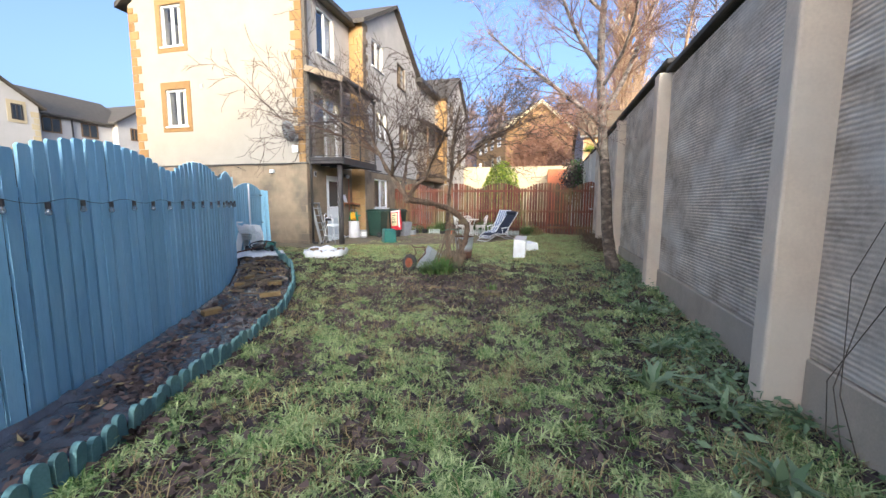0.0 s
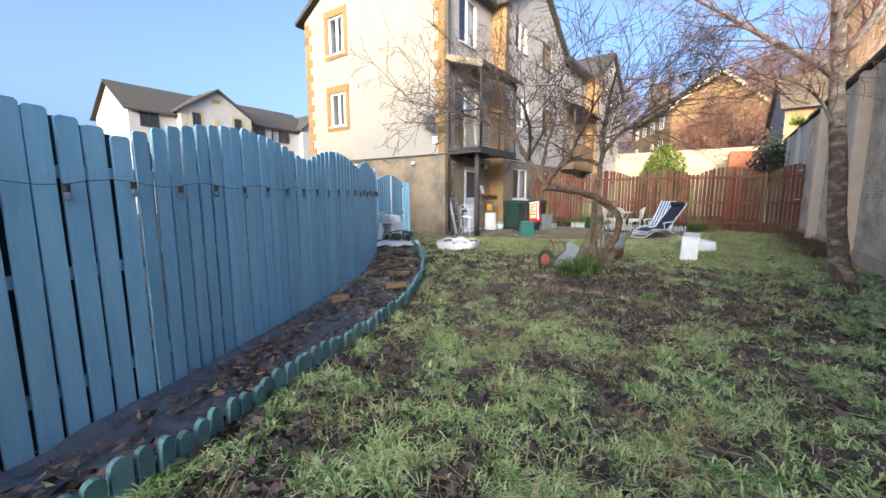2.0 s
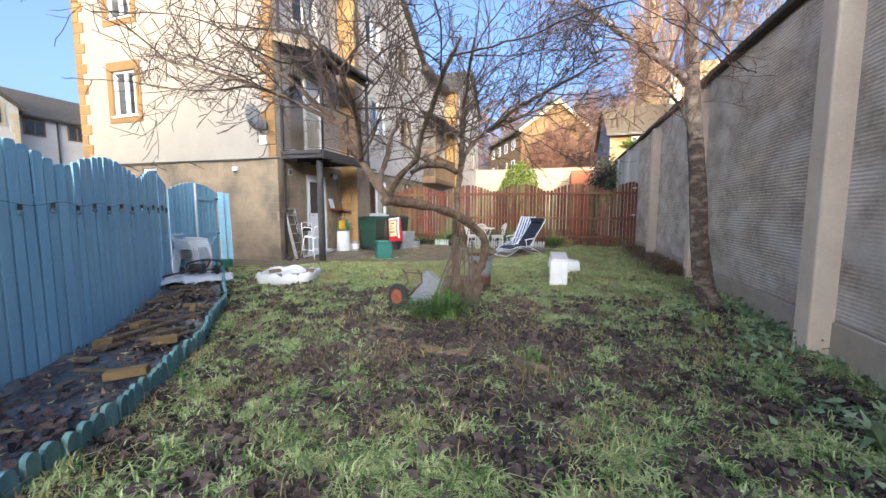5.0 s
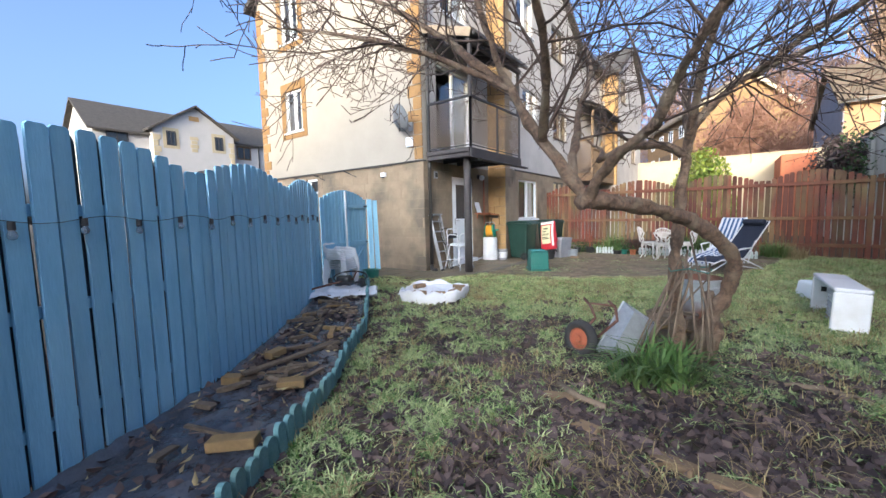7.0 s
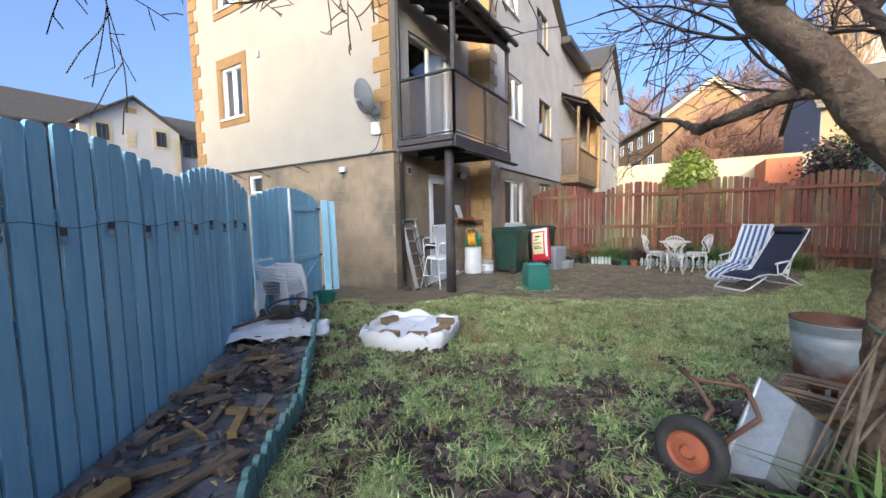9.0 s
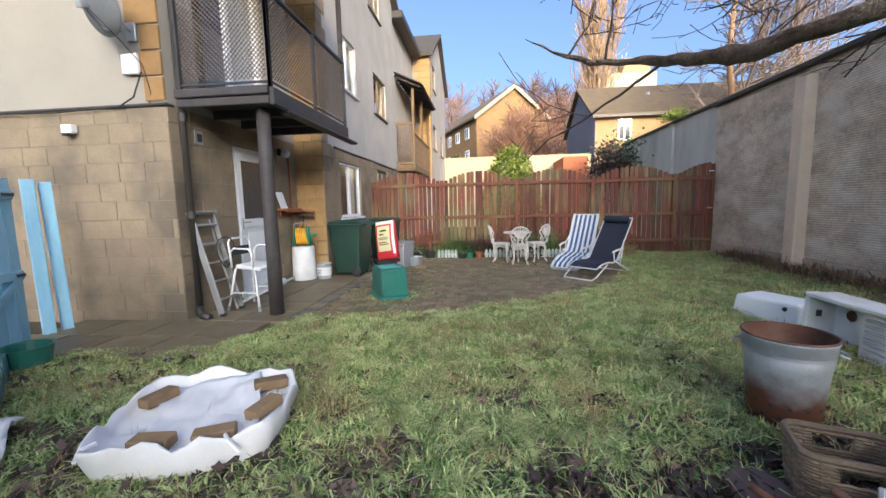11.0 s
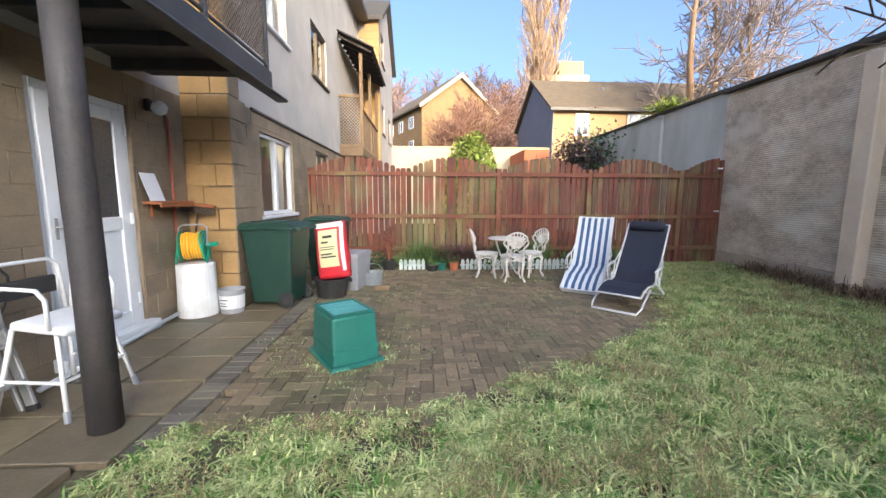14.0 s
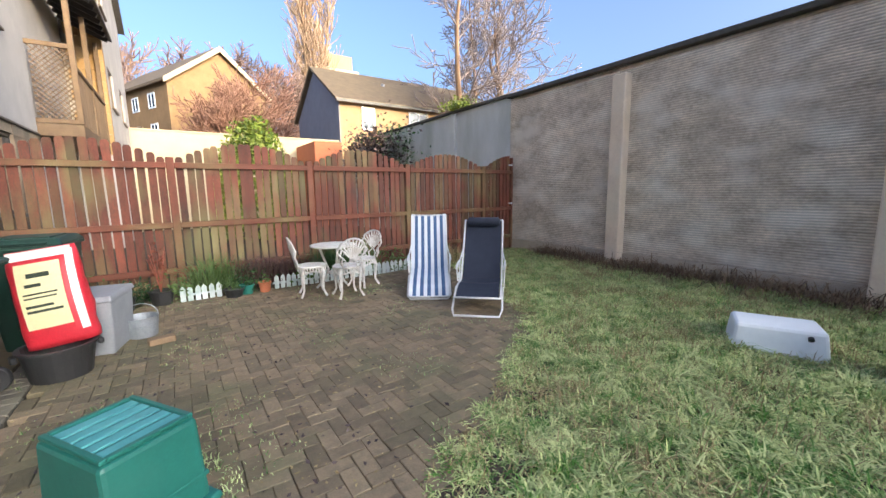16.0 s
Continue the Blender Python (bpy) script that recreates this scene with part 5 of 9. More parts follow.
def wheelie_bin(m, label):
    o = thing("wheelie_bin", label, "bin", group="wheelie bins", m=m)
    part("body", tapered_box(BM(), (0.44, 0.50), (0.56, 0.66), 0.95, pose(0, 0, 0.045), 0.035), BIN_GREEN, o)
    part("rim", tapered_box(BM(), (0.60, 0.70), (0.60, 0.70), 0.035, pose(0, 0, 0.965), 0.012), BIN_GREEN, o)
    bm = tapered_box(BM(), (0.61, 0.72), (0.52, 0.60), 0.06, pose(0, -0.005, 1.002), 0.018)
    lid = part("lid", bm, BIN_GREEN, o)
    part("lid_panel", box(BM(), (-0.2, -0.24, 1.06), (0.2, 0.2, 1.075), 0.012), BIN_GREEN, lid)
    part("lid_grip", tube(BM(), [(-0.2, -0.37, 1.03), (0.2, -0.37, 1.03)], 0.012, 8), BIN_GREEN, lid)
    part("bar", tube(BM(), [(-0.22, 0.42, 0.99), (0.22, 0.42, 0.99)], 0.014, 8), BIN_GREEN, o)
    for sx in (-0.2, 0.2):
        part("bar_arm", box(BM(), (sx - 0.02, 0.33, 0.96), (sx + 0.02, 0.43, 1.01), 0.008), BIN_GREEN, o)
    for sx in (-0.25, 0.25):
        w = part("wheel", lathe(BM(), [(0.0, -0.025), (0.095, -0.025), (0.1, -0.015), (0.1, 0.015), (0.095, 0.025), (0, 0.025)], 20, pose(sx, 0.22, 0.1, 0, 90, 0)), BLACK_RUBBER, o)
        part("hub", lathe(BM(), [(0, -0.03), (0.045, -0.03), (0.045, 0.03), (0, 0.03)], 14, pose(sx, 0.22, 0.1, 0, 90, 0)), BLACK_PLASTIC, w)
    for sx in (-0.23, 0.0, 0.23):
        part("rib", box(BM(), (sx - 0.008, -0.345, 0.93), (sx + 0.008, -0.30, 0.968), 0.003), BIN_GREEN, o)
    return o


wheelie_bin(pose(-6.2, 14.08, PZ, 0, 0, -99), "dark green wheelie bin with closed lid by the pier")
wheelie_bin(pose(-5.86, 15.35, PZ, 0, 0, -4), "dark green wheelie bin behind the compost sack")


def build_sack():
    m = pose(-5.56, 14.46, PZ + 0.25, 0, -8, -10)
    o = thing("compost_sack", "red, white and cream compost sack propped upright on a black tub", "sack", m=m)
    n, k = 12, 14
    verts, faces = [], []
    for j in range(k + 1):
        v = j / k
        for i in range(2 * n):
            a = 2 * math.pi * i / (2 * n)
            bulge = 0.11 * (math.sin(math.pi * min(max(v * 0.9 + 0.1, 0), 1)) ** 0.5) + 0.012
            x = 0.23 * math.copysign(abs(math.cos(a)) ** 0.5, math.cos(a)) * (1 - 0.04 * v)
            y = bulge * math.copysign(abs(math.sin(a)) ** 0.8, math.sin(a))
            w = 0.012 * noise.noise((x * 9, y * 9, v * 7))
            verts.append((x + w, y + w + 0.10 * v, 0.78 * v))
    for j in range(k):
        for i in range(2 * n):
            faces.append((j * 2 * n + i, j * 2 * n + (i + 1) % (2 * n), (j + 1) * 2 * n + (i + 1) % (2 * n), (j + 1) * 2 * n + i))
    faces.append(tuple(range(2 * n))[::-1])
    faces.append(tuple(range(k * 2 * n, (k + 1) * 2 * n)))
    raw("sack", verts, faces, BAG_RED, o, smooth=True)
    def front(name, x0, x1, z0, z1, off, material, label=""):
        vs, fs = [], []
        for j in range(9):
            z = z0 + (z1 - z0) * j / 8
            v = z / 0.78
            bulge = 0.11 * (math.sin(math.pi * min(max(v * 0.9 + 0.1, 0), 1)) ** 0.5) + 0.012
            for i in range(9):
                x = x0 + (x1 - x0) * i / 8
                c = min(abs(x) / 0.23, 0.98)
                s = math.sqrt(max(1 - c ** 4, 0)) ** 0.8
                vs.append((x, -bulge * s + 0.10 * v - off, z))
        for j in range(8):
            for i in range(8):
                a = j * 9 + i
                fs.append((a, a + 1, a + 10, a + 9))
        ob = raw(name, vs, fs, material, o, smooth=True)
        if label:
            ob["label"] = label
    front("print_panel", -0.15, 0.13, 0.17, 0.68, 0.016, BAG_CREAM, "cream printed panel")
    front("white_edge", 0.165, 0.21, 0.1, 0.75, 0.014, BAG_WHITE)
    front("white_top", -0.2, 0.2, 0.71, 0.775, 0.014, BAG_WHITE)
    for z, a, b, h in ((0.57, -0.08, 0.06, 0.035), (0.5, -0.1, 0.0, 0.025), (0.44, -0.12, 0.09, 0.012), (0.41, -0.12, 0.08, 0.012), (0.34, -0.12, 0.05, 0.02), (0.3, -0.12, 0.1, 0.02)):
        front("print_bar", a, b, z, z + h, 0.021, INK)
    t = thing("black_tub", "black plastic tub with moulded rim under the compost sack", "tub", m=pose(-5.6, 14.4, PZ))
    part("body", lathe(BM(), [(0, 0), (0.19, 0), (0.23, 0.24), (0.25, 0.245), (0.25, 0.265), (0.22, 0.265), (0.18, 0.03), (0, 0.03)], 24), BLACK_PLASTIC, t)
    for a in (20, 200):
        part("grip", box(BM(), (0.235, -0.05, 0.19), (0.275, 0.05, 0.24), 0.01, pose(0, 0, 0, 0, 0, a)), BLACK_PLASTIC, t)
    g = thing("storage_box", "grey plastic storage box standing behind the sack", "box", m=pose(-5.42, 14.95, PZ, 0, 0, -12))
    part("body", tapered_box(BM(), (0.36, 0.5), (0.42, 0.56), 0.5, I4, 0.02, 0.0), GREY_PLASTIC, g)
    part("lid", tapered_box(BM(), (0.45, 0.6), (0.42, 0.56), 0.05, pose(0, 0, 0.502), 0.012), GREY_PLASTIC, g)
    w = thing("watering_can", "galvanised metal pail with wire handle", "pail", m=pose(-5.12, 15.12, PZ))
    part("body", lathe(BM(), [(0, 0), (0.13, 0), (0.15, 0.2), (0.155, 0.205), (0.145, 0.205), (0.125, 0.012), (0, 0.012)], 24), GALV, w, smooth=False)
    part("band", lathe(BM(), [(0.143, 0.13), (0.148, 0.135), (0.145, 0.14)], 24), GALV, w)
    part("handle", tube(BM(), [(0.15 * math.cos(a), 0.03 * math.sin(a), 0.2 + 0.13 * math.sin(a)) for a in [i * math.pi / 10 for i in range(11)]], 0.005, 6), GALV, w)
    br = thing("loose_brick", "single brown brick lying on the paving", "brick", m=pose(-4.95, 14.75, PZ, 0, 0, 12))
    part("block", box(BM(), (-0.11, -0.05, 0.0), (0.11, 0.05, 0.06), 0.008), BRICK, br)


build_sack()


def build_crate():
    o = thing("recycling_crate", "green plastic recycling crate turned upside down on the paving", "crate", m=pose(-5.01, 12.30, PZ, 0, 0, 123))
    part("body", tapered_box(BM(), (0.53, 0.40), (0.465, 0.385), 0.40, pose(0, 0, 0.02), 0.022), CRATE_GREEN, o)
    part("rim", tapered_box(BM(), (0.61, 0.475), (0.585, 0.45), 0.035, I4, 0.012), CRATE_GREEN, o)
    part("band", tapered_box(BM(), (0.522, 0.408), (0.518, 0.404), 0.02, pose(0, 0, 0.13), 0.004), CRATE_GREEN, o)
    bm = BM()
    for lo, hi in (((-0.222, -0.182, 0.422), (0.222, -0.155, 0.442)), ((-0.222, 0.155, 0.422), (0.222, 0.182, 0.442)), ((-0.222, -0.154, 0.422), (-0.195, 0.154, 0.442)), ((0.195, -0.154, 0.422), (0.222, 0.154, 0.442))):
        box(bm, lo, hi, 0.004)
    part("base_rim", bm, CRATE_GREEN, o)
    for i in range(5):
        part("slat", box(BM(), (-0.193 + 0.078 * i, -0.153, 0.424), (-0.193 + 0.078 * i + 0.06, 0.153, 0.436), 0.004), CRATE_TOP, o, "pale blue-green top slat")
    for s in (-1, 1):
        part("grip", tube(BM(), [(s * 0.29, -0.1, 0.03), (s * 0.315, -0.08, 0.015), (s * 0.315, 0.08, 0.015), (s * 0.29, 0.1, 0.03)], 0.01, 6), CRATE_GREEN, o)


build_crate()


# ---- patio furniture ----
def cast_chair(m):
    o = thing("garden_chair", "ornate white cast metal garden chair", "chair", group="chairs round the table", m=m)
    part("seat", lathe(BM(), [(0, 0.405), (0.17, 0.405), (0.195, 0.412), (0.2, 0.425), (0.195, 0.437), (0.17, 0.43), (0, 0.428)], 24), WHITE_IRON, o)
    bm = BM()
    for a in range(0, 360, 12):
        c, s = math.cos(radians(a)), math.sin(radians(a))
        tube(bm, [(c * 0.19, s * 0.19, 0.41), (c * 0.18, s * 0.18, 0.35 + 0.02 * math.cos(radians(a * 4)))], 0.011, 4)
    tube(bm, [(0.185 * math.cos(i * 0.2618), 0.185 * math.sin(i * 0.2618), 0.352 + 0.02 * math.cos(i * 0.2618 * 4)) for i in range(24)], 0.011, 5, closed=True)
    part("apron", bm, WHITE_IRON, o)
    for a in (45, 135, 225, 315):
        c, s = math.cos(radians(a)), math.sin(radians(a))
        pts = [(c * r, s * r, z) for r, z in ((0.16, 0.41), (0.2, 0.33), (0.185, 0.2), (0.18, 0.1), (0.225, 0.025), (0.24, 0.012))]
        part("leg", tube(BM(), pts, [0.028, 0.026, 0.017, 0.014, 0.017, 0.02], 8), WHITE_IRON, o, smooth=True)
    # fan-shaped back, at +y, leaning outwards
    def bp(x, z):
        return (x, 0.16 + (z - 0.42) * 0.22 + 0.05 * (1 - (x / 0.2) ** 2), z)
    outline = []
    for i in range(25):
        a = math.pi * i / 24
        outline.append(bp(0.19 * math.cos(a) * (1.0 + 0.06 * math.cos(a * 10)), 0.66 + 0.17 * math.sin(a)))
    outline = [bp(0.11, 0.43), bp(0.15, 0.5), bp(0.12, 0.56), bp(0.17, 0.61)] + outline + [bp(-0.17, 0.61), bp(-0.12, 0.56), bp(-0.15, 0.5), bp(-0.11, 0.43)]
    back = part("backrest", tube(BM(), outline, 0.014, 6), WHITE_IRON, o, smooth=True)
    bm = BM()
    for i in range(9):
        a = radians(20 + 140 * i / 8)
        p0, p1 = bp(0.03 * math.cos(a), 0.55 + 0.03 * math.sin(a)), bp(0.175 * math.cos(a), 0.66 + 0.155 * math.sin(a))
        pm = bp(0.1 * math.cos(a), 0.6 + 0.1 * math.sin(a))
        tube(bm, [p0, pm, p1], [0.007, 0.016, 0.01], 5)
    for r in (0.07, 0.12):
        tube(bm, [bp(r * 1.05 * math.cos(radians(t)), 0.585 + r * math.sin(radians(t))) for t in range(10, 171, 16)], 0.008, 5)
    for sx in (-1, 1):
        tube(bm, [bp(sx * 0.05, 0.43), bp(sx * 0.07, 0.49), bp(sx * 0.03, 0.53), bp(sx * 0.0, 0.56)], 0.01, 5)
        tube(bm, [bp(sx * 0.13, 0.47), bp(sx * 0.09, 0.53), bp(sx * 0.13, 0.58)], 0.009, 5)
    part("fan_tracery", bm, WHITE_IRON, back)
    return o


first_chair = cast_chair(pose(-2.83, 15.32, PZ, 0, 0, 178))
copy_thing(first_chair, pose(-3.22, 15.66, PZ, 0, 0, 80))
copy_thing(first_chair, pose(-2.42, 15.75, PZ, 0, 0, -65))


def build_table():
    o = thing("garden_table", "small round white cast metal garden table", "table", m=pose(-2.84, 15.85, PZ))
    part("tabletop", lathe(BM(), [(0, 0.64), (0.3, 0.64), (0.325, 0.648), (0.33, 0.66), (0.32, 0.672), (0.3, 0.668), (0, 0.666)], 32), WHITE_IRON, o)
    for a in (30, 150, 270):
        c, s = math.cos(radians(a)), math.sin(radians(a))
        pts = [(c * r, s * r, z) for r, z in ((0.2, 0.64), (0.16, 0.5), (0.08, 0.3), (0.14, 0.14), (0.25, 0.03), (0.27, 0.012))]
        part("leg", tube(BM(), pts, [0.02, 0.017, 0.016, 0.016, 0.018, 0.02], 8), WHITE_IRON, o, smooth=True)
    part("ring", tube(BM(), [(0.1 * math.cos(i * 0.5236), 0.1 * math.sin(i * 0.5236), 0.25) for i in range(12)], 0.01, 6, closed=True), WHITE_IRON, o)


build_table()


def lounger(m, label, striped):
    """A folding sun lounger: x across, y from foot to head."""
    o = thing("sun_lounger", label, "lounger", group="sun loungers", m=m)
    w = 0.27
    side = [(0.0, 0.07), (0.1, 0.15), (0.3, 0.22), (0.55, 0.265), (0.75, 0.30), (0.86, 0.42), (1.0, 0.68), (1.16, 0.98), (1.21, 1.07)]
    if not striped:
        side = [(0.17, 0.21), (0.35, 0.27), (0.55, 0.285), (0.72, 0.26), (0.86, 0.28), (0.98, 0.42), (1.15, 0.64), (1.36, 0.91), (1.44, 1.02)]
    for sx in (-1, 1):
        part("side_frame", tube(BM(), [(sx * w, y, z - 0.02) for y, z in side], 0.012, 8), TUBE_WHITE, o, smooth=True)
    for (y, z) in (side[0], side[-1]):
        part("cross_bar", tube(BM(), [(-w, y, z - 0.02), (w, y, z - 0.02)], 0.012, 8), TUBE_WHITE, o, smooth=True)
    foot = [(-w - 0.02, 0.45, 0.24), (-w - 0.02, 0.08, 0.05), (-w + 0.02, 0.02, 0.014), (w - 0.02, 0.02, 0.014), (w + 0.02, 0.08, 0.05), (w + 0.02, 0.45, 0.24)]
    if not striped:
        foot = [(-w - 0.02, 0.5, 0.24), (-w - 0.02, 0.14, 0.06), (-w + 0.01, 0.03, 0.014), (w - 0.01, 0.03, 0.014), (w + 0.02, 0.14, 0.06), (w + 0.02, 0.5, 0.24)]
    part("front_leg", tube(BM(), foot, 0.013, 8), TUBE_WHITE, o, smooth=True)
    sh = 0.0 if striped else 0.14
    rear = [(-w - 0.03, 0.62 + sh, 0.27), (-w - 0.03, 1.12 + sh, 0.05), (-w, 1.2 + sh, 0.014), (w, 1.2 + sh, 0.014), (w + 0.03, 1.12 + sh, 0.05), (w + 0.03, 0.62 + sh, 0.27)]
    part("rear_leg", tube(BM(), rear, 0.013, 8), TUBE_WHITE, o, smooth=True)
    for sx in (-1, 1):
        part("armrest", tube(BM(), [(sx * (w + 0.035), 0.5 + sh, 0.44), (sx * (w + 0.04), 0.62 + sh, 0.46), (sx * (w + 0.04), 0.86 + sh, 0.48)], [0.014, 0.02, 0.014], 8), TUBE_WHITE, o, smooth=True)
        part("arm_strut", tube(BM(), [(sx * (w + 0.03), 0.58 + sh, 0.26), (sx * (w + 0.035), 0.54 + sh, 0.45)], 0.01, 6), TUBE_WHITE, o)
        part("arm_strut", tube(BM(), [(sx * (w + 0.03), 0.78 + sh, 0.16), (sx * (w + 0.035), 0.86 + sh, 0.48), (sx * w, 0.98 + sh, 0.62)], 0.01, 6), TUBE_WHITE, o)
        part("joint", box(BM(), (sx * (w + 0.032) - 0.012, 0.72 + sh, 0.26), (sx * (w + 0.032) + 0.012, 0.80 + sh, 0.34), 0.008), WHITE_PLASTIC, o)
    def strip(x0, x1, material, name, lift=0.0, y0=0, y1=99):
        vs, fs = [], []
        fine = []
        for (ya, za), (yb, zb) in zip(side, side[1:]):
            for t in range(5):
                fine.append((ya + (yb - ya) * t / 5, za + (zb - za) * t / 5))
        fine.append(side[-1])
        for y, z in fine:
            for x in (x0, x1):
                vs.append((x, y, z + lift - 0.018 * math.cos(x / w * 1.5) + (0.006 * math.sin(y * 22) if striped else 0)))
        k = len(fine)
        base = len(vs)
        for i in range(base):
            vs.append((vs[i][0], vs[i][1] + 0.006, vs[i][2] - 0.014))
        for i in range(k - 1):
            a = 2 * i
            fs += [(a, a + 1, a + 3, a + 2), (base + a + 2, base + a + 3, base + a + 1, base + a), (a, a + 2, base + a + 2, base + a), (a + 3, a + 1, base + a + 1, base + a + 3)]
        fs += [(1, 0, base, base + 1), (2 * k - 2, 2 * k - 1, base + 2 * k - 1, base + 2 * k - 2)]
        return raw(name, vs, fs, material, o, smooth=False)
    if striped:
        n = 11
        for i in range(n):
            a, b = -w + 0.0 + 2 * w * i / n, -w + 2 * w * (i + 1) / n
            strip(a, b, STRIPE_BLUE if i % 2 else STRIPE_WHITE, "stripe")
    else:
        for i in range(4):
            a, b = -w + 0.02 + (2 * w - 0.04) * i / 4, -w + 0.02 + (2 * w - 0.04) * (i + 1) / 4
            strip(a, b, NAVY, "sling")
        bm = BM()
        tube(bm, [(-0.22, 1.37, 0.985), (-0.21, 1.365, 0.985), (0.21, 1.365, 0.985), (0.22, 1.37, 0.985)], [0.045, 0.065, 0.065, 0.045], 12)
        part("head_pillow", bm, NAVY, o, "navy head pillow", smooth=True)
    return o


lounger(pose(-2.06, 14.42, PZ, 0, 0, -33), "reclined folding lounger with blue and white striped cushion", True)
lounger(pose(-2.03, 13.48, PZ, 0, 0, -44), "reclined folding lounger with navy sling and head pillow", False)

# ---- things on the lawn ----
def cloth_patch(name, w, d, m, material, parent=None, amp=0.03, rim=0.0, n=26, thick=0.006, seed=0.0):
    """A crumpled sheet; rim lifts its border."""
    vs, fs = [], []
    for j in range(n + 1):
        for i in range(n + 1):
            u, v = i / n * 2 - 1, j / n * 2 - 1
            e = max(abs(u), abs(v))
            z = amp * noise.noise((u * 2.3 + seed, v * 2.3, seed)) + amp * 0.6 * abs(noise.noise((u * 5 + seed, v * 5, 3))) + rim * max(0, e - 0.75) * 4
            vs.append(m @ Vector((u * w / 2 * (1 + 0.04 * noise.noise((v * 3, seed, 1))), v * d / 2 * (1 + 0.04 * noise.noise((u * 3, seed, 2))), z)))
    k = n + 1
    for j in range(n):
        for i in range(n):
            a = j * k + i
            fs.append((a, a + 1, a + k + 1, a + k))
    ob = raw(name, vs, fs, material, parent, smooth=True)
    mod = ob.modifiers.new("thickness", "SOLIDIFY")
    mod.thickness, mod.offset = thick, -1
    return ob


def brick_mesh():
    return mesh_of(box(BM(), (-0.107, -0.05, 0), (0.107, 0.05, 0.065), 0.007), "brick", BRICK)


BRICK_ME = brick_mesh()


def build_bulk_bag():
    o = thing("bulk_bag", "slumped white woven bulk bag weighted with bricks on the grass", "bag", m=pose(-5.32, 8.84, ground_z(-5.3, 8.7) + 0.0, 0, 0, 18))
    # low soft-sided tub
    n, rows = 48, []
    prof = [(0.92, 0.0), (0.97, 0.06), (1.0, 0.13), (1.0, 0.185), (0.985, 0.205), (0.965, 0.2), (0.945, 0.15), (0.9, 0.11), (0.6, 0.1), (0.3, 0.105), (0.0, 0.11)]
    verts, faces = [], []
    for r, z in prof:
        for i in range(n):
            a = 2 * math.pi * i / n
            s = 0.52 / max(abs(math.cos(a)), abs(math.sin(a))) ** 0.5
            wob = 1 + 0.06 * noise.noise((math.cos(a) * 2.2, math.sin(a) * 2.2, z * 6 + r))
            zz = z * (1 + 0.42 * noise.noise((math.cos(a) * 3.5, math.sin(a) * 3.5, 2))) + 0.012 * noise.noise((a * 4, r * 5, z * 9))
            verts.append((s * r * wob * math.cos(a), s * r * wob * math.sin(a) * 0.92, max(zz, 0)))
    for j in range(len(prof) - 1):
        for i in range(n):
            faces.append((j * n + i, j * n + (i + 1) % n, (j + 1) * n + (i + 1) % n, (j + 1) * n + i))
    raw("bag_body", verts, faces, CANVAS_BAG, o, smooth=True)
    cloth_patch("bag_flap", 0.6, 0.8, pose(0.0, 0.02, 0.125, 3, -2, 12), CANVAS_BAG, o, 0.04, 0.01, 20, seed=3.1)
    for k, (x, y, a) in enumerate(((-0.5, -0.42, 20), (0.3, -0.52, -30))):
        part("strap", tube(BM(), [(x * 0.8, y * 0.8, 0.19), (x * 0.9, y * 0.9, 0.185), (x + 0.03, y + 0.02, 0.13)], 0.011, 5), CANVAS_BAG, o)
    for x, y, a in ((-0.40, 0.24, 60), (-0.16, -0.38, -10), (0.18, -0.38, 10), (0.40, -0.1, 55), (0.36, 0.28, 20)):
        b = thing("brick", "buff house brick weighing down the white bag", "brick", group="bricks on the bag", m=pose(-5.32, 8.84, ground_z(-5.3, 8.7), 0, 0, 18) @ pose(x * 0.9, y * 0.9, 0.128, rng.uniform(-4, 4), rng.uniform(-6, 6), a))
        shared("block", BRICK_ME, I4, b)


build_bulk_bag()


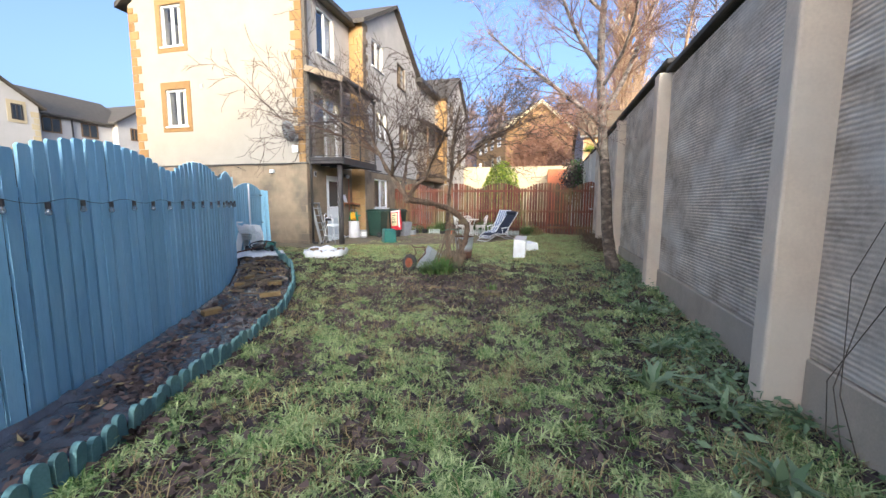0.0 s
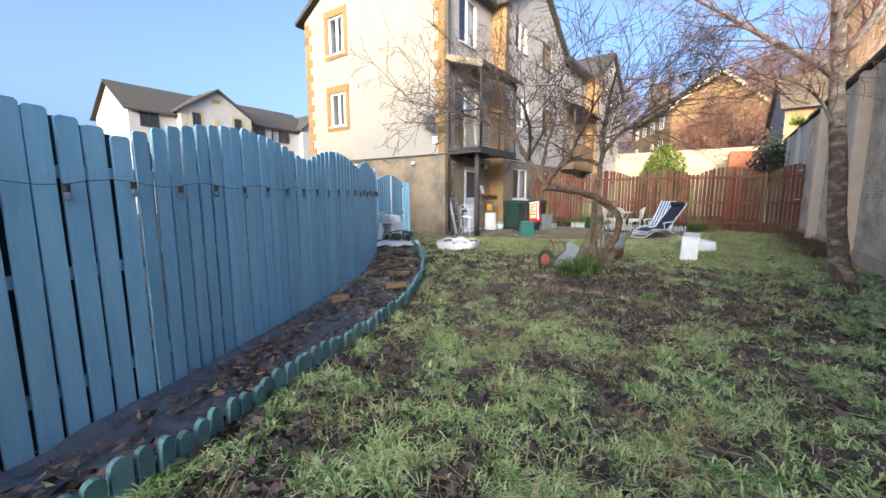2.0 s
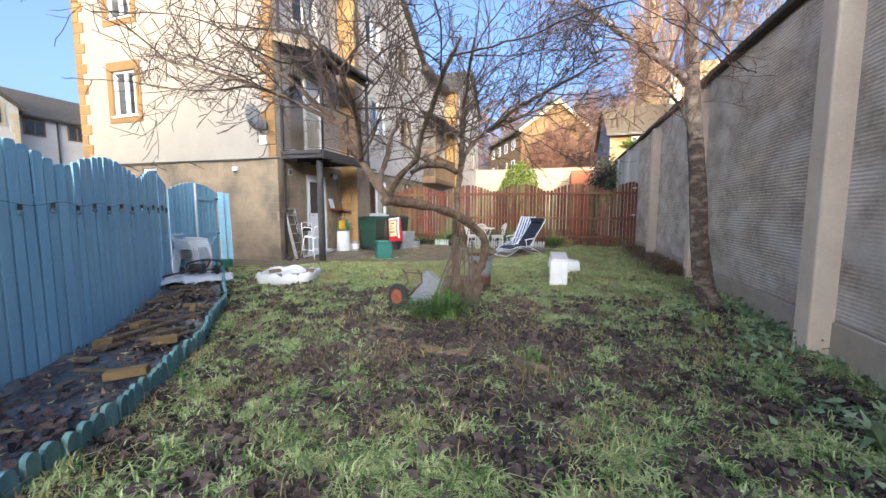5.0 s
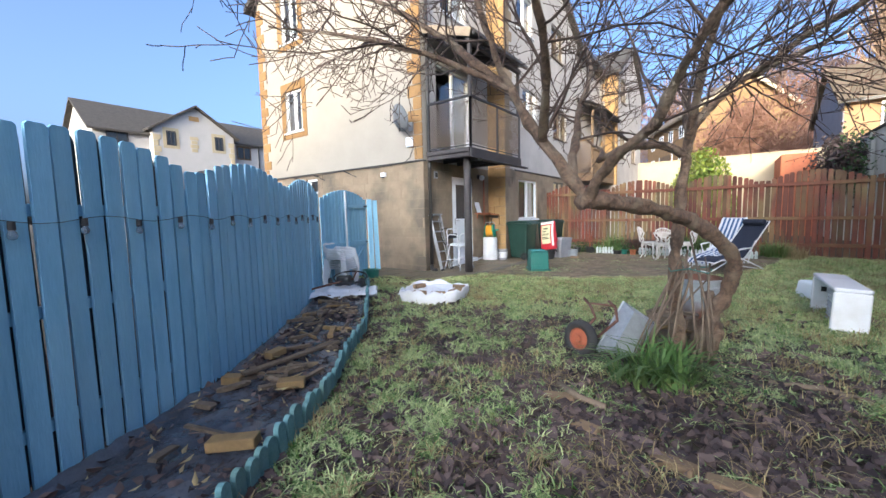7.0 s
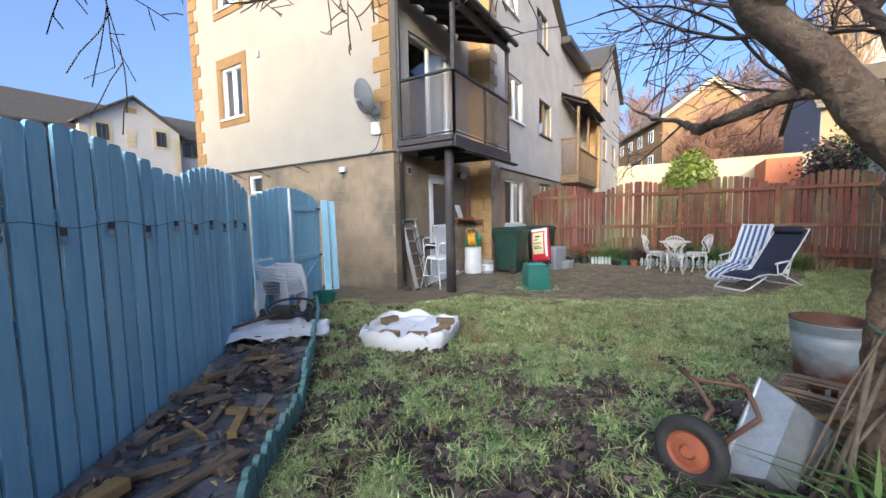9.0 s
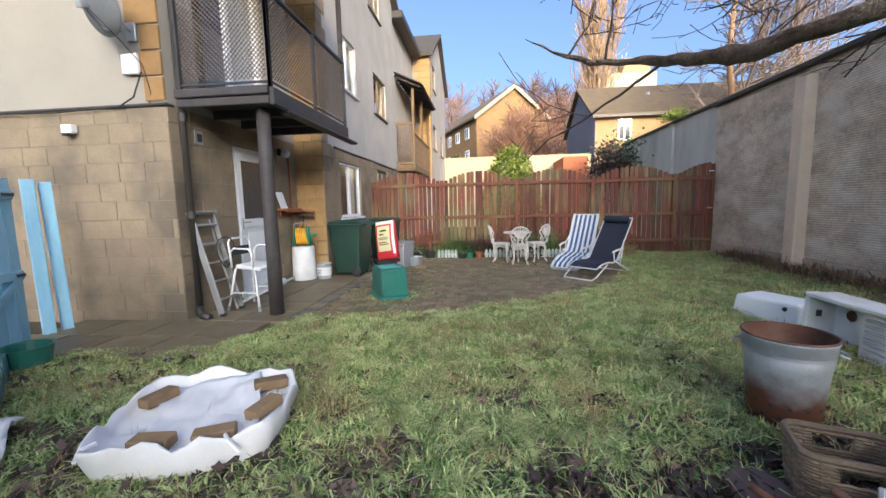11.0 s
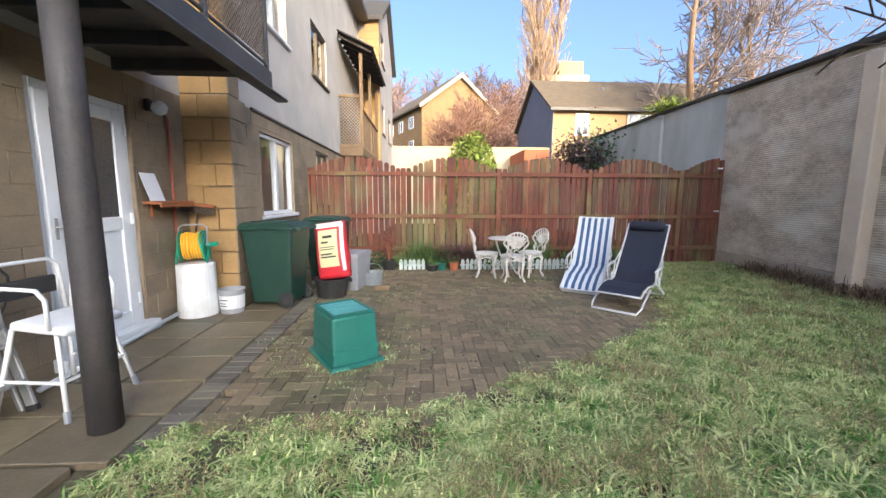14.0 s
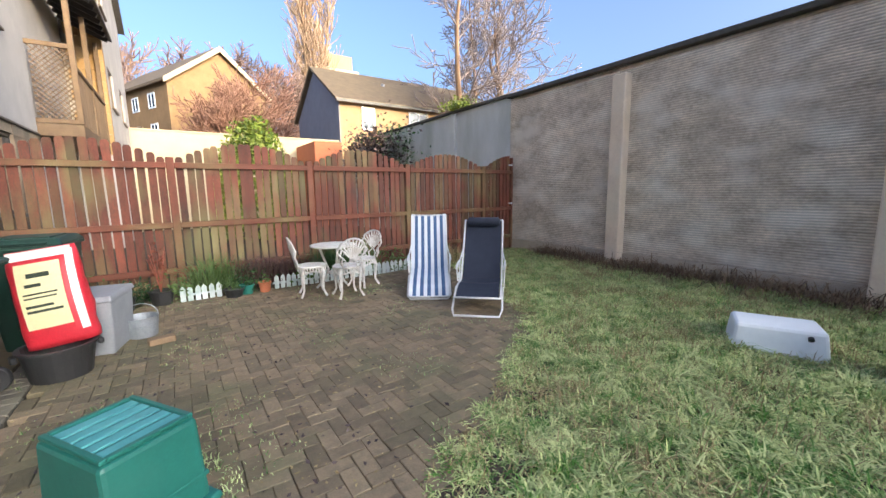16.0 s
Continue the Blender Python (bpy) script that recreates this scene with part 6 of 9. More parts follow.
def build_sinks():
    # ceramic sink with ribbed drainer, on its long edge; local x is its length, z its height, -y the open face
    o = thing("ceramic_sink", "white ceramic sink with ribbed drainer lying on its side", "sink", m=pose(-0.67, 10.56, 0.14, -2, 0.5, -89))
    L, H, T = 1.08, 0.5, 0.29
    bm = BM()
    box(bm, (0, 0, 0), (L, T, 0.045), 0.012)
    box(bm, (0, 0, H - 0.045), (L, T, H), 0.012)
    box(bm, (0, 0, 0.0452), (0.045, T, H - 0.0452), 0.012)
    box(bm, (L - 0.05, 0, 0.0452), (L, T, H - 0.0452), 0.012)
    part("rim", bm, CERAMIC, o)
    part("bowl_back", box(BM(), (0.04, T - 0.04, 0.04), (0.48, T, H - 0.04), 0.006), CERAMIC, o)
    part("drainer", box(BM(), (0.48, 0.07, 0.04), (L - 0.04, 0.12, H - 0.04), 0.008), CERAMIC, o)
    for i in range(9):
        z = 0.075 + 0.045 * i
        part("rib", tube(BM(), [(0.52, 0.068, z), (L - 0.08, 0.068, z)], 0.014, 8), CERAMIC, o, smooth=True)
    part("plug_hole", lathe(BM(), [(0.0, 0.0), (0.03, 0.0), (0.045, 0.006), (0.05, 0.0)], 18, pose(0.2, T - 0.045, 0.33, 90, 0, 0)), RUST, o, "rusty waste outlet")
    part("overflow", box(BM(), (0.18, T - 0.046, 0.42), (0.22, T - 0.0405, 0.45), 0.004), BLACK_PLASTIC, o)
    part("overflow", box(BM(), (0.046, 0.08, 0.28), (0.049, 0.13, 0.34), 0.001), BLACK_PLASTIC, o)
    f = thing("foam_trough", "white ceramic trough lying on the grass", "trough", m=pose(-0.38, 11.27, 0.15, 0, 0, -66))
    part("body", tapered_box(BM(), (0.68, 0.46), (0.62, 0.40), 0.26, I4, 0.03), FOAM, f)
    part("drain_hole", tube(BM(), [(0.2, -0.2, 0.2), (0.2, -0.222, 0.19)], 0.022, 10), BLACK_PLASTIC, f)


build_sinks()


def build_incinerator():
    z = ground_z(-2, 9.1)
    o = thing("incinerator_bin", "galvanised garden incinerator bin, rusted, without lid", "bin", m=pose(-1.79, 9.15, z))
    o.scale = (1.0, 1.0, 0.92)
    R0, R1 = 0.175, 0.215
    rad = lambda z: R0 + (R1 - R0) * (z - 0.06) / 0.5
    wob = lambda i: 0.25 + 0.05 * math.sin(i * 0.9) + 0.035 * math.sin(i * 2.3)
    part("body", lathe(BM(), [(0.0, 0.06), (R0, 0.06), (rad(0.15), 0.15), (rad(0.3), 0.3), (rad(0.42), 0.42), (R1 + 0.002, 0.5), (R1 - 0.004, 0.507), (R1 + 0.003, 0.514), (R1 - 0.003, 0.521), (R1 + 0.004, 0.528), (R1 + 0.004, 0.59), (R1 + 0.012, 0.6), (R1 + 0.012, 0.618), (R1, 0.62)], 44), INCIN, o, smooth=True)
    body = part("heat_band", lathe(BM(), [(rad(0.1) + 0.0015, 0.1), (rad(0.2) + 0.0015, 0.2)], 44), INCIN, o, smooth=True)
    part("inner_wall", lathe(BM(), [(R1 + 0.002, 0.618), (R1 - 0.006, 0.5), (R0 - 0.006, 0.1), (0.0, 0.09)], 40), RUST, o, "rust-coated inside", smooth=True)
    part("rim", tube(BM(), [((R1 + 0.007) * math.cos(i * math.pi / 20), (R1 + 0.007) * math.sin(i * math.pi / 20), 0.618) for i in range(40)], 0.008, 6, closed=True), RUST, o, smooth=True)
    for row in range(2):
        for i in range(14):
            a = 2 * math.pi * (i + row * 0.5) / 14
            z1 = 0.12 + 0.07 * row
            r = rad(z1) + 0.001
            part("air_hole", lathe(BM(), [(0, 0.003), (0.011, 0.003), (0.012, -0.004)], 8, pose(r * math.cos(a), r * math.sin(a), z1) @ Matrix.Rotation(a, 4, "Z") @ pose(0, 0, 0, 0, 90, 0)), BLACK_PLASTIC, body)
    for a in (20, 140, 260):
        c, s = math.cos(radians(a)), math.sin(radians(a))
        part("leg", box(BM(), (-0.015, -0.006, 0), (0.015, 0.006, 0.12), 0.003, pose(0.178 * c, 0.178 * s, 0, 0, 0, a + 90)), GALV, o)
    for a in (-35, 145):
        c, s = math.cos(radians(a)), math.sin(radians(a))
        t = (-s, c)
        part("handle", tube(BM(), [(0.219 * c + t[0] * u, 0.219 * s + t[1] * u, 0.545 - v) for u, v in ((-0.06, 0), (-0.05, 0.0))] + [(0.255 * c + t[0] * u, 0.255 * s + t[1] * u, 0.53) for u in (-0.045, 0.045)] + [(0.219 * c + t[0] * 0.06, 0.219 * s + t[1] * 0.06, 0.545)], 0.008, 6), GALV, o)


build_incinerator()


def build_basket():
    o = thing("wicker_basket", "old grey wicker basket with hand holes on the mud", "basket", m=pose(-1.98, 8.5, ground_z(-2, 8.5) + 0.02, 0, 0, -20))
    w, d, h = 0.40, 0.30, 0.27
    bm = BM()
    loop = []
    for (cx, cy, a0) in ((w / 2 - 0.06, d / 2 - 0.06, 0), (-w / 2 + 0.06, d / 2 - 0.06, 90), (-w / 2 + 0.06, -d / 2 + 0.06, 180), (w / 2 - 0.06, -d / 2 + 0.06, 270)):
        for i in range(5):
            a = radians(a0 + 90 * i / 4)
            loop.append((cx + 0.06 * math.cos(a), cy + 0.06 * math.sin(a)))
    dense = []
    for (x0, y0), (x1, y1) in zip(loop, loop[1:] + loop[:1]):
        k = max(1, int(math.hypot(x1 - x0, y1 - y0) / 0.03))
        dense += [(x0 + (x1 - x0) * i / k, y0 + (y1 - y0) * i / k) for i in range(k)]
    for r in range(17):
        z = 0.012 + r * 0.0155
        sc = 0.9 + 0.1 * z / h
        hole = 0.17 < z < 0.235
        ring = [(x * sc * (1 + 0.018 * (1 if (i + r) % 2 else -1)), y * sc * (1 + 0.024 * (1 if (i + r) % 2 else -1)), z) for i, (x, y) in enumerate(dense)]
        if hole:
            seg = []
            for p in ring + ring[:1]:
                if abs(p[0]) < 0.055:
                    if len(seg) > 1:
                        tube(bm, seg, 0.0085, 4)
                    seg = []
                else:
                    seg.append(p)
            if len(seg) > 1:
                tube(bm, seg, 0.0085, 4)
        else:
            tube(bm, ring, 0.0085, 4, closed=True)
    part("weave", bm, WICKER, o)
    part("rim", tube(BM(), [(x * 1.0, y * 1.0, h) for x, y in dense], 0.016, 6, closed=True), WICKER, o)
    bm = BM()
    for i in range(0, len(dense), 3):
        x, y = dense[i]
        if abs(x) > 0.06:
            tube(bm, [(x * 0.9, y * 0.9, 0), (x, y, h)], 0.006, 4)
    part("stakes", bm, WICKER, o)
    part("base", box(BM(), (-w / 2 * 0.85, -d / 2 * 0.85, 0.0), (w / 2 * 0.85, d / 2 * 0.85, 0.012), 0.004), WICKER, o)
    p = thing("clay_dish", "upturned purple-brown clay dish on the soil", "dish", m=pose(-2.32, 8.52, ground_z(-2.3, 8.5) + 0.02, 4, -4, 0))
    part("dish", lathe(BM(), [(0, 0.05), (0.11, 0.05), (0.125, 0.044), (0.14, 0.0), (0.132, 0.0), (0.115, 0.036), (0, 0.04)], 28), DARK_CLAY, p, smooth=False)
    # the barrow's peeling handle, shaped here as a bent wooden hoop
    h2 = thing("log_hoop", "peeling bent barrow handle arching over the soil", "branch", m=pose(-2.0, 8.27, ground_z(-2, 8.3)))
    part("branch", tube(BM(), [(-0.2, -0.12, 0.0), (-0.2, -0.08, 0.1), (-0.12, -0.02, 0.19), (0.05, 0.03, 0.21), (0.25, 0.06, 0.16), (0.4, 0.1, 0.02)], [0.022, 0.024, 0.022, 0.02, 0.018, 0.014], 8), PALEWOOD, h2, smooth=True)


build_basket()


def build_barrow():
    z = ground_z(-2.4, 7.7)
    o = thing("wheelbarrow", "old galvanised wheelbarrow tipped against the tree, orange wheel hub", "wheelbarrow", m=pose(-2.46, 7.72, z))
    # tray, standing on its nose, leaning towards the tree
    right, back = Vector((0.81, 0.59, 0)), Vector((-0.59, 0.81, 0))
    ay = (right * 0.56 + Vector((0, 0, 0.8)) + back * 0.2).normalized()
    az = (back - ay * back.dot(ay)).normalized()
    ax = ay.cross(az)
    m = Matrix.Translation((0.26, 0.08, 0.22)) @ Matrix((ax, ay, az)).transposed().to_4x4()
    bm = BM()
    tapered_box(bm, (0.26, 0.40), (0.36, 0.54), 0.17, m, 0.0, 0.004)
    part("tray", bm, GALV, o, "dented galvanised tray")
    part("tray_rim", tube(BM(), [m @ Vector(v) for v in ((-0.18, -0.27, 0.17), (0.18, -0.27, 0.17), (0.18, 0.27, 0.17), (-0.18, 0.27, 0.17))], 0.012, 6, closed=True), GALV, o)
    wm = pose(-0.2, -0.06, 0.175, 84, 0, -22)
    w = part("wheel", lathe(BM(), [(0.105, -0.035), (0.15, -0.045), (0.175, -0.025), (0.18, 0.0), (0.175, 0.025), (0.15, 0.045), (0.105, 0.035), (0.1, 0.0), (0.105, -0.035)], 28, wm), BLACK_RUBBER, o, smooth=True)
    part("hub", lathe(BM(), [(0, -0.045), (0.03, -0.045), (0.04, -0.03), (0.09, -0.02), (0.108, -0.034), (0.108, 0.034), (0.09, 0.02), (0.04, 0.03), (0.03, 0.045), (0, 0.045)], 24, wm), ORANGE_HUB, w, "orange rusty hub", smooth=False)
    for s in (-1, 1):
        part("shaft", tube(BM(), [(-0.16 + 0.08 * s, 0.04 * s, 0.17), (0.0 + 0.1 * s, 0.08, 0.36), (-0.06 + 0.12 * s, 0.18, 0.46), (-0.14 + 0.12 * s, 0.26, 0.5)], 0.014, 8), RUST, o, smooth=True)
    part("brace", tube(BM(), [(-0.18, 0.2, 0.47), (0.06, 0.2, 0.47)], 0.012, 6), RUST, o)


build_barrow()


def build_sticks():
    base = Vector((-1.85, 7.9, ground_z(-1.85, 7.9)))
    for i in range(15):
        a = radians(rng.uniform(150, 330))
        r = rng.uniform(0.22, 0.5)
        p0 = base + Vector((r * math.cos(a), r * math.sin(a) * 0.7 - 0.02, 0.05))
        p1 = base + Vector((rng.uniform(-0.05, 0.2), rng.uniform(-0.05, 0.1), rng.uniform(0.7, 1.05)))
        over = p0 + (p1 - p0) * rng.uniform(1.0, 1.15)
        mid_p = (p0 + over) / 2 + Vector((rng.uniform(-0.03, 0.03), rng.uniform(-0.03, 0.03), 0))
        o = thing("cut_branch", "dry cut branch stacked against the old tree", "branch", group="branches stacked on the trunk", m=Matrix.Translation(p0))
        r0 = rng.uniform(0.006, 0.018)
        part("stick", tube(BM(), [Vector((0, 0, -0.02)), mid_p - p0, over - p0], [r0, r0 * 0.9, r0 * 0.7], 7), OLDWOOD, o, smooth=True)
    t = thing("twine", "green garden twine tied round the branches", "twine", m=pose(-1.8, 7.92, 0.95))
    part("loop", tube(BM(), [(0.16 * math.cos(a), 0.15 * math.sin(a), 0.02 * math.sin(3 * a)) for a in [i * 0.5236 for i in range(12)]], 0.005, 5, closed=True), CRATE_GREEN, t)


build_sticks()


def build_ground_pieces():
    for x, y, a, L in ((-2.55, 6.75, 12, 0.24), (-2.28, 6.45, -8, 0.22), (-1.75, 6.35, -12, 0.22), (-1.48, 6.3, -5, 0.24), (-1.0, 6.1, -10, 0.3), (-3.0, 8.25, 70, 0.26), (-2.75, 8.42, -15, 0.3), (-1.2, 8.0, 8, 0.26)):
        o = thing("border_stone", "half-buried old brick edging the bare soil", "brick", group="bricks round the tree", m=pose(x, y, ground_z(x, y) - 0.015, rng.uniform(-4, 4), rng.uniform(-4, 4), a))
        part("block", box(BM(), (-L / 2, -0.055, 0), (L / 2, 0.055, 0.06), 0.012, I4, 2), BRICK if L < 0.25 else OLDWOOD, o)
    for pts, r in (([(-2.6, 6.9, 0.09), (-2.4, 6.75, 0.1), (-2.2, 6.72, 0.09)], 0.03), ([(-1.25, 7.7, 0.13), (-0.95, 7.75, 0.14), (-0.7, 7.7, 0.12)], 0.028), ([(-0.9, 6.2, 0.07), (-0.6, 6.05, 0.09)], 0.035)):
        o = thing("fallen_branch", "short fallen branch lying on the soil", "branch", group="fallen branches", m=Matrix.Translation(pts[0]))
        part("stick", tube(BM(), [Vector(p) - Vector(pts[0]) for p in pts], [r] + [r * 0.8] * (len(pts) - 1), 8), OLDWOOD, o, smooth=True)


build_ground_pieces()


# ---- planting strip beside the blue fence ----
def strip_point(s, u):
    """s metres along the blue fence, u from the fence (0) to the edging (1)."""
    fx, fy, _ = along(BLUE_LINE, s)
    total_f, total_e = plan_length(BLUE_LINE), plan_length(EDGING)
    ex, ey, _ = along(EDGING, min(s / total_f * total_e, total_e))
    x, y = fx + (ex - fx) * u, fy + (ey - fy) * u
    return x, y


def build_strip():
    total = plan_length(BLUE_LINE)
    vs, fs = [], []
    nu, ns = 26, 300
    for j in range(ns + 1):
        for i in range(nu + 1):
            u = 0.06 + 0.88 * i / nu
            x, y = strip_point(total * j / ns, u)
            z = ground_z(x, y) + 0.03 + 0.035 * noise.noise((x * 2.4, y * 2.4, 5)) + 0.045 * abs(noise.noise((x * 5 + y * 3, y * 5 - x * 3, 2))) + 0.02 * abs(noise.noise((x * 13, y * 13, 8))) + (0.05 if i == 0 else 0.0)
            vs.append((x, y, z))
    k = nu + 1
    for j in range(ns):
        for i in range(nu):
            a = j * k + i
            fs.append((a, a + 1, a + k + 1, a + k))
    ob = raw("plastic_sheet", vs, fs, SHEET, smooth=True)
    mod = ob.modifiers.new("thickness", "SOLIDIFY")
    mod.thickness, mod.offset = 0.004, -1
    tagged(ob, "crumpled black plastic weed sheet with puddles and leaves", "sheet")
    blocks = [(5.35, 0.75, 0.30, 12, "cut_timber"), (4.75, 0.25, 0.22, 40, "brick"), (6.15, 0.72, 0.22, 20, "brick"), (6.45, 0.2, 0.16, 10, "cut_timber"), (7.0, 0.3, 0.2, 70, "brick")]
    for s, u, L, da, kind in blocks:
        x, y = strip_point(s, u)
        ang = along(BLUE_LINE, s)[2]
        label = "yellowish cut timber block holding down the sheet" if kind == "cut_timber" else "old brick holding down the plastic sheet"
        o = thing(kind, label, "timber" if kind == "cut_timber" else "brick", group="weights on the sheet", m=pose(x, y, ground_z(x, y) + 0.06, rng.uniform(-3, 3), rng.uniform(-3, 3), ang - 90 + da))
        part("block", box(BM(), (-L / 2, -0.055, 0), (L / 2, 0.055, 0.07), 0.01, I4, 2), PALEWOOD, o)
    for i in range(62):
        s = rng.uniform(6.2, 9.5) if i < 58 else rng.uniform(4, 6.2)
        u = rng.uniform(0.15, 0.85)
        x, y = strip_point(s, u)
        L = rng.uniform(0.1, 0.42)
        o = thing("scrap_wood", "broken weathered piece of timber on the weed sheet", "timber", group="scrap timber in the strip", m=pose(x, y, ground_z(x, y) + 0.06 + rng.uniform(0, 0.04), rng.uniform(-8, 8), rng.uniform(-8, 8), rng.uniform(0, 180)))
        w, h = rng.uniform(0.02, 0.06), rng.uniform(0.008, 0.022)
        bm = prism(BM(), [(-L / 2, -h), (L / 2 - 0.02, -h), (L / 2, h * 0.3), (L / 2 - 0.03, h), (-L / 2 + 0.01, h)], w, pose(0, -w / 2, 0))
        part("piece", bm, OLDWOOD if rng.random() < 0.9 else PALEWOOD, o)
    x, y = strip_point(6.75, 0.55)
    plank = thing("long_plank", "long narrow plank lying across the sheet", "timber", m=pose(x, y, ground_z(x, y) + 0.1, 0, 2, 95))
    part("board", box(BM(), (-0.55, -0.035, 0), (0.55, 0.035, 0.03), 0.005), OLDWOOD, plank)
    sack = thing("white_sack", "crumpled white woven sack spread on the strip", "sack", m=pose(-6.85, 8.15, ground_z(-6.6, 8.3) + 0.11, 0, 0, 44))
    cloth_patch("cloth", 1.25, 0.66, I4, CANVAS_BAG, sack, 0.09, -0.02, 30, seed=7.7)
    m = thing("lawn_edger", "dark wheeled garden tool with looped cable on the sack", "garden tool", m=pose(-6.95, 8.33, ground_z(-6.7, 8.4) + 0.16, 0, 0, 30))
    part("shaft", tube(BM(), [(-0.5, -0.45, 0.0), (-0.2, -0.2, 0.06), (0.15, 0.05, 0.12), (0.2, 0.1, 0.25)], 0.018, 8), RUST, m, smooth=True)
    part("cable_loop", tube(BM(), [(0.1 + 0.3 * math.cos(a), 0.05 + 0.16 * math.sin(a), 0.15 + 0.08 * math.sin(a)) for a in [i * math.pi / 9 for i in range(18)]], 0.014, 6, closed=True), BLACK_RUBBER, m, smooth=True)
    for x in (-0.25, 0.32):
        part("wheel", lathe(BM(), [(0, -0.025), (0.075, -0.025), (0.085, -0.01), (0.085, 0.01), (0.075, 0.025), (0, 0.025)], 18, pose(x, 0.0, 0.06, 0, 90, 35)), BLACK_RUBBER, m)
    part("motor", box(BM(), (-0.12, -0.08, 0.02), (0.12, 0.1, 0.18), 0.03, I4, 2), BLACK_PLASTIC, m, smooth=True)
    part("frame", tube(BM(), [(-0.25, 0, 0.06), (0.32, 0, 0.06)], 0.014, 6), BLACKMETAL, m)


build_strip()


def stack_chair(m):
    """A moulded plastic armchair."""
    o = thing("plastic_chair", "white moulded plastic garden chair in a stack", "chair", group="stacked plastic chairs", m=m)
    vs, fs = [], []
    prof = [(0.24, 0.40), (0.2, 0.43), (0.05, 0.42), (-0.12, 0.40), (-0.2, 0.42), (-0.24, 0.52), (-0.28, 0.68), (-0.31, 0.80)]
    n = 9
    for y, z in prof:
        for i in range(n):
            u = i / (n - 1) * 2 - 1
            vs.append((0.23 * u, y - 0.04 * (u * u) * (1 if z > 0.45 else 0) + (0.07 * u * u if z > 0.5 else 0), z + 0.015 * u * u + (-0.05 * u * u if z > 0.75 else 0)))
    for j in range(len(prof) - 1):
        for i in range(n - 1):
            if j >= 5 and i % 2 == 1 and j == 5:
                continue
            a = j * n + i
            fs.append((a, a + 1, a + n + 1, a + n))
    ob = raw("shell", vs, fs, WHITE_PLASTIC, o, smooth=True)
    mod = ob.modifiers.new("thickness", "SOLIDIFY")
    mod.thickness = 0.012
    for sx in (-1, 1):
        part("front_leg", prism(BM(), [(0.15, 0), (0.21, 0), (0.27, 0.42), (0.25, 0.64), (0.19, 0.64), (0.17, 0.42)], 0.03, pose(sx * 0.255 + (0 if sx < 0 else -0.0), 0, 0, 0, 0, 90) @ pose(0, -0.015, 0)), WHITE_PLASTIC, o)
        part("back_leg", prism(BM(), [(-0.33, 0), (-0.26, 0), (-0.16, 0.42), (-0.24, 0.46)], 0.03, pose(sx * 0.235, 0, 0, 0, 0, 90) @ pose(0, -0.015, 0)), WHITE_PLASTIC, o)
        part("armrest", tube(BM(), [(sx * 0.265, 0.24, 0.63), (sx * 0.28, 0.1, 0.655), (sx * 0.27, -0.12, 0.66), (sx * 0.23, -0.27, 0.68)], [0.022, 0.026, 0.024, 0.018], 8), WHITE_PLASTIC, o, smooth=True)
    return o


base_chair = stack_chair(pose(-7.52, 8.78, 0.13, 0, 0, -72))
base_chair.scale = (0.86, 0.86, 0.86)
for k in range(1, 5):
    copy_thing(base_chair, pose(-7.52 - 0.012 * k, 8.78 - 0.004 * k, 0.13 + 0.042 * k, 0, 0, -72 + 0.6 * k))


def build_plant_pots():
    t = thing("teal_tub", "dark teal plastic tub behind the stacked chairs", "tub", m=pose(-7.62, 9.6, 0.14))
    part("body", lathe(BM(), [(0, 0), (0.15, 0), (0.18, 0.2), (0.195, 0.205), (0.17, 0.2), (0.14, 0.02), (0, 0.02)], 20), CRATE_GREEN, t)
    # bulbs strung along the blue fence
    total = plan_length(BLUE_LINE)
    wire, s = [], 0.1
    while s < total - 0.1:
        x, y, a = along(BLUE_LINE, s)
        n = Vector((math.sin(radians(a)), -math.cos(radians(a)), 0))
        wire.append(Vector((x, y, 1.50 + 0.02 * math.sin(s * 9))) + n * 0.022)
        s += 0.12
    o = thing("string_lights", "unlit clear bulb string lights along the blue fence", "string lights", m=Matrix.Translation(wire[0]))
    part("cable", tube(BM(), [p - wire[0] for p in wire], 0.0022, 4), BLACK_RUBBER, o)
    for i in range(1, len(wire), 3):
        p = wire[i] - wire[0] + Vector((0, 0, -0.01))
        b = part("holder", lathe(BM(), [(0, 0.012), (0.016, 0.01), (0.017, -0.035), (0, -0.037)], 10, Matrix.Translation(p)), BLACK_PLASTIC, o)
        part("bulb", lathe(BM(), [(0.011, -0.036), (0.019, -0.05), (0.022, -0.066), (0.016, -0.081), (0, -0.087)], 12, Matrix.Translation(p)), BULB, b, "clear glass bulb", smooth=True)


BULB = mat("clear_bulb_glass", (0.55, 0.62, 0.68), (0.45, 0.52, 0.58), rough=0.06, bump=0)
BULB.node_tree.nodes["Principled BSDF"].inputs["Transmission Weight"].default_value = 0.8
build_plant_pots()

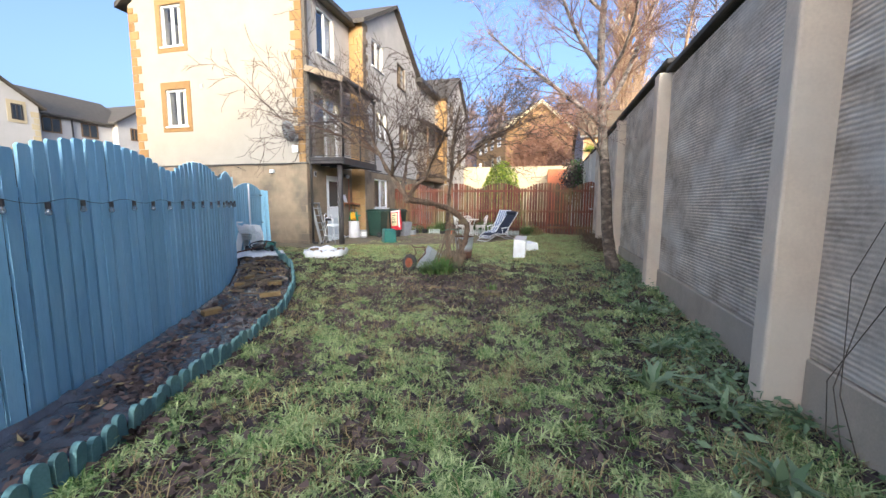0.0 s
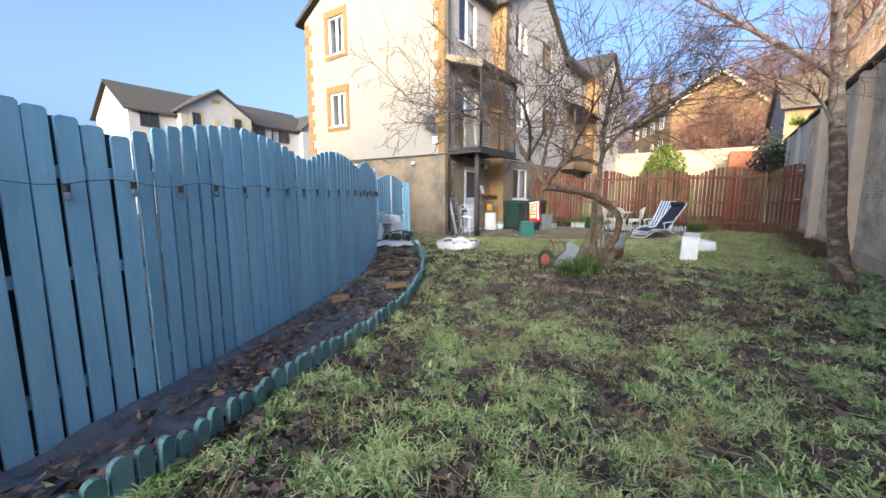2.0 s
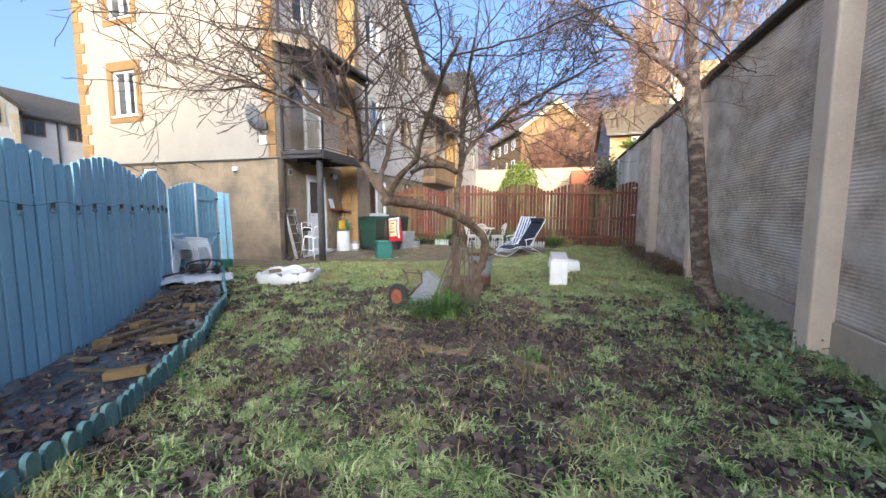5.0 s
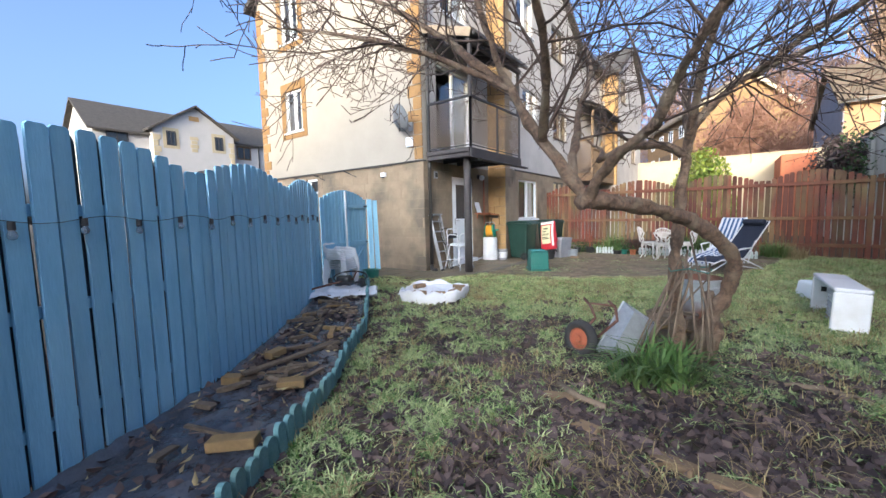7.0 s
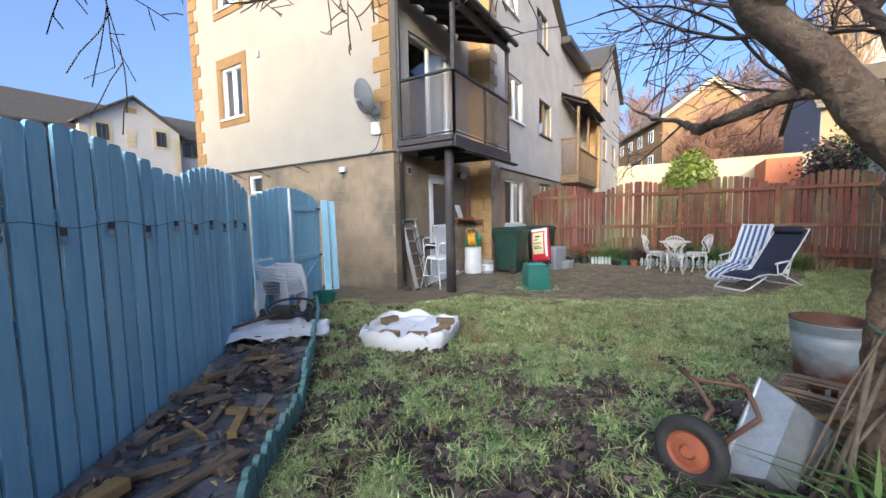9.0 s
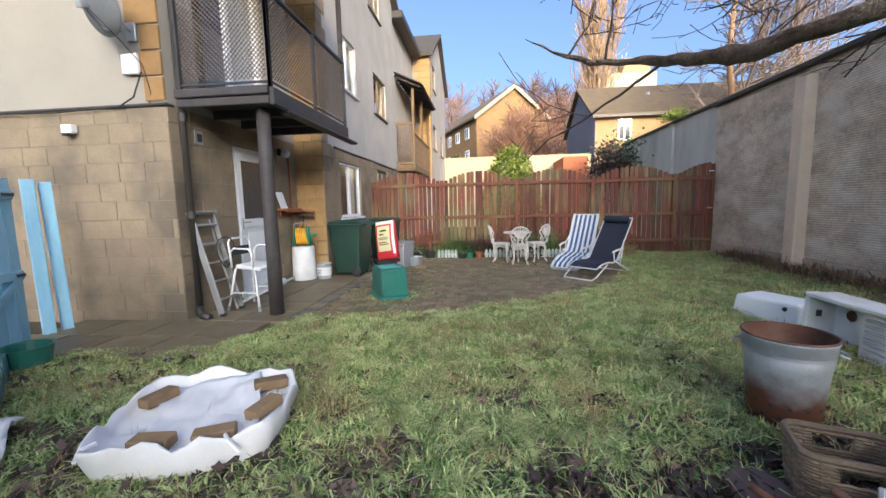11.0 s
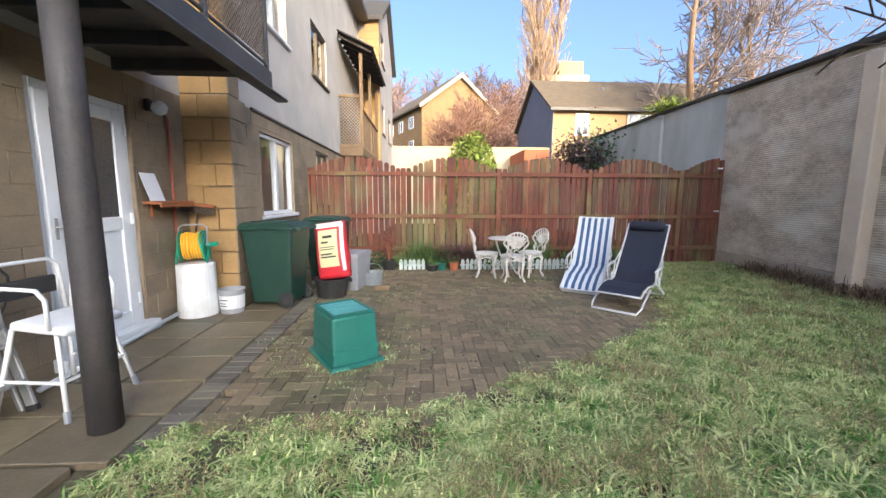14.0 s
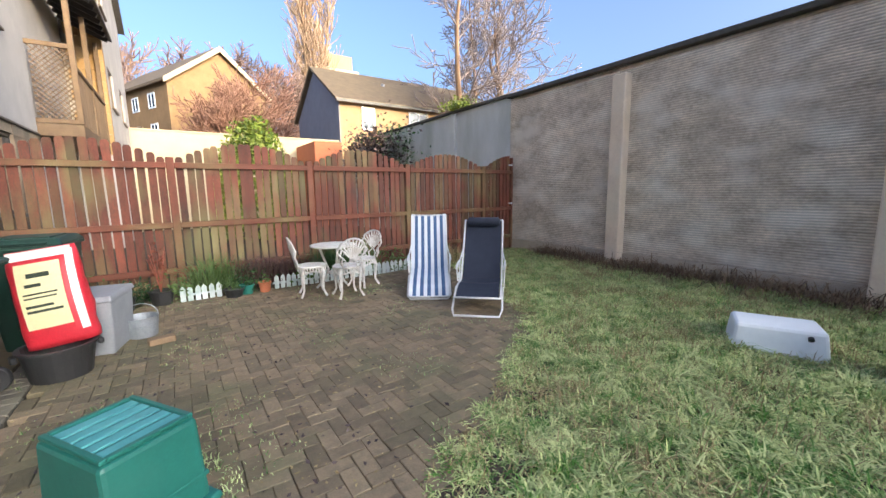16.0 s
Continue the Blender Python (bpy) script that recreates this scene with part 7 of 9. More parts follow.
# ---- plants ----
def blades(points, material, name, label, category="", kind="stuff", parent=None, hmin=0.05, hmax=0.11, w=0.004, lean=0.6, seed=1):
    """Many grass-like blades rooted at the given (x, y, z, scale) rows."""
    r = np.random.default_rng(seed)
    P = np.asarray(points, dtype=float)
    n = len(P)
    h = r.uniform(hmin, hmax, n) * P[:, 3]
    az = r.uniform(0, 2 * np.pi, n)
    tilt = r.uniform(0.1, lean, n)
    d = np.stack([np.cos(az), np.sin(az)], 1)
    side = np.stack([-np.sin(az), np.cos(az)], 1)
    W = w * r.uniform(0.7, 1.4, n)
    root = P[:, :3]
    midp = root.copy()
    midp[:, :2] += d * (h * tilt * 0.45)[:, None]
    midp[:, 2] += h * 0.6
    tip = root.copy()
    tip[:, :2] += d * (h * tilt * 1.25)[:, None]
    tip[:, 2] += h * (1.0 - 0.35 * tilt)
    S = np.zeros((n, 3))
    S[:, :2] = side * W[:, None]
    V = np.stack([root - S, root + S, midp + S * 0.8, midp - S * 0.8, tip], 1).reshape(-1, 3)
    b = np.arange(n)[:, None] * 5
    quads = (b + np.array([0, 1, 2, 3])).ravel()
    tris = (b + np.array([3, 2, 4])).ravel()
    me = bpy.data.meshes.new(name)
    me.vertices.add(len(V))
    me.vertices.foreach_set("co", V.ravel())
    loops = np.concatenate([quads, tris])
    me.loops.add(len(loops))
    me.loops.foreach_set("vertex_index", loops.astype(np.int32))
    starts = np.concatenate([np.arange(n) * 4, n * 4 + np.arange(n) * 3])
    me.polygons.add(2 * n)
    me.polygons.foreach_set("loop_start", starts.astype(np.int32))
    me.update(calc_edges=True)
    me.materials.append(material)
    ob = new(name, me)
    if parent:
        ob.parent = parent
    if label:
        tagged(ob, label, category, "", kind)
    return ob


def leaf_cards(points, material, name, label="", category="", kind="", parent=None, size=0.03, seed=1, flat=0.5, aspect=0.55):
    """Small folded leaves (two quads each) at the given points."""
    r = np.random.default_rng(seed)
    P = np.asarray(points, dtype=float)[:, :3]
    n = len(P)
    a = r.normal(size=(n, 3))
    a[:, 2] *= (1 - flat)
    a /= np.linalg.norm(a, axis=1)[:, None]
    u = r.normal(size=(n, 3))
    u[:, 2] += flat * 2.5
    b = np.cross(a, u)
    b /= np.linalg.norm(b, axis=1)[:, None]
    nn = np.cross(a, b)
    s = size * r.uniform(0.6, 1.4, n)[:, None]
    A, B, Nn = a * s, b * s * aspect, nn * s * 0.25
    V = np.stack([P - A, P - A * 0.1 + B + Nn, P + A, P - A * 0.1 - B + Nn], 1).reshape(-1, 3)
    f = np.arange(n)[:, None] * 4
    loops = (f + np.array([0, 1, 2, 0, 2, 3])).ravel()
    me = bpy.data.meshes.new(name)
    me.vertices.add(len(V))
    me.vertices.foreach_set("co", V.ravel())
    me.loops.add(len(loops))
    me.loops.foreach_set("vertex_index", loops.astype(np.int32))
    me.polygons.add(2 * n)
    me.polygons.foreach_set("loop_start", (np.arange(2 * n) * 3).astype(np.int32))
    me.update(calc_edges=True)
    me.materials.append(material)
    ob = new(name, me)
    if parent:
        ob.parent = parent
    if label:
        tagged(ob, label, category, "", kind)
    return ob


def in_strip(x, y):
    """Behind the edging line, on the fence side."""
    for (x0, y0), (x1, y1) in zip(EDGING, EDGING[1:]):
        if y0 <= y <= y1:
            return x < x0 + (x1 - x0) * (y - y0) / (y1 - y0) + 0.03
    return y < EDGING[0][1] and x < EDGING[0][0] + 0.05


def mud(x, y):
    """How bare the soil is, 0 to 1."""
    v = math.exp(-(((x + 1.5) / 1.7) ** 2 + ((y - 6.6) / 1.3) ** 2) * 0.9)
    v = max(v, 0.75 * math.exp(-(((x + 1.9) / 0.9) ** 2 + ((y - 8.6) / 0.7) ** 2)))
    v = max(v, 0.55 * math.exp(-(((x - 1.2) / 0.5) ** 2 + ((y - 12) / 2.2) ** 2)))
    n = noise.noise((x * 1.9, y * 1.9, 9)) * 0.7 + noise.noise((x * 4.6, y * 4.6, 4)) * 0.6
    return min(max(v * 0.95 + n * 0.9 + (0.06 if y < 9 else -0.12), 0.0), 1.0)


def surface_z(x, y):
    bump = noise.noise((x * 1.1, y * 1.1, 0)) * 0.03 + noise.noise((x * 4, y * 4, 3)) * 0.016
    d = patio_edge(x, y)
    return ground_z(x, y) + bump * min(max(d * 2, 0), 1) + 0.05 * math.exp(-((x + 1.8) ** 2 + (y - 7.9) ** 2) / 0.9)


def lawn_limit(x, y):
    wall_x = WALL_A[0] + (WALL_B[0] - WALL_A[0]) * y / 17.2
    return x < wall_x - 0.02 and not in_strip(x, y) and patio_edge(x, y) > -0.06


def build_grass():
    """Tufts of blades, thin over the mud, with straw and fallen leaves between."""
    r = random.Random(5)
    green, pale, straw, leaves = [], [], [], []
    while len(green) + len(pale) < 430000:
        x, y = r.uniform(-8.6, 2.0), r.uniform(-0.9, 17.0)
        if not lawn_limit(x, y):
            continue
        m = mud(x, y) * (1.0 if y < 8.5 else 0.55)
        if r.random() < m * 0.88 or (y < 8.8 and noise.noise((x * 3.6, y * 3.6, 31)) < -0.06 and r.random() < 0.85):
            continue
        if noise.noise((x * 8.5, y * 8.5, 17)) < (-0.1 if y < 9 else -0.16) and r.random() < 0.82:
            continue
        lush = 0.5 + 0.6 * noise.noise((x * 2.3, y * 2.3, 7)) + 0.6 * noise.noise((x * 6.5, y * 6.5, 27))
        size = (0.4 + 0.95 * max(0, lush)) * min(1.0, 0.42 + 0.6 * max(0.0, patio_edge(x, y)))
        spread = 0.02 + 0.03 * r.random()
        for _ in range(int(4 + 14 * max(0.1, lush) * (1 - 0.6 * m))):
            px, py = x + r.gauss(0, spread), y + r.gauss(0, spread)
            if patio_edge(px, py) < -0.1:
                continue
            (pale if y + 1.2 * noise.noise((x, y, 3)) > 9.4 + 0.9 * (r.random() - 0.5) else green).append((px, py, surface_z(px, py) - 0.008, size * r.uniform(0.7, 1.2)))
    while len(straw) < 48000:
        x, y = r.uniform(-7.5, 2.0), r.uniform(-0.9, 17.0)
        if not lawn_limit(x, y) or r.random() > (0.08 if y < 9 else 0.3) + (0.9 if y < 9 else 1.5) * max(0, noise.noise((x * 1.9, y * 1.9, 21)) + 0.05):
            continue
        for _ in range(9):
            px, py = x + r.gauss(0, 0.04), y + r.gauss(0, 0.04)
            if patio_edge(px, py) > -0.05:
                straw.append((px, py, surface_z(px, py) - 0.004, (0.8 + 0.7 * r.random()) * min(1.0, 0.5 + 0.5 * max(0.0, patio_edge(px, py)))))
    while len(leaves) < 50000:
        x, y = r.uniform(-7.5, 1.8), r.uniform(-0.6, 10.4)
        if patio_edge(x, y) < 0.1 or r.random() > 0.04 + 1.1 * max(0, mud(x, y) - 0.08) + (0.7 if y < 8.8 and (noise.noise((x * 3.6, y * 3.6, 31)) < -0.06 or noise.noise((x * 8.5, y * 8.5, 17)) < -0.22) else 0):
            continue
        for _ in range(3):
            px, py = x + r.gauss(0, 0.05), y + r.gauss(0, 0.05)
            leaves.append((px, py, surface_z(px, py) + r.uniform(0.004, 0.035), 1))
    blades(green, GRASS, "grass", "rough damp winter grass in uneven tufts", "grass", seed=3, hmin=0.04, hmax=0.095, w=0.0046, lean=2.3)
    blades(pale, GRASS_PALE, "matted_grass", "thick pale yellow-green matted grass beside the paving", "grass", seed=13, hmin=0.045, hmax=0.105, w=0.005, lean=2.6)
    blades(straw, STRAW, "dry_grass", "dry straw-coloured grass lying among the green", "grass", seed=4, hmin=0.05, hmax=0.12, w=0.0028, lean=1.9)
    leaf_cards(leaves, LEAF_BROWN, "fallen_leaves", "damp dead brown leaves scattered over the lawn", "leaves", "stuff", size=0.046, seed=6, flat=0.4, aspect=0.7)


GRASS_PALE = two_tone("pale_grass_blade", (0.10, 0.225, 0.035), (0.66, 0.69, 0.31), rough=0.5, split=0.52, rnd_scale=5.0, band=0.45)
GRASS = two_tone("grass_blade", (0.07, 0.16, 0.032), (0.52, 0.59, 0.27), rough=0.5, split=0.52, rnd_scale=6.5, band=0.45)


def clump(name, label, category, x, y, z, n, hmin, hmax, material, spread, w=0.01, lean=0.9, group="", seed=1):
    r = random.Random(seed)
    o = thing(name, label, category, group, pose(x, y, z))
    pts = []
    for _ in range(n):
        a, q = r.uniform(0, 6.283), spread * math.sqrt(r.random())
        pts.append((q * math.cos(a), q * math.sin(a), 0, 1))
    blades(pts, material, "leaves", "", parent=o, hmin=hmin, hmax=hmax, w=w, lean=lean, seed=seed)
    return o


def build_plants():
    clump("daffodil_clump", "green clump of strap leaves at the foot of the tree", "plant", -1.9, 7.33, surface_z(-1.9, 7.33), 150, 0.26, 0.46, LEAF_GREEN, 0.2, 0.011, 1.7, seed=2)
    clump("daffodil_clump", "smaller green clump of strap leaves by the barrow", "plant", -2.15, 7.25, surface_z(-2.1, 7.25), 60, 0.18, 0.34, LEAF_GREEN, 0.13, 0.010, 1.6, seed=3)
    clump("leaf_clump", "young green strap leaves in the bare soil", "plant", -0.75, 6.2, surface_z(-0.75, 6.2), 40, 0.12, 0.24, LEAF_GREEN, 0.09, 0.008, 0.9, seed=4)
    # border along the red fence
    for k, (x, n, h, mt, nm, lb) in enumerate((
        (-5.45, 60, 0.3, STRAW, "dry_plant", "dry brown stems in the fence border"),
        (-4.35, 220, 0.5, LEAF_GREEN, "iris_clump", "bright green spiky clump by the fence"),
        (-3.75, 260, 0.45, LEAF_PURPLE, "heather_bush", "dull purple heather in the fence border"),
        (-3.35, 260, 0.42, LEAF_PURPLE, "heather_bush", "dull purple heather in the fence border"),
        (-2.6, 240, 0.5, LEAF_DARK, "rosemary_bush", "dark green bushy shrub behind the table"),
        (-2.1, 200, 0.55, LEAF_GREEN, "grass_clump", "arching green grass clump by the fence"),
        (-0.55, 200, 0.4, LEAF_GREEN, "grass_clump", "green leafy clump behind the loungers"),
        (-0.2, 160, 0.32, STRAW, "dry_plant", "dry stems behind the loungers"))):
        clump(nm, lb, "plant", x, 16.72, PZ, int(n * 1.6), h * 0.6, h * 1.45, mt, 0.3, 0.006, 1.0, seed=10 + k)
    r = random.Random(8)
    for k, x in enumerate((-5.7, -5.25, -4.75, -3.95, -3.1, -2.3, -1.5)):
        o = thing("border_plant", "low leafy plant in the fence border", "plant", "border plants", pose(x, 16.45, PZ))
        pts = [(r.gauss(0, 0.12), r.gauss(0, 0.08), abs(r.gauss(0.16, 0.1)), 1) for _ in range(240)]
        leaf_cards(pts, LEAF_DARK if k % 2 else LEAF_GREEN, "foliage", parent=o, size=0.028, seed=30 + k, flat=0.3)
    # red-stemmed rose in a pot
    o = thing("rose_bush", "bare red-tinged rose in a black pot", "plant", m=pose(-4.98, 16.4, PZ))
    part("pot", lathe(BM(), [(0, 0), (0.11, 0), (0.14, 0.18), (0.15, 0.19), (0.13, 0.19), (0.1, 0.02), (0, 0.02)], 18), BLACK_PLASTIC, o)
    bm, tips = BM(), []
    for i in range(7):
        a = r.uniform(0, 6.28)
        p = [Vector((0, 0, 0.15)), Vector((0.05 * math.cos(a), 0.05 * math.sin(a), 0.4)), Vector((0.14 * math.cos(a), 0.12 * math.sin(a), r.uniform(0.6, 0.85)))]
        tube(bm, p, [0.006, 0.005, 0.003], 5)
        tips += [(*(p[1].lerp(p[2], r.random()) + Vector((r.gauss(0, 0.03), r.gauss(0, 0.03), 0))), 1) for _ in range(9)]
    part("stems", bm, COPPER, o)
    leaf_cards(tips, LEAF_ROSE, "leaves", parent=o, size=0.025, seed=41, flat=0.2)
    for k, (x, y, rad, h, mt, lb) in enumerate(((-5.35, 16.3, 0.11, 0.16, BLACK_PLASTIC, "black plastic plant pot by the border"), (-4.15, 16.25, 0.13, 0.12, BLACK_PLASTIC, "wide black plant pot by the border"), (-3.98, 16.32, 0.1, 0.14, CRATE_GREEN, "small green plastic plant pot"), (-3.74, 16.3, 0.09, 0.15, TERRACOTTA, "small orange terracotta plant pot"), (-5.6, 16.1, 0.14, 0.1, GREY_PLASTIC, "low grey bowl planter by the border"))):
        p = thing("plant_pot", lb, "pot", "plant pots", pose(x, y, PZ))
        part("pot", lathe(BM(), [(0, 0), (rad * 0.75, 0), (rad * 0.95, h * 0.85), (rad * 1.05, h * 0.86), (rad * 1.05, h), (rad * 0.92, h), (rad * 0.88, h * 0.8), (0, h * 0.8)], 18), mt, p)
        leaf_cards([(r.gauss(0, rad * 0.5), r.gauss(0, rad * 0.5), h * 0.8 + abs(r.gauss(0.05, 0.05)), 1) for _ in range(40)], LEAF_GREEN if k % 2 else LEAF_DARK, "leaves", parent=p, size=0.022, seed=50 + k, flat=0.2)
    f = thing("picket_edging", "low white plastic picket edging round the border", "edging", kind="structure")
    pk = mesh_of(prism(BM(), [(-0.032, 0), (0.032, 0), (0.032, 0.17), (0, 0.215), (-0.032, 0.17)], 0.014), "picket", EDGE_WHITE)
    x = -4.75
    while x < -0.9:
        if not -4.3 < x < -3.62:
            shared("picket", pk, pose(x, 16.36 + 0.015 * math.sin(x * 7), PZ, rng.uniform(-4, 4), rng.uniform(-3, 3), 0), f)
        x += 0.085
    for a, b in ((-4.78, -4.3), (-3.62, -0.9)):
        part("rail", box(BM(), (a, 16.376, PZ + 0.07), (b, 16.388, PZ + 0.1), 0.003), EDGE_WHITE, f)
    soil = tagged(part("border_soil", box(BM(), (-6.6, 16.42, 0.05), (-0.4, 17.08, 0.21), 0.03), JOINT), "dark soil of the fence border", "soil", kind="structure")
    # weeds along the wall foot
    r = random.Random(12)
    pts, dead, low = [], [], []
    for _ in range(5200):
        y = r.uniform(0.2, 9.0)
        wx = WALL_A[0] + (WALL_B[0] - WALL_A[0]) * y / 17.2
        x = wx - 0.05 - abs(r.gauss(0, 0.4))
        if noise.noise((x * 1.6, y * 1.6, 30)) > -0.12:
            pts.append((x, y, surface_z(x, y) + abs(r.gauss(0.05, 0.05)), 1))
    leaf_cards(pts, LEAF_WEED, "weeds", "low leafy weeds along the foot of the concrete wall", "weeds", "stuff", size=0.036, seed=60, flat=0.35, aspect=0.5)
    for _ in range(3000):
        y = r.uniform(10.8, 16.0)
        wx = WALL_A[0] + (WALL_B[0] - WALL_A[0]) * y / 17.2
        x = wx - 0.05 - abs(r.gauss(0, 0.27))
        dead.append((x, y, surface_z(x, y) + abs(r.gauss(0.03, 0.06)), 1.2))
    blades(dead, BRACKEN, "dead_bracken", "heap of dead brown stems along the wall foot", "dead plants", seed=61, hmin=0.05, hmax=0.19, w=0.006, lean=2.6)
    for k, (x, y) in enumerate(((1.25, 2.2), (1.3, 3.0), (1.2, 4.2), (0.85, 1.6), (1.35, 5.6), (0.9, 3.3))):
        o = thing("dock_plant", "broad-leaved green weed in the grass", "plant", "broad-leaved weeds", pose(x, y, surface_z(x, y)))
        blades([(r.gauss(0, 0.03), r.gauss(0, 0.03), 0, 1) for _ in range(24)], LEAF_WEED, "leaves", "", parent=o, hmin=0.12, hmax=0.26, w=0.024, lean=1.5, seed=70 + k)
    br = thing("bramble", "thin dry bramble stems climbing the concrete wall", "plant", m=pose(1.72, 2.4, 0))
    for k in range(3):
        pts = [Vector((0, 0.15 * k, 0.0)), Vector((-0.16 + 0.03 * k, 0.1 * k, 0.5)), Vector((-0.05, 0.2 - 0.15 * k, 1.1)), Vector((0.04, -0.1 * k, 1.7 + 0.12 * k))]
        part("stem", tube(BM(), pts, [0.0035, 0.003, 0.0025, 0.0015], 5), OLDWOOD, br)


LEAF_ROSE = two_tone("red_rose_leaf", (0.12, 0.03, 0.02), (0.20, 0.06, 0.03), rough=0.6)
LEAF_WEED = two_tone("grey_green_weed", (0.10, 0.165, 0.075), (0.27, 0.34, 0.2), rough=0.6)
EDGE_WHITE = mat("mossy_white_plastic", (0.60, 0.64, 0.62), (0.48, 0.54, 0.5), rough=0.6, scale=8, bump=0.1, stain=(0.2, 0.3, 0.24), stain_scale=5, stain_amount=0.6)


def build_strip_litter():
    r = random.Random(91)
    total = plan_length(BLUE_LINE)
    pts, pale = [], []
    for _ in range(1700):
        x, y = strip_point(r.uniform(1.0, total - 0.6), r.uniform(0.1, 0.92))
        if noise.noise((x * 2.5, y * 2.5, 40)) > -0.05:
            (pts if r.random() < 0.85 else pale).append((x, y, ground_z(x, y) + 0.075 + r.uniform(0, 0.02), 1))
    leaf_cards(pts, LEAF_BROWN, "strip_leaves", "wet dead leaves and chips on the weed sheet", "leaves", "stuff", size=0.035, seed=92, flat=0.8, aspect=0.6)
    leaf_cards(pale, STRAW, "strip_chips", "pale wood chips and straw on the weed sheet", "wood chips", "stuff", size=0.045, seed=93, flat=0.85, aspect=0.25)


build_plants()
build_strip_litter()
build_grass()

# ---- bare trees ----
class Wood:
    """Gathers tapering limbs into one list of verts and faces."""

    def __init__(self):
        self.v, self.f = [], []

    def limb(self, pts, rs, n):
        rings, up = [], Vector((0.31, 0.17, 0.93))
        k = len(pts)
        for i, p in enumerate(pts):
            d = (pts[min(i + 1, k - 1)] - pts[max(i - 1, 0)])
            d = d.normalized() if d.length > 1e-9 else Vector((0, 0, 1))
            side = d.cross(up)
            if side.length < 1e-4:
                side = d.cross(Vector((1, 0.2, 0)))
            side.normalize()
            up = side.cross(d).normalized()
            base = len(self.v)
            for j in range(n):
                a = 2 * math.pi * j / n
                self.v.append(p + rs[i] * (math.cos(a) * side + math.sin(a) * up))
            rings.append(base)
        for a, b in zip(rings, rings[1:]):
            for j in range(n):
                self.f.append((a + j, a + (j + 1) % n, b + (j + 1) % n, b + j))
        self.f.append(tuple(range(rings[-1], rings[-1] + n)))


def smooth_line(pts, rs, step=4):
    """Catmull-Rom through points and radii."""
    out, orr = [], []
    P = [Vector(p) for p in pts]
    k = len(P)
    for i in range(k - 1):
        p0, p1, p2, p3 = P[max(i - 1, 0)], P[i], P[i + 1], P[min(i + 2, k - 1)]
        for s in range(step):
            t = s / step
            out.append(0.5 * ((2 * p1) + (p2 - p0) * t + (2 * p0 - 5 * p1 + 4 * p2 - p3) * t * t + (3 * p1 - p0 - 3 * p2 + p3) * t ** 3))
            orr.append(rs[i] + (rs[i + 1] - rs[i]) * t)
    return out + [P[-1]], orr + [rs[-1]]


def grow(wood, r, start, way, length, radius, level, spec):
    """One twig and its children. spec: gnarl, up, split angle, shrink, min radius, children."""
    n = max(3, int(length / spec["step"]))
    pts, p, d = [start], start.copy(), way.normalized()
    for i in range(n):
        d = (d + Vector((r.gauss(0, spec["gnarl"]), r.gauss(0, spec["gnarl"]), r.gauss(0, spec["gnarl"]) + spec["up"] * (0.5 if level == 0 else 1)))).normalized()
        p = p + d * (length / n)
        pts.append(p)
    keep = spec.get("keep_out")
    if keep and any(keep(q) for q in pts):
        return
    rs = [max(radius * (1 - 0.75 * i / n), spec["rmin"]) for i in range(n + 1)]
    wood.limb(pts, rs, 6 if radius > 0.03 else (4 if radius > 0.01 else 3))
    if level >= spec["levels"]:
        return
    count = spec["children"][level]
    for c in range(count):
        t = spec["bare"] + (1 - spec["bare"]) * (c + r.random()) / count
        i = min(int(t * n), n - 1)
        base = pts[i].lerp(pts[i + 1], t * n - i)
        dd = (pts[i + 1] - pts[i]).normalized()
        axis = Vector((r.gauss(0, 1), r.gauss(0, 1), r.gauss(0, 1) * spec["flat"]))
        axis = (axis - dd * axis.dot(dd))
        if axis.length < 1e-3:
            continue
        axis.normalize()
        a = radians(r.uniform(*spec["angle"]))
        nd = dd * math.cos(a) + axis * math.sin(a)
        grow(wood, r, base, nd, length * spec["shrink"] * r.uniform(0.65, 1.15) * (1.1 - 0.4 * t), max(rs[i] * 0.6, spec["rmin"]), level + 1, spec)


def wood_part(wood, name, material, parent, smooth=True):
    return raw(name, wood.v, wood.f, material, parent, smooth)


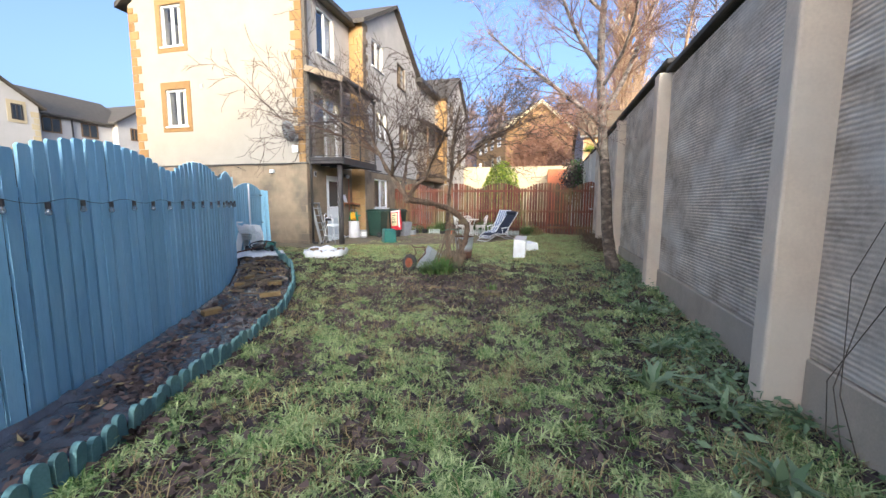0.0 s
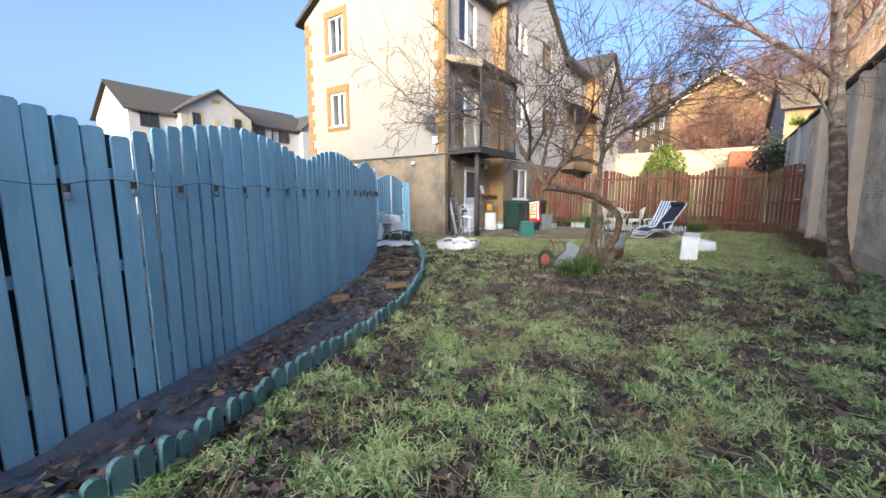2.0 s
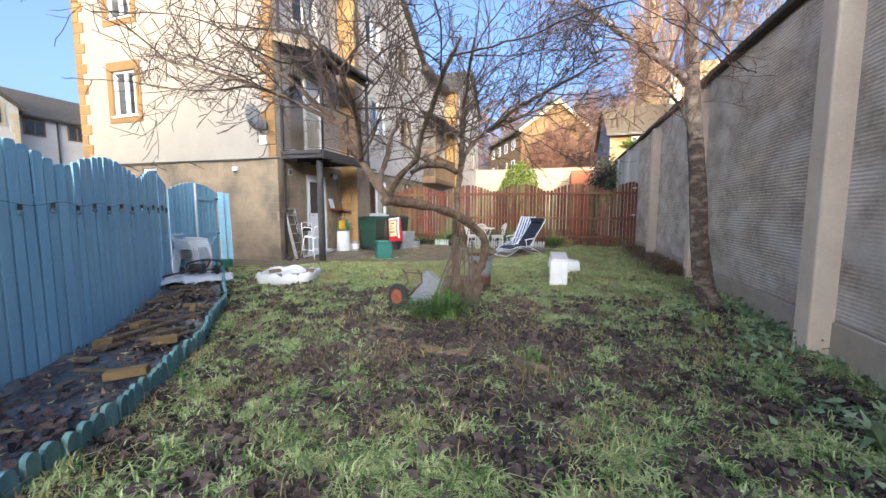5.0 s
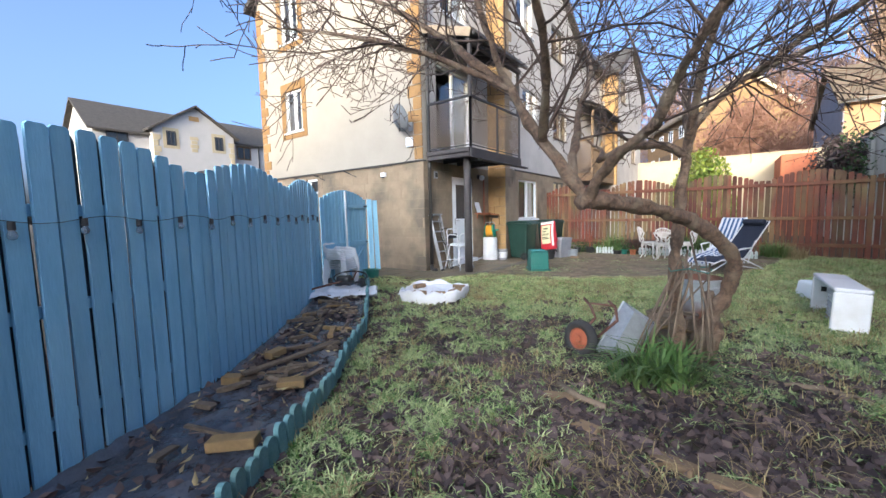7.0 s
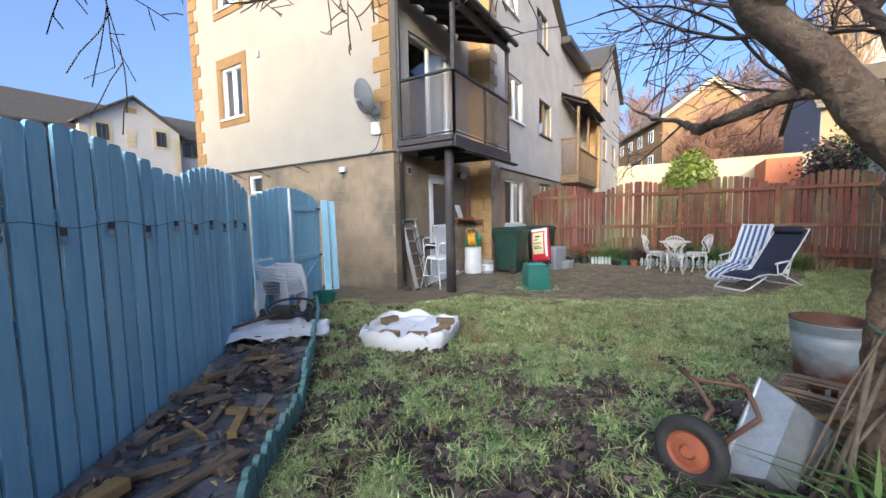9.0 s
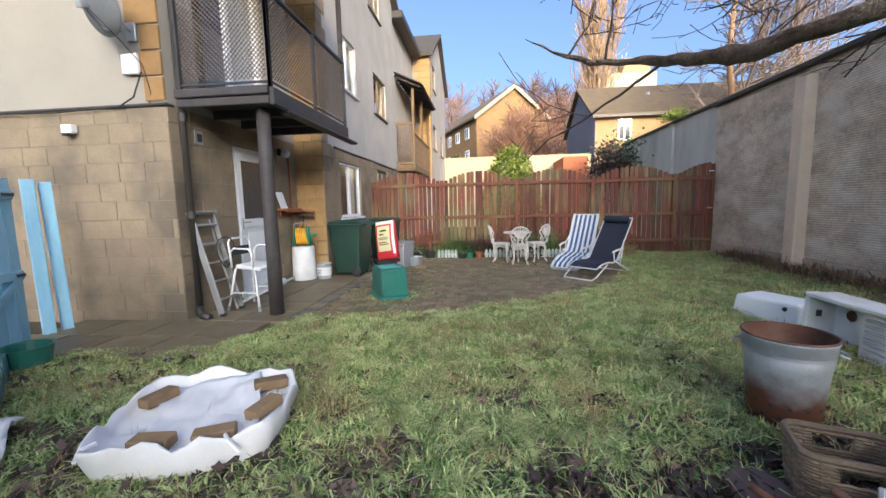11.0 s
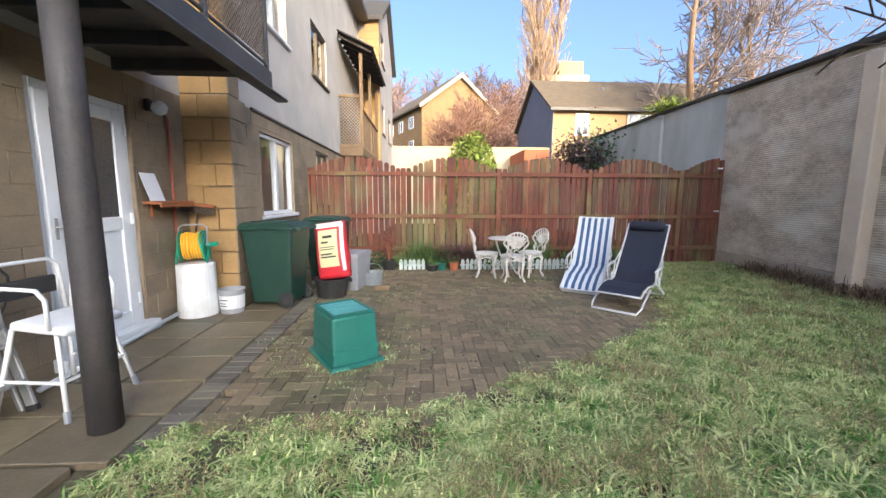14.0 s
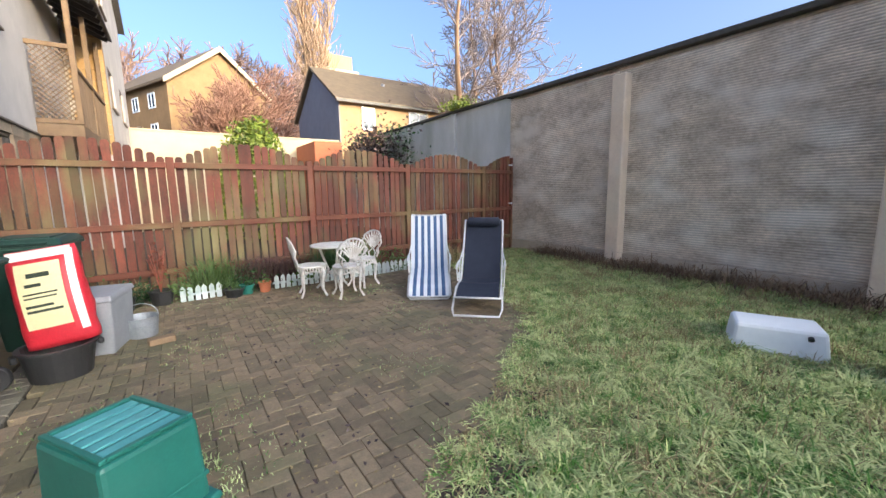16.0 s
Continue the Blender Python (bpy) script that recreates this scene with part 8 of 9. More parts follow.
def build_old_tree():
    """The gnarled fruit tree: two stems, one bent over into an elbow."""
    r = random.Random(21)
    o = thing("fruit_tree", "old gnarled bare fruit tree with a bent leaning trunk", "tree", m=pose(-1.75, 8.0, surface_z(-1.75, 8.0) - 0.03))
    org = Vector((-1.75, 8.0, surface_z(-1.75, 8.0) - 0.03))
    trunk, twigs, limb_list = Wood(), Wood(), []
    stems = [
        ([(-1.77, 8.02, 0.1), (-1.66, 8.03, 0.45), (-1.52, 7.98, 0.8), (-1.50, 7.86, 1.06), (-1.66, 7.6, 1.3), (-1.84, 7.3, 1.42), (-2.05, 6.93, 1.5), (-2.22, 6.65, 1.54), (-2.33, 6.49, 1.53)], [0.13, 0.098, 0.088, 0.082, 0.08, 0.08, 0.082, 0.095, 0.07]),
        ([(-1.86, 7.98, 0.1), (-1.91, 7.95, 0.8), (-1.88, 7.9, 1.6), (-1.84, 7.98, 2.08)], [0.10, 0.07, 0.062, 0.06]),
        ([(-1.70, 8.05, 0.1), (-1.62, 8.06, 0.35), (-1.66, 8.0, 0.75)], [0.14, 0.10, 0.05]),
    ]
    for pts, rs in stems:
        p, q = smooth_line([Vector(a) - org for a in pts], rs, 16)
        q = [v * 0.66 * (1 + 0.24 * noise.noise((i * 0.26, v * 9, 2))) for i, v in enumerate(q)]
        trunk.limb(p, q, 26)
    main = [
        ([(-2.27, 6.56, 1.54), (-2.38, 6.53, 1.68), (-2.58, 6.5, 1.95), (-2.8, 6.48, 2.33), (-2.93, 6.42, 2.68), (-3.02, 6.3, 3.1), (-3.05, 6.2, 3.6)], [0.066, 0.058, 0.052, 0.046, 0.034, 0.024, 0.012]),
        ([(-2.29, 6.53, 1.54), (-2.16, 6.43, 1.73), (-1.88, 6.22, 1.92), (-1.72, 6.0, 2.12), (-1.5, 5.7, 2.35), (-1.25, 5.4, 2.62)], [0.052, 0.042, 0.038, 0.033, 0.026, 0.014]),
        ([(-2.8, 6.48, 2.33), (-3.05, 6.42, 2.55), (-3.3, 6.4, 2.78), (-3.7, 6.3, 3.08), (-4.1, 6.2, 3.3)], [0.045, 0.038, 0.032, 0.024, 0.012]),
        ([(-2.4, 6.54, 1.72), (-2.48, 6.9, 2.0), (-2.55, 7.25, 2.35), (-2.6, 7.7, 2.75), (-2.75, 8.1, 3.1)], [0.046, 0.04, 0.033, 0.025, 0.012]),
        ([(-1.84, 7.98, 2.08), (-1.72, 8.0, 2.3), (-1.5, 8.05, 2.5), (-1.18, 8.2, 2.66), (-0.83, 8.4, 2.85), (-0.4, 8.6, 3.1)], [0.055, 0.048, 0.04, 0.032, 0.022, 0.01]),
        ([(-1.86, 7.95, 1.95), (-2.1, 7.85, 2.05), (-2.4, 7.9, 2.03), (-2.62, 8.15, 2.0), (-2.69, 8.45, 2.06), (-2.78, 8.85, 2.2), (-3.0, 9.2, 2.34), (-3.28, 9.6, 2.62)], [0.055, 0.05, 0.05, 0.046, 0.04, 0.03, 0.02, 0.009]),
        ([(-1.84, 7.98, 2.1), (-1.9, 8.3, 2.5), (-1.95, 8.7, 2.9), (-1.85, 9.1, 3.3)], [0.055, 0.042, 0.03, 0.012]),
        ([(-1.84, 7.96, 2.08), (-1.75, 7.6, 2.5), (-1.6, 7.2, 2.85), (-1.4, 6.7, 3.15)], [0.05, 0.04, 0.028, 0.012]),
        ([(-1.5, 8.05, 2.5), (-1.05, 7.75, 2.72), (-0.55, 7.45, 2.88), (-0.05, 7.15, 3.02)], [0.038, 0.03, 0.02, 0.009]),
        ([(-2.8, 6.48, 2.33), (-3.3, 6.15, 2.6), (-3.85, 5.85, 2.78), (-4.4, 5.65, 2.92)], [0.036, 0.028, 0.019, 0.009]),
        ([(-2.58, 6.5, 1.95), (-2.4, 6.1, 2.25), (-2.3, 5.7, 2.5), (-2.35, 5.3, 2.75)], [0.045, 0.034, 0.024, 0.01]),
    ]
    spec = dict(gnarl=0.12, up=0.015, angle=(28, 65), shrink=0.5, rmin=0.003, children=(8, 4), levels=2, bare=0.12, flat=0.7, step=0.085)
    # the walker's headroom stays clear of twigs
    def keep(q):
        p = q + org
        path_x = -1.55 - 0.93 * (p.y - 3.93) if p.y < 4.6 else (-2.17 - 0.68 * (p.y - 4.6) if p.y < 6.4 else -3.39 - 0.34 * (p.y - 6.4))
        return p.z < 1.8 or p.z > 4.25 or (p.z < 2.25 and abs(p.x - path_x) < 0.75) or (p.x < -3.5 and p.y > 7.0)
    spec["keep_out"] = keep
    for pts, rs in main:
        p, q = smooth_line([Vector(a) - org for a in pts], rs, 5)
        q = [v * 0.7 * (1 + 0.15 * noise.noise((i * 0.9, v * 20, 5))) for i, v in enumerate(q)]
        limb_list.append(Wood())
        limb_list[-1].limb(p, q, 9)
        k = len(p)
        for c in range(14):
            t = 0.16 + 0.82 * (c + r.random() * 0.8) / 14
            i = min(int(t * (k - 1)), k - 2)
            dd = (p[i + 1] - p[i]).normalized()
            ax = Vector((r.gauss(0, 1), r.gauss(0, 1), r.gauss(0.15, 0.45)))
            ax = (ax - dd * ax.dot(dd)).normalized()
            a = radians(r.uniform(35, 75))
            grow(twigs, r, p[i], dd * math.cos(a) + ax * math.sin(a), r.uniform(0.8, 1.7), max(q[i] * 0.36, 0.009), 0, spec)
    for w in (trunk, *limb_list):
        w.v = [v + Vector((noise.noise(v * 7), noise.noise(v * 7 + Vector((9, 0, 0))), noise.noise(v * 7 + Vector((0, 9, 0))))) * 0.022 + Vector((noise.noise(v * 22), noise.noise(v * 22 + Vector((5, 0, 0))), 0)) * 0.011 + Vector((noise.noise(v * 48), noise.noise(v * 48 + Vector((3, 0, 0))), noise.noise(v * 48 + Vector((0, 3, 0))))) * 0.007 for v in w.v]
    wood_part(trunk, "trunk", BARK, o)
    for w in limb_list:
        wood_part(w, "limb", BARK, o)
    wood_part(twigs, "crown", TWIG, o)


build_old_tree()


def build_birch():
    r = random.Random(31)
    org = Vector((1.46, 8.9, surface_z(1.46, 8.9) - 0.05))
    o = thing("birch_tree", "silver birch with dark cracked bark and drooping bare twigs", "tree", m=Matrix.Translation(org))
    trunk, twigs, limb_list = Wood(), Wood(), []
    p, q = smooth_line([Vector(a) - org for a in [(1.6, 8.88, 0.0), (1.47, 8.91, 0.35), (1.37, 8.93, 1.0), (1.30, 8.95, 1.9), (1.18, 8.95, 3.0), (1.08, 8.95, 4.3), (1.08, 9.0, 5.4), (1.15, 9.1, 7.0), (1.1, 9.15, 9.0)]], [0.20, 0.13, 0.112, 0.105, 0.092, 0.08, 0.065, 0.045, 0.015], 6)
    q = [v * (1 + 0.10 * noise.noise((i * 0.8, 3, 2))) for i, v in enumerate(q)]
    k = next(i for i, v in enumerate(p) if v.z > 2.3)
    foot = Wood()
    foot.limb(p[:k + 1], [v * (1 + 0.06 * noise.noise((i * 1.7, 8, 1))) for i, v in enumerate(q[:k + 1])], 18)
    trunk.limb(p[k:], q[k:], 16)
    spec = dict(gnarl=0.13, up=-0.02, angle=(20, 55), shrink=0.55, rmin=0.0026, children=(9, 7), levels=2, bare=0.2, flat=0.9, step=0.14)
    mains = [
        ([(1.17, 8.95, 3.1), (0.95, 8.95, 3.36), (0.4, 8.93, 3.78), (-0.2, 8.9, 4.28), (-0.8, 8.85, 4.75), (-1.3, 8.8, 5.2)], [0.06, 0.055, 0.045, 0.035, 0.022, 0.01]),
        ([(1.15, 8.95, 3.4), (1.5, 9.0, 3.95), (1.86, 9.05, 4.9), (2.2, 9.1, 6.0)], [0.06, 0.05, 0.035, 0.012]),
        ([(1.1, 8.95, 4.2), (0.6, 8.8, 4.9), (0.2, 8.7, 5.8), (-0.1, 8.6, 6.8)], [0.05, 0.04, 0.028, 0.01]),
        ([(1.08, 8.97, 4.8), (1.6, 9.3, 5.6), (2.1, 9.6, 6.5)], [0.045, 0.032, 0.012]),
        ([(1.08, 9.0, 5.4), (0.5, 9.3, 6.2), (0.1, 9.6, 7.2)], [0.04, 0.03, 0.01]),
        ([(1.1, 9.05, 6.2), (1.5, 8.7, 7.0), (1.8, 8.4, 8.0)], [0.035, 0.025, 0.01]),
        ([(1.25, 8.95, 2.3), (1.0, 8.7, 2.75), (0.7, 8.45, 3.0), (0.35, 8.2, 3.1)], [0.03, 0.022, 0.015, 0.007]),
        ([(1.12, 8.95, 3.9), (1.4, 8.4, 4.4), (1.5, 7.8, 5.0), (1.4, 7.2, 5.7)], [0.04, 0.032, 0.022, 0.01]),
    ]
    for pts, rs in mains:
        pp, qq = smooth_line([Vector(a) - org for a in pts], rs, 5)
        limb_list.append(Wood())
        limb_list[-1].limb(pp, qq, 9)
        k = len(pp)
        for c in range(17):
            t = 0.2 + 0.78 * (c + r.random() * 0.8) / 17
            i = min(int(t * (k - 1)), k - 2)
            dd = (pp[i + 1] - pp[i]).normalized()
            ax = Vector((r.gauss(0, 1), r.gauss(0, 1), r.gauss(0.1, 0.6)))
            ax = (ax - dd * ax.dot(dd)).normalized()
            a = radians(r.uniform(25, 60))
            grow(twigs, r, pp[i], dd * math.cos(a) + ax * math.sin(a), r.uniform(0.7, 1.5), max(qq[i] * 0.35, 0.008), 0, spec)
    wood_part(foot, "lower_trunk", BIRCH_OLD, o)["label"] = "dark cracked old bark"
    wood_part(trunk, "trunk", BIRCH_BARK, o)
    for w in limb_list:
        wood_part(w, "limb", BIRCH_BARK, o)
    wood_part(twigs, "crown", TWIG_WARM, o)


build_birch()


def far_tree(x, y, h, spread, seed, label, z0=0.0, poplar=False, detail=(7, 6, 5), bark=None, twig=None, r0=None, stems=1):
    r = random.Random(seed)
    o = thing("bare_tree", label, "tree", "distant bare trees", pose(x, y, z0))
    trunk, twigs = Wood(), Wood()
    for s in range(stems):
        off = Vector((r.gauss(0, spread * 0.16), r.gauss(0, spread * 0.16), 0)) if s else Vector((0, 0, 0))
        pts = [off]
        for i in range(1, 7):
            pts.append(off + Vector((r.gauss(0, 0.018 * h) + off.x * i * 0.12, r.gauss(0, 0.018 * h), h * i / 6 * (1 if poplar else 0.92))))
        rad = r0 or h * 0.017
        p, q = smooth_line(pts, [rad * (1 - 0.88 * (i / 6) ** 0.8) for i in range(7)], 4)
        trunk.limb(p, q, 8)
        k = len(p)
        fine = max(h * 0.0011, 0.012, math.hypot(x, y) * 0.0007)
        spec = dict(gnarl=0.10, up=0.16 if poplar else 0.05, angle=(14, 32) if poplar else (25, 60), shrink=0.55, rmin=fine, children=detail[1:], levels=len(detail) - 2, bare=0.15, flat=0.9, step=h * 0.035)
        n = detail[0] * (3 if poplar else 2)
        for c in range(n):
            t = (0.12 if poplar else 0.3) + (0.87 if poplar else 0.68) * (c + r.random()) / n
            i = min(int(t * (k - 1)), k - 2)
            a0 = r.uniform(0, 6.283)
            a = radians(r.uniform(16, 28) if poplar else r.uniform(30, 62))
            d = Vector((math.cos(a0) * math.sin(a), math.sin(a0) * math.sin(a), math.cos(a)))
            L = spread * (1.15 - 0.6 * t) * r.uniform(0.7, 1.15) * (0.9 if not poplar else 1.3)
            grow(twigs, r, p[i], d, L, max(q[i] * 0.45, fine), 0, spec)
    wood_part(trunk, "trunk", bark or TREE_WARM, o)
    wood_part(twigs, "crown", twig or TWIG_WARM, o)
    return o

# ---- beyond the yard ----
def bush(name, label, x, y, z, w, h, n, material, seed, size=0.07):
    r = random.Random(seed)
    o = thing(name, label, "shrub", m=pose(x, y, z))
    pts = []
    while len(pts) < n:
        a, b, c = r.uniform(-1, 1), r.uniform(-1, 1), r.uniform(0, 1)
        d = a * a + b * b + (c * 1.1 - 0.1) ** 2
        lim = 1 + 0.35 * noise.noise((a * 2 + seed, b * 2, c * 2))
        if lim * 0.35 < d < lim:
            pts.append((a * w / 2, b * w / 2, c * h, 1))
    leaf_cards(pts, material, "foliage", parent=o, size=size, seed=seed, flat=0.3)
    bm = BM()
    for i in range(7):
        a = r.uniform(0, 6.28)
        tube(bm, [(0, 0, 0), (0.2 * w * math.cos(a), 0.2 * w * math.sin(a), h * 0.4), (0.35 * w * math.cos(a), 0.35 * w * math.sin(a), h * 0.75)], [0.04, 0.025, 0.01], 5)
    part("stems", bm, TWIG, o)
    return o


def pitched(bm, x0, x1, y0, y1, z0, rise, along_x, over=0.3, t=0.14):
    """Two roof slopes over a rectangle; ridge along x or y."""
    if along_x:
        ym = (y0 + y1) / 2
        for e in (y0 - over, y1 + over):
            s = (e - ym)
            drop = rise * over / (abs(s) - over)
            prism(bm, [(ym, z0 + rise), (ym, z0 + rise + t), (e, z0 - drop + t), (e, z0 - drop)], x1 - x0 + 2 * over, pose(x1 + over, 0, 0, 0, 0, 90))
    else:
        xm = (x0 + x1) / 2
        for e in (x0 - over, x1 + over):
            s = (e - xm)
            drop = rise * over / (abs(s) - over)
            prism(bm, [(xm, z0 + rise), (xm, z0 + rise + t), (e, z0 - drop + t), (e, z0 - drop)], y1 - y0 + 2 * over, pose(0, y0 - over, 0))
    return bm


def house_shell(o, x0, x1, y0, y1, z1, rise, along_x, wall, roof, z0=-0.2, sub="wall"):
    bm = box(BM(), (x0, y0, z0), (x1, y1, z1))
    if along_x:
        prism(bm, [(y0, z1), (y1, z1), ((y0 + y1) / 2, z1 + rise)], x1 - x0, pose(x1, 0, 0, 0, 0, 90))
    else:
        prism(bm, [(x0, z1), (x1, z1), ((x0 + x1) / 2, z1 + rise)], y1 - y0, pose(0, y0, 0))
    part(sub, bm, wall, o)
    part("roof", pitched(BM(), x0, x1, y0, y1, z1 + 0.02, rise, along_x), roof, o)


def small_window(o, m, w, h, frame_mat, surround=None):
    """A framed window set on a far wall."""
    bm = BM()
    for lo, hi in (((0, -0.06, 0), (w, 0.02, 0.08)), ((0, -0.06, h - 0.08), (w, 0.02, h)), ((0, -0.06, 0.08), (0.08, 0.02, h - 0.08)), ((w - 0.08, -0.06, 0.08), (w, 0.02, h - 0.08)), ((w / 2 - 0.04, -0.055, 0.08), (w / 2 + 0.04, 0.02, h - 0.08))):
        box(bm, lo, hi, 0, m)
    win = part("window", bm, frame_mat, o)
    part("pane", box(BM(), (0.05, -0.03, 0.05), (w - 0.05, -0.012, h - 0.05), 0, m), FARGLASS, win)
    if surround:
        bm = BM()
        for lo, hi in (((-0.2, -0.03, h + 0.002), (w + 0.2, 0.02, h + 0.22)), ((-0.2, -0.03, -0.2), (w + 0.2, 0.02, -0.002)), ((-0.2, -0.03, 0), (-0.002, 0.02, h)), ((w + 0.002, -0.03, 0), (w + 0.2, 0.02, h))):
            box(bm, lo, hi, 0, m)
        part("surround", bm, surround, win)


FARGLASS = mat("far_dark_glass", (0.05, 0.06, 0.07), (0.03, 0.04, 0.05), rough=0.08, bump=0)
WHITE_RENDER = mat("white_house_render", (0.50, 0.485, 0.47), (0.44, 0.43, 0.415), rough=0.95, scale=1, bump=0.2)
BUFF_BRICK = mat("buff_brick_far", (0.44, 0.29, 0.15), (0.36, 0.23, 0.12), rough=0.9, scale=3, fine=18, bump=0.2)
BROWN_BRICK = mat("brown_brick_far", (0.30, 0.185, 0.085), (0.22, 0.135, 0.062), rough=0.9, scale=1.5, fine=14, bump=0.2)
GABLE_SHADE = mat("shade_grey_gable", (0.30, 0.29, 0.31), (0.25, 0.24, 0.26), rough=0.9, scale=2, bump=0.2)
CREAM_WALL = mat("cream_yard_wall", (0.52, 0.44, 0.29), (0.44, 0.37, 0.24), rough=0.9, scale=1.2, bump=0.2, stain=(0.45, 0.40, 0.3), stain_amount=0.5)


def build_far():
    w = tagged(part("wall_north", box(BM(), (-6.0, 30.0, -0.2), (2.4, 30.35, 4.15), 0.01), CREAM_WALL), "sunlit cream rendered yard wall beyond the fence", "wall", kind="structure")
    part("coping", box(BM(), (-6.05, 29.95, 4.152), (2.45, 30.4, 4.22), 0.01), CREAM_WALL, w)
    bush("laurel_bush", "bright yellow-green laurel bush above the fence", -2.55, 24.2, 0.0, 2.9, 4.05, 6500, LEAF_LAUREL, 3, 0.085)
    # ivy over the end of the white wall
    r = random.Random(17)
    o = thing("ivy", "dark ivy hanging over the end of the white wall", "ivy", m=pose(1.95, 23.6, 2.4))
    leaf_cards([(r.gauss(-0.12, 0.2), r.gauss(0.2, 1.3), r.uniform(-0.5, 1.45) + r.gauss(0, 0.1), 1) for _ in range(900)], LEAF_DARK, "foliage", parent=o, size=0.065, seed=18, flat=0.2)
    leaf_cards([(r.gauss(-0.2, 0.3), r.gauss(0.9, 1.1), r.gauss(0.55, 0.5), 1) for _ in range(2200)], LEAF_BROWN, "dead_growth", parent=o, size=0.08, seed=19, flat=0.2)
    t = thing("wall_weed", "yellow-green tuft growing on the wall coping", "plant", m=pose(2.05, 19.3, 3.88))
    leaf_cards([(r.gauss(0, 0.12), r.gauss(0, 0.35), abs(r.gauss(0.08, 0.08)), 1) for _ in range(500)], LEAF_LAUREL, "foliage", parent=t, size=0.04, seed=20, flat=0.3)
    # house with the gable end in shade
    h = thing("house", "house with gable greyed for shade, sunlit buff front and brown tiled roof", "house", m=pose(0, 0, 0))
    house_shell(h, 2.8, 13.5, 30.6, 38.4, 6.45, 2.35, True, BUFF_BRICK, TILE_BROWN)
    # grey skin over the gable end puts its shade into the colour
    part("gable_shade_skin", prism(BM(), [(30.58, -0.1), (38.4, -0.1), (38.4, 6.4), (34.5, 8.74), (30.58, 6.4)], 0.05, pose(2.798, 0, 0, 0, 0, 90)), GABLE_SHADE, h)
    for x in (4.0, 6.9, 9.5):
        small_window(h, pose(x, 30.58, 4.95), 0.75 if x < 5 else 1.3, 1.2, UPVC)
    part("gutter", box(BM(), (2.5, 30.15, 6.22), (13.8, 30.3, 6.36)), PIPE, h)
    part("roof_vent", lathe(BM(), [(0, 0.5), (0.12, 0.45), (0.1, 0), (0.1, -0.4)], 10, pose(6.5, 33, 7.7)), GREY_PLASTIC, h)
    part("lean_to", box(BM(), (0.3, 27.0, -0.2), (1.5, 29.9, 3.75), 0.02), TERRACOTTA, h)
    # brown gable house up the slope
    b = thing("house", "large brown brick house with sunlit gable", "house", m=pose(0, 0, 0))
    m = pose(-0.6, 50, 0, 0, 0, 24)
    bm = box(BM(), (-4.2, 0, -0.2), (4.2, 14, 10.6), 0, m)
    prism(bm, [(-4.2, 10.6), (4.2, 10.6), (0, 13.7)], 14, m)
    part("wall", bm, BROWN_BRICK, b)
    bm = BM()
    for s in (-1, 1):
        prism(bm, [(0, 13.72), (0, 13.95), (s * 4.6, 10.5), (s * 4.6, 10.28)], 14.8, m @ pose(0, -0.4, 0))
    part("roof", bm, TILE_BROWN, b)
    part("bargeboard", prism(prism(BM(), [(0, 13.5), (0, 13.95), (4.6, 10.5), (4.6, 10.1)], 0.06, m @ pose(0, -0.47, 0)), [(0, 13.5), (0, 13.95), (-4.6, 10.5), (-4.6, 10.1)], 0.06, m @ pose(0, -0.47, 0)), CREAM_WALL, b)
    for z in (3.4, 6.2, 8.6):
        for y in (2, 5, 8, 11):
            small_window(b, m @ pose(-4.2, y + 1.3, z, 0, 0, -90), 1.2, 1.2, UPVC)
    part("balcony", box(BM(), (-5.6, 1.5, 5.7), (-4.2, 4.5, 5.95), 0.02, m), NBWOOD, b)
    part("balcony_rail", box(BM(), (-5.6, 1.5, 5.95), (-5.5, 4.5, 6.9), 0.02, m), NBWOOD, b)
    # tower flats
    tw = thing("tower_block", "pale sunlit tower block beyond the roofs", "building", m=pose(0, 0, 0))
    part("wall", box(BM(), (30, 130, 0), (46, 142, 38.5)), CREAM_WALL, tw)
    part("penthouse", box(BM(), (37, 131, 38.5), (44.5, 139, 42.8)), BUFF_BRICK, tw)
    for k in range(5):
        for i in range(5):
            part("window", box(BM(), (31.2 + 3 * i, 129.95, 24 + 2.8 * k), (32.9 + 3 * i, 130.2, 25.4 + 2.8 * k)), FARGLASS, tw)
    # white houses across the way
    wh = thing("house", "white rendered houses with dark slate roofs across the way", "house", m=pose(0, 0, 0))
    X = -33.0
    house_shell(wh, X - 7.5, X - 0.7, 11.1, 16.6, 7.45, 2.2, False, WHITE_RENDER, SLATE, sub="wall")
    house_shell(wh, X - 6.0, X, 14.07, 19.45, 7.75, 1.8, True, WHITE_RENDER, SLATE, sub="gable_wall")
    wh2 = thing("house", "further white terrace with brown windows and slate roof", "house", m=pose(0, 0, 0))
    house_shell(wh2, X - 7.5, X - 0.8, 17.2, 26.0, 7.6, 2.05, False, WHITE_RENDER, SLATE, sub="wall")
    house_shell(wh2, X - 6.0, X - 0.2, 24.62, 30, 7.8, 1.8, True, WHITE_RENDER, SLATE, sub="gable_wall")
    E2 = lambda y, z, x: pose(x, y, z, 0, 0, 90)
    small_window(wh, E2(11.75, 6.3, X - 0.7), 1.15, 1.05, PIPE)
    small_window(wh, E2(11.75, 3.4, X - 0.7), 1.15, 1.05, PIPE)
    for y in (14.85, 18.0):
        small_window(wh, E2(y, 6.7, X), 0.58, 0.98, PIPE, CREAM_WALL)
        small_window(wh, E2(y, 3.7, X), 0.58, 0.98, PIPE, CREAM_WALL)
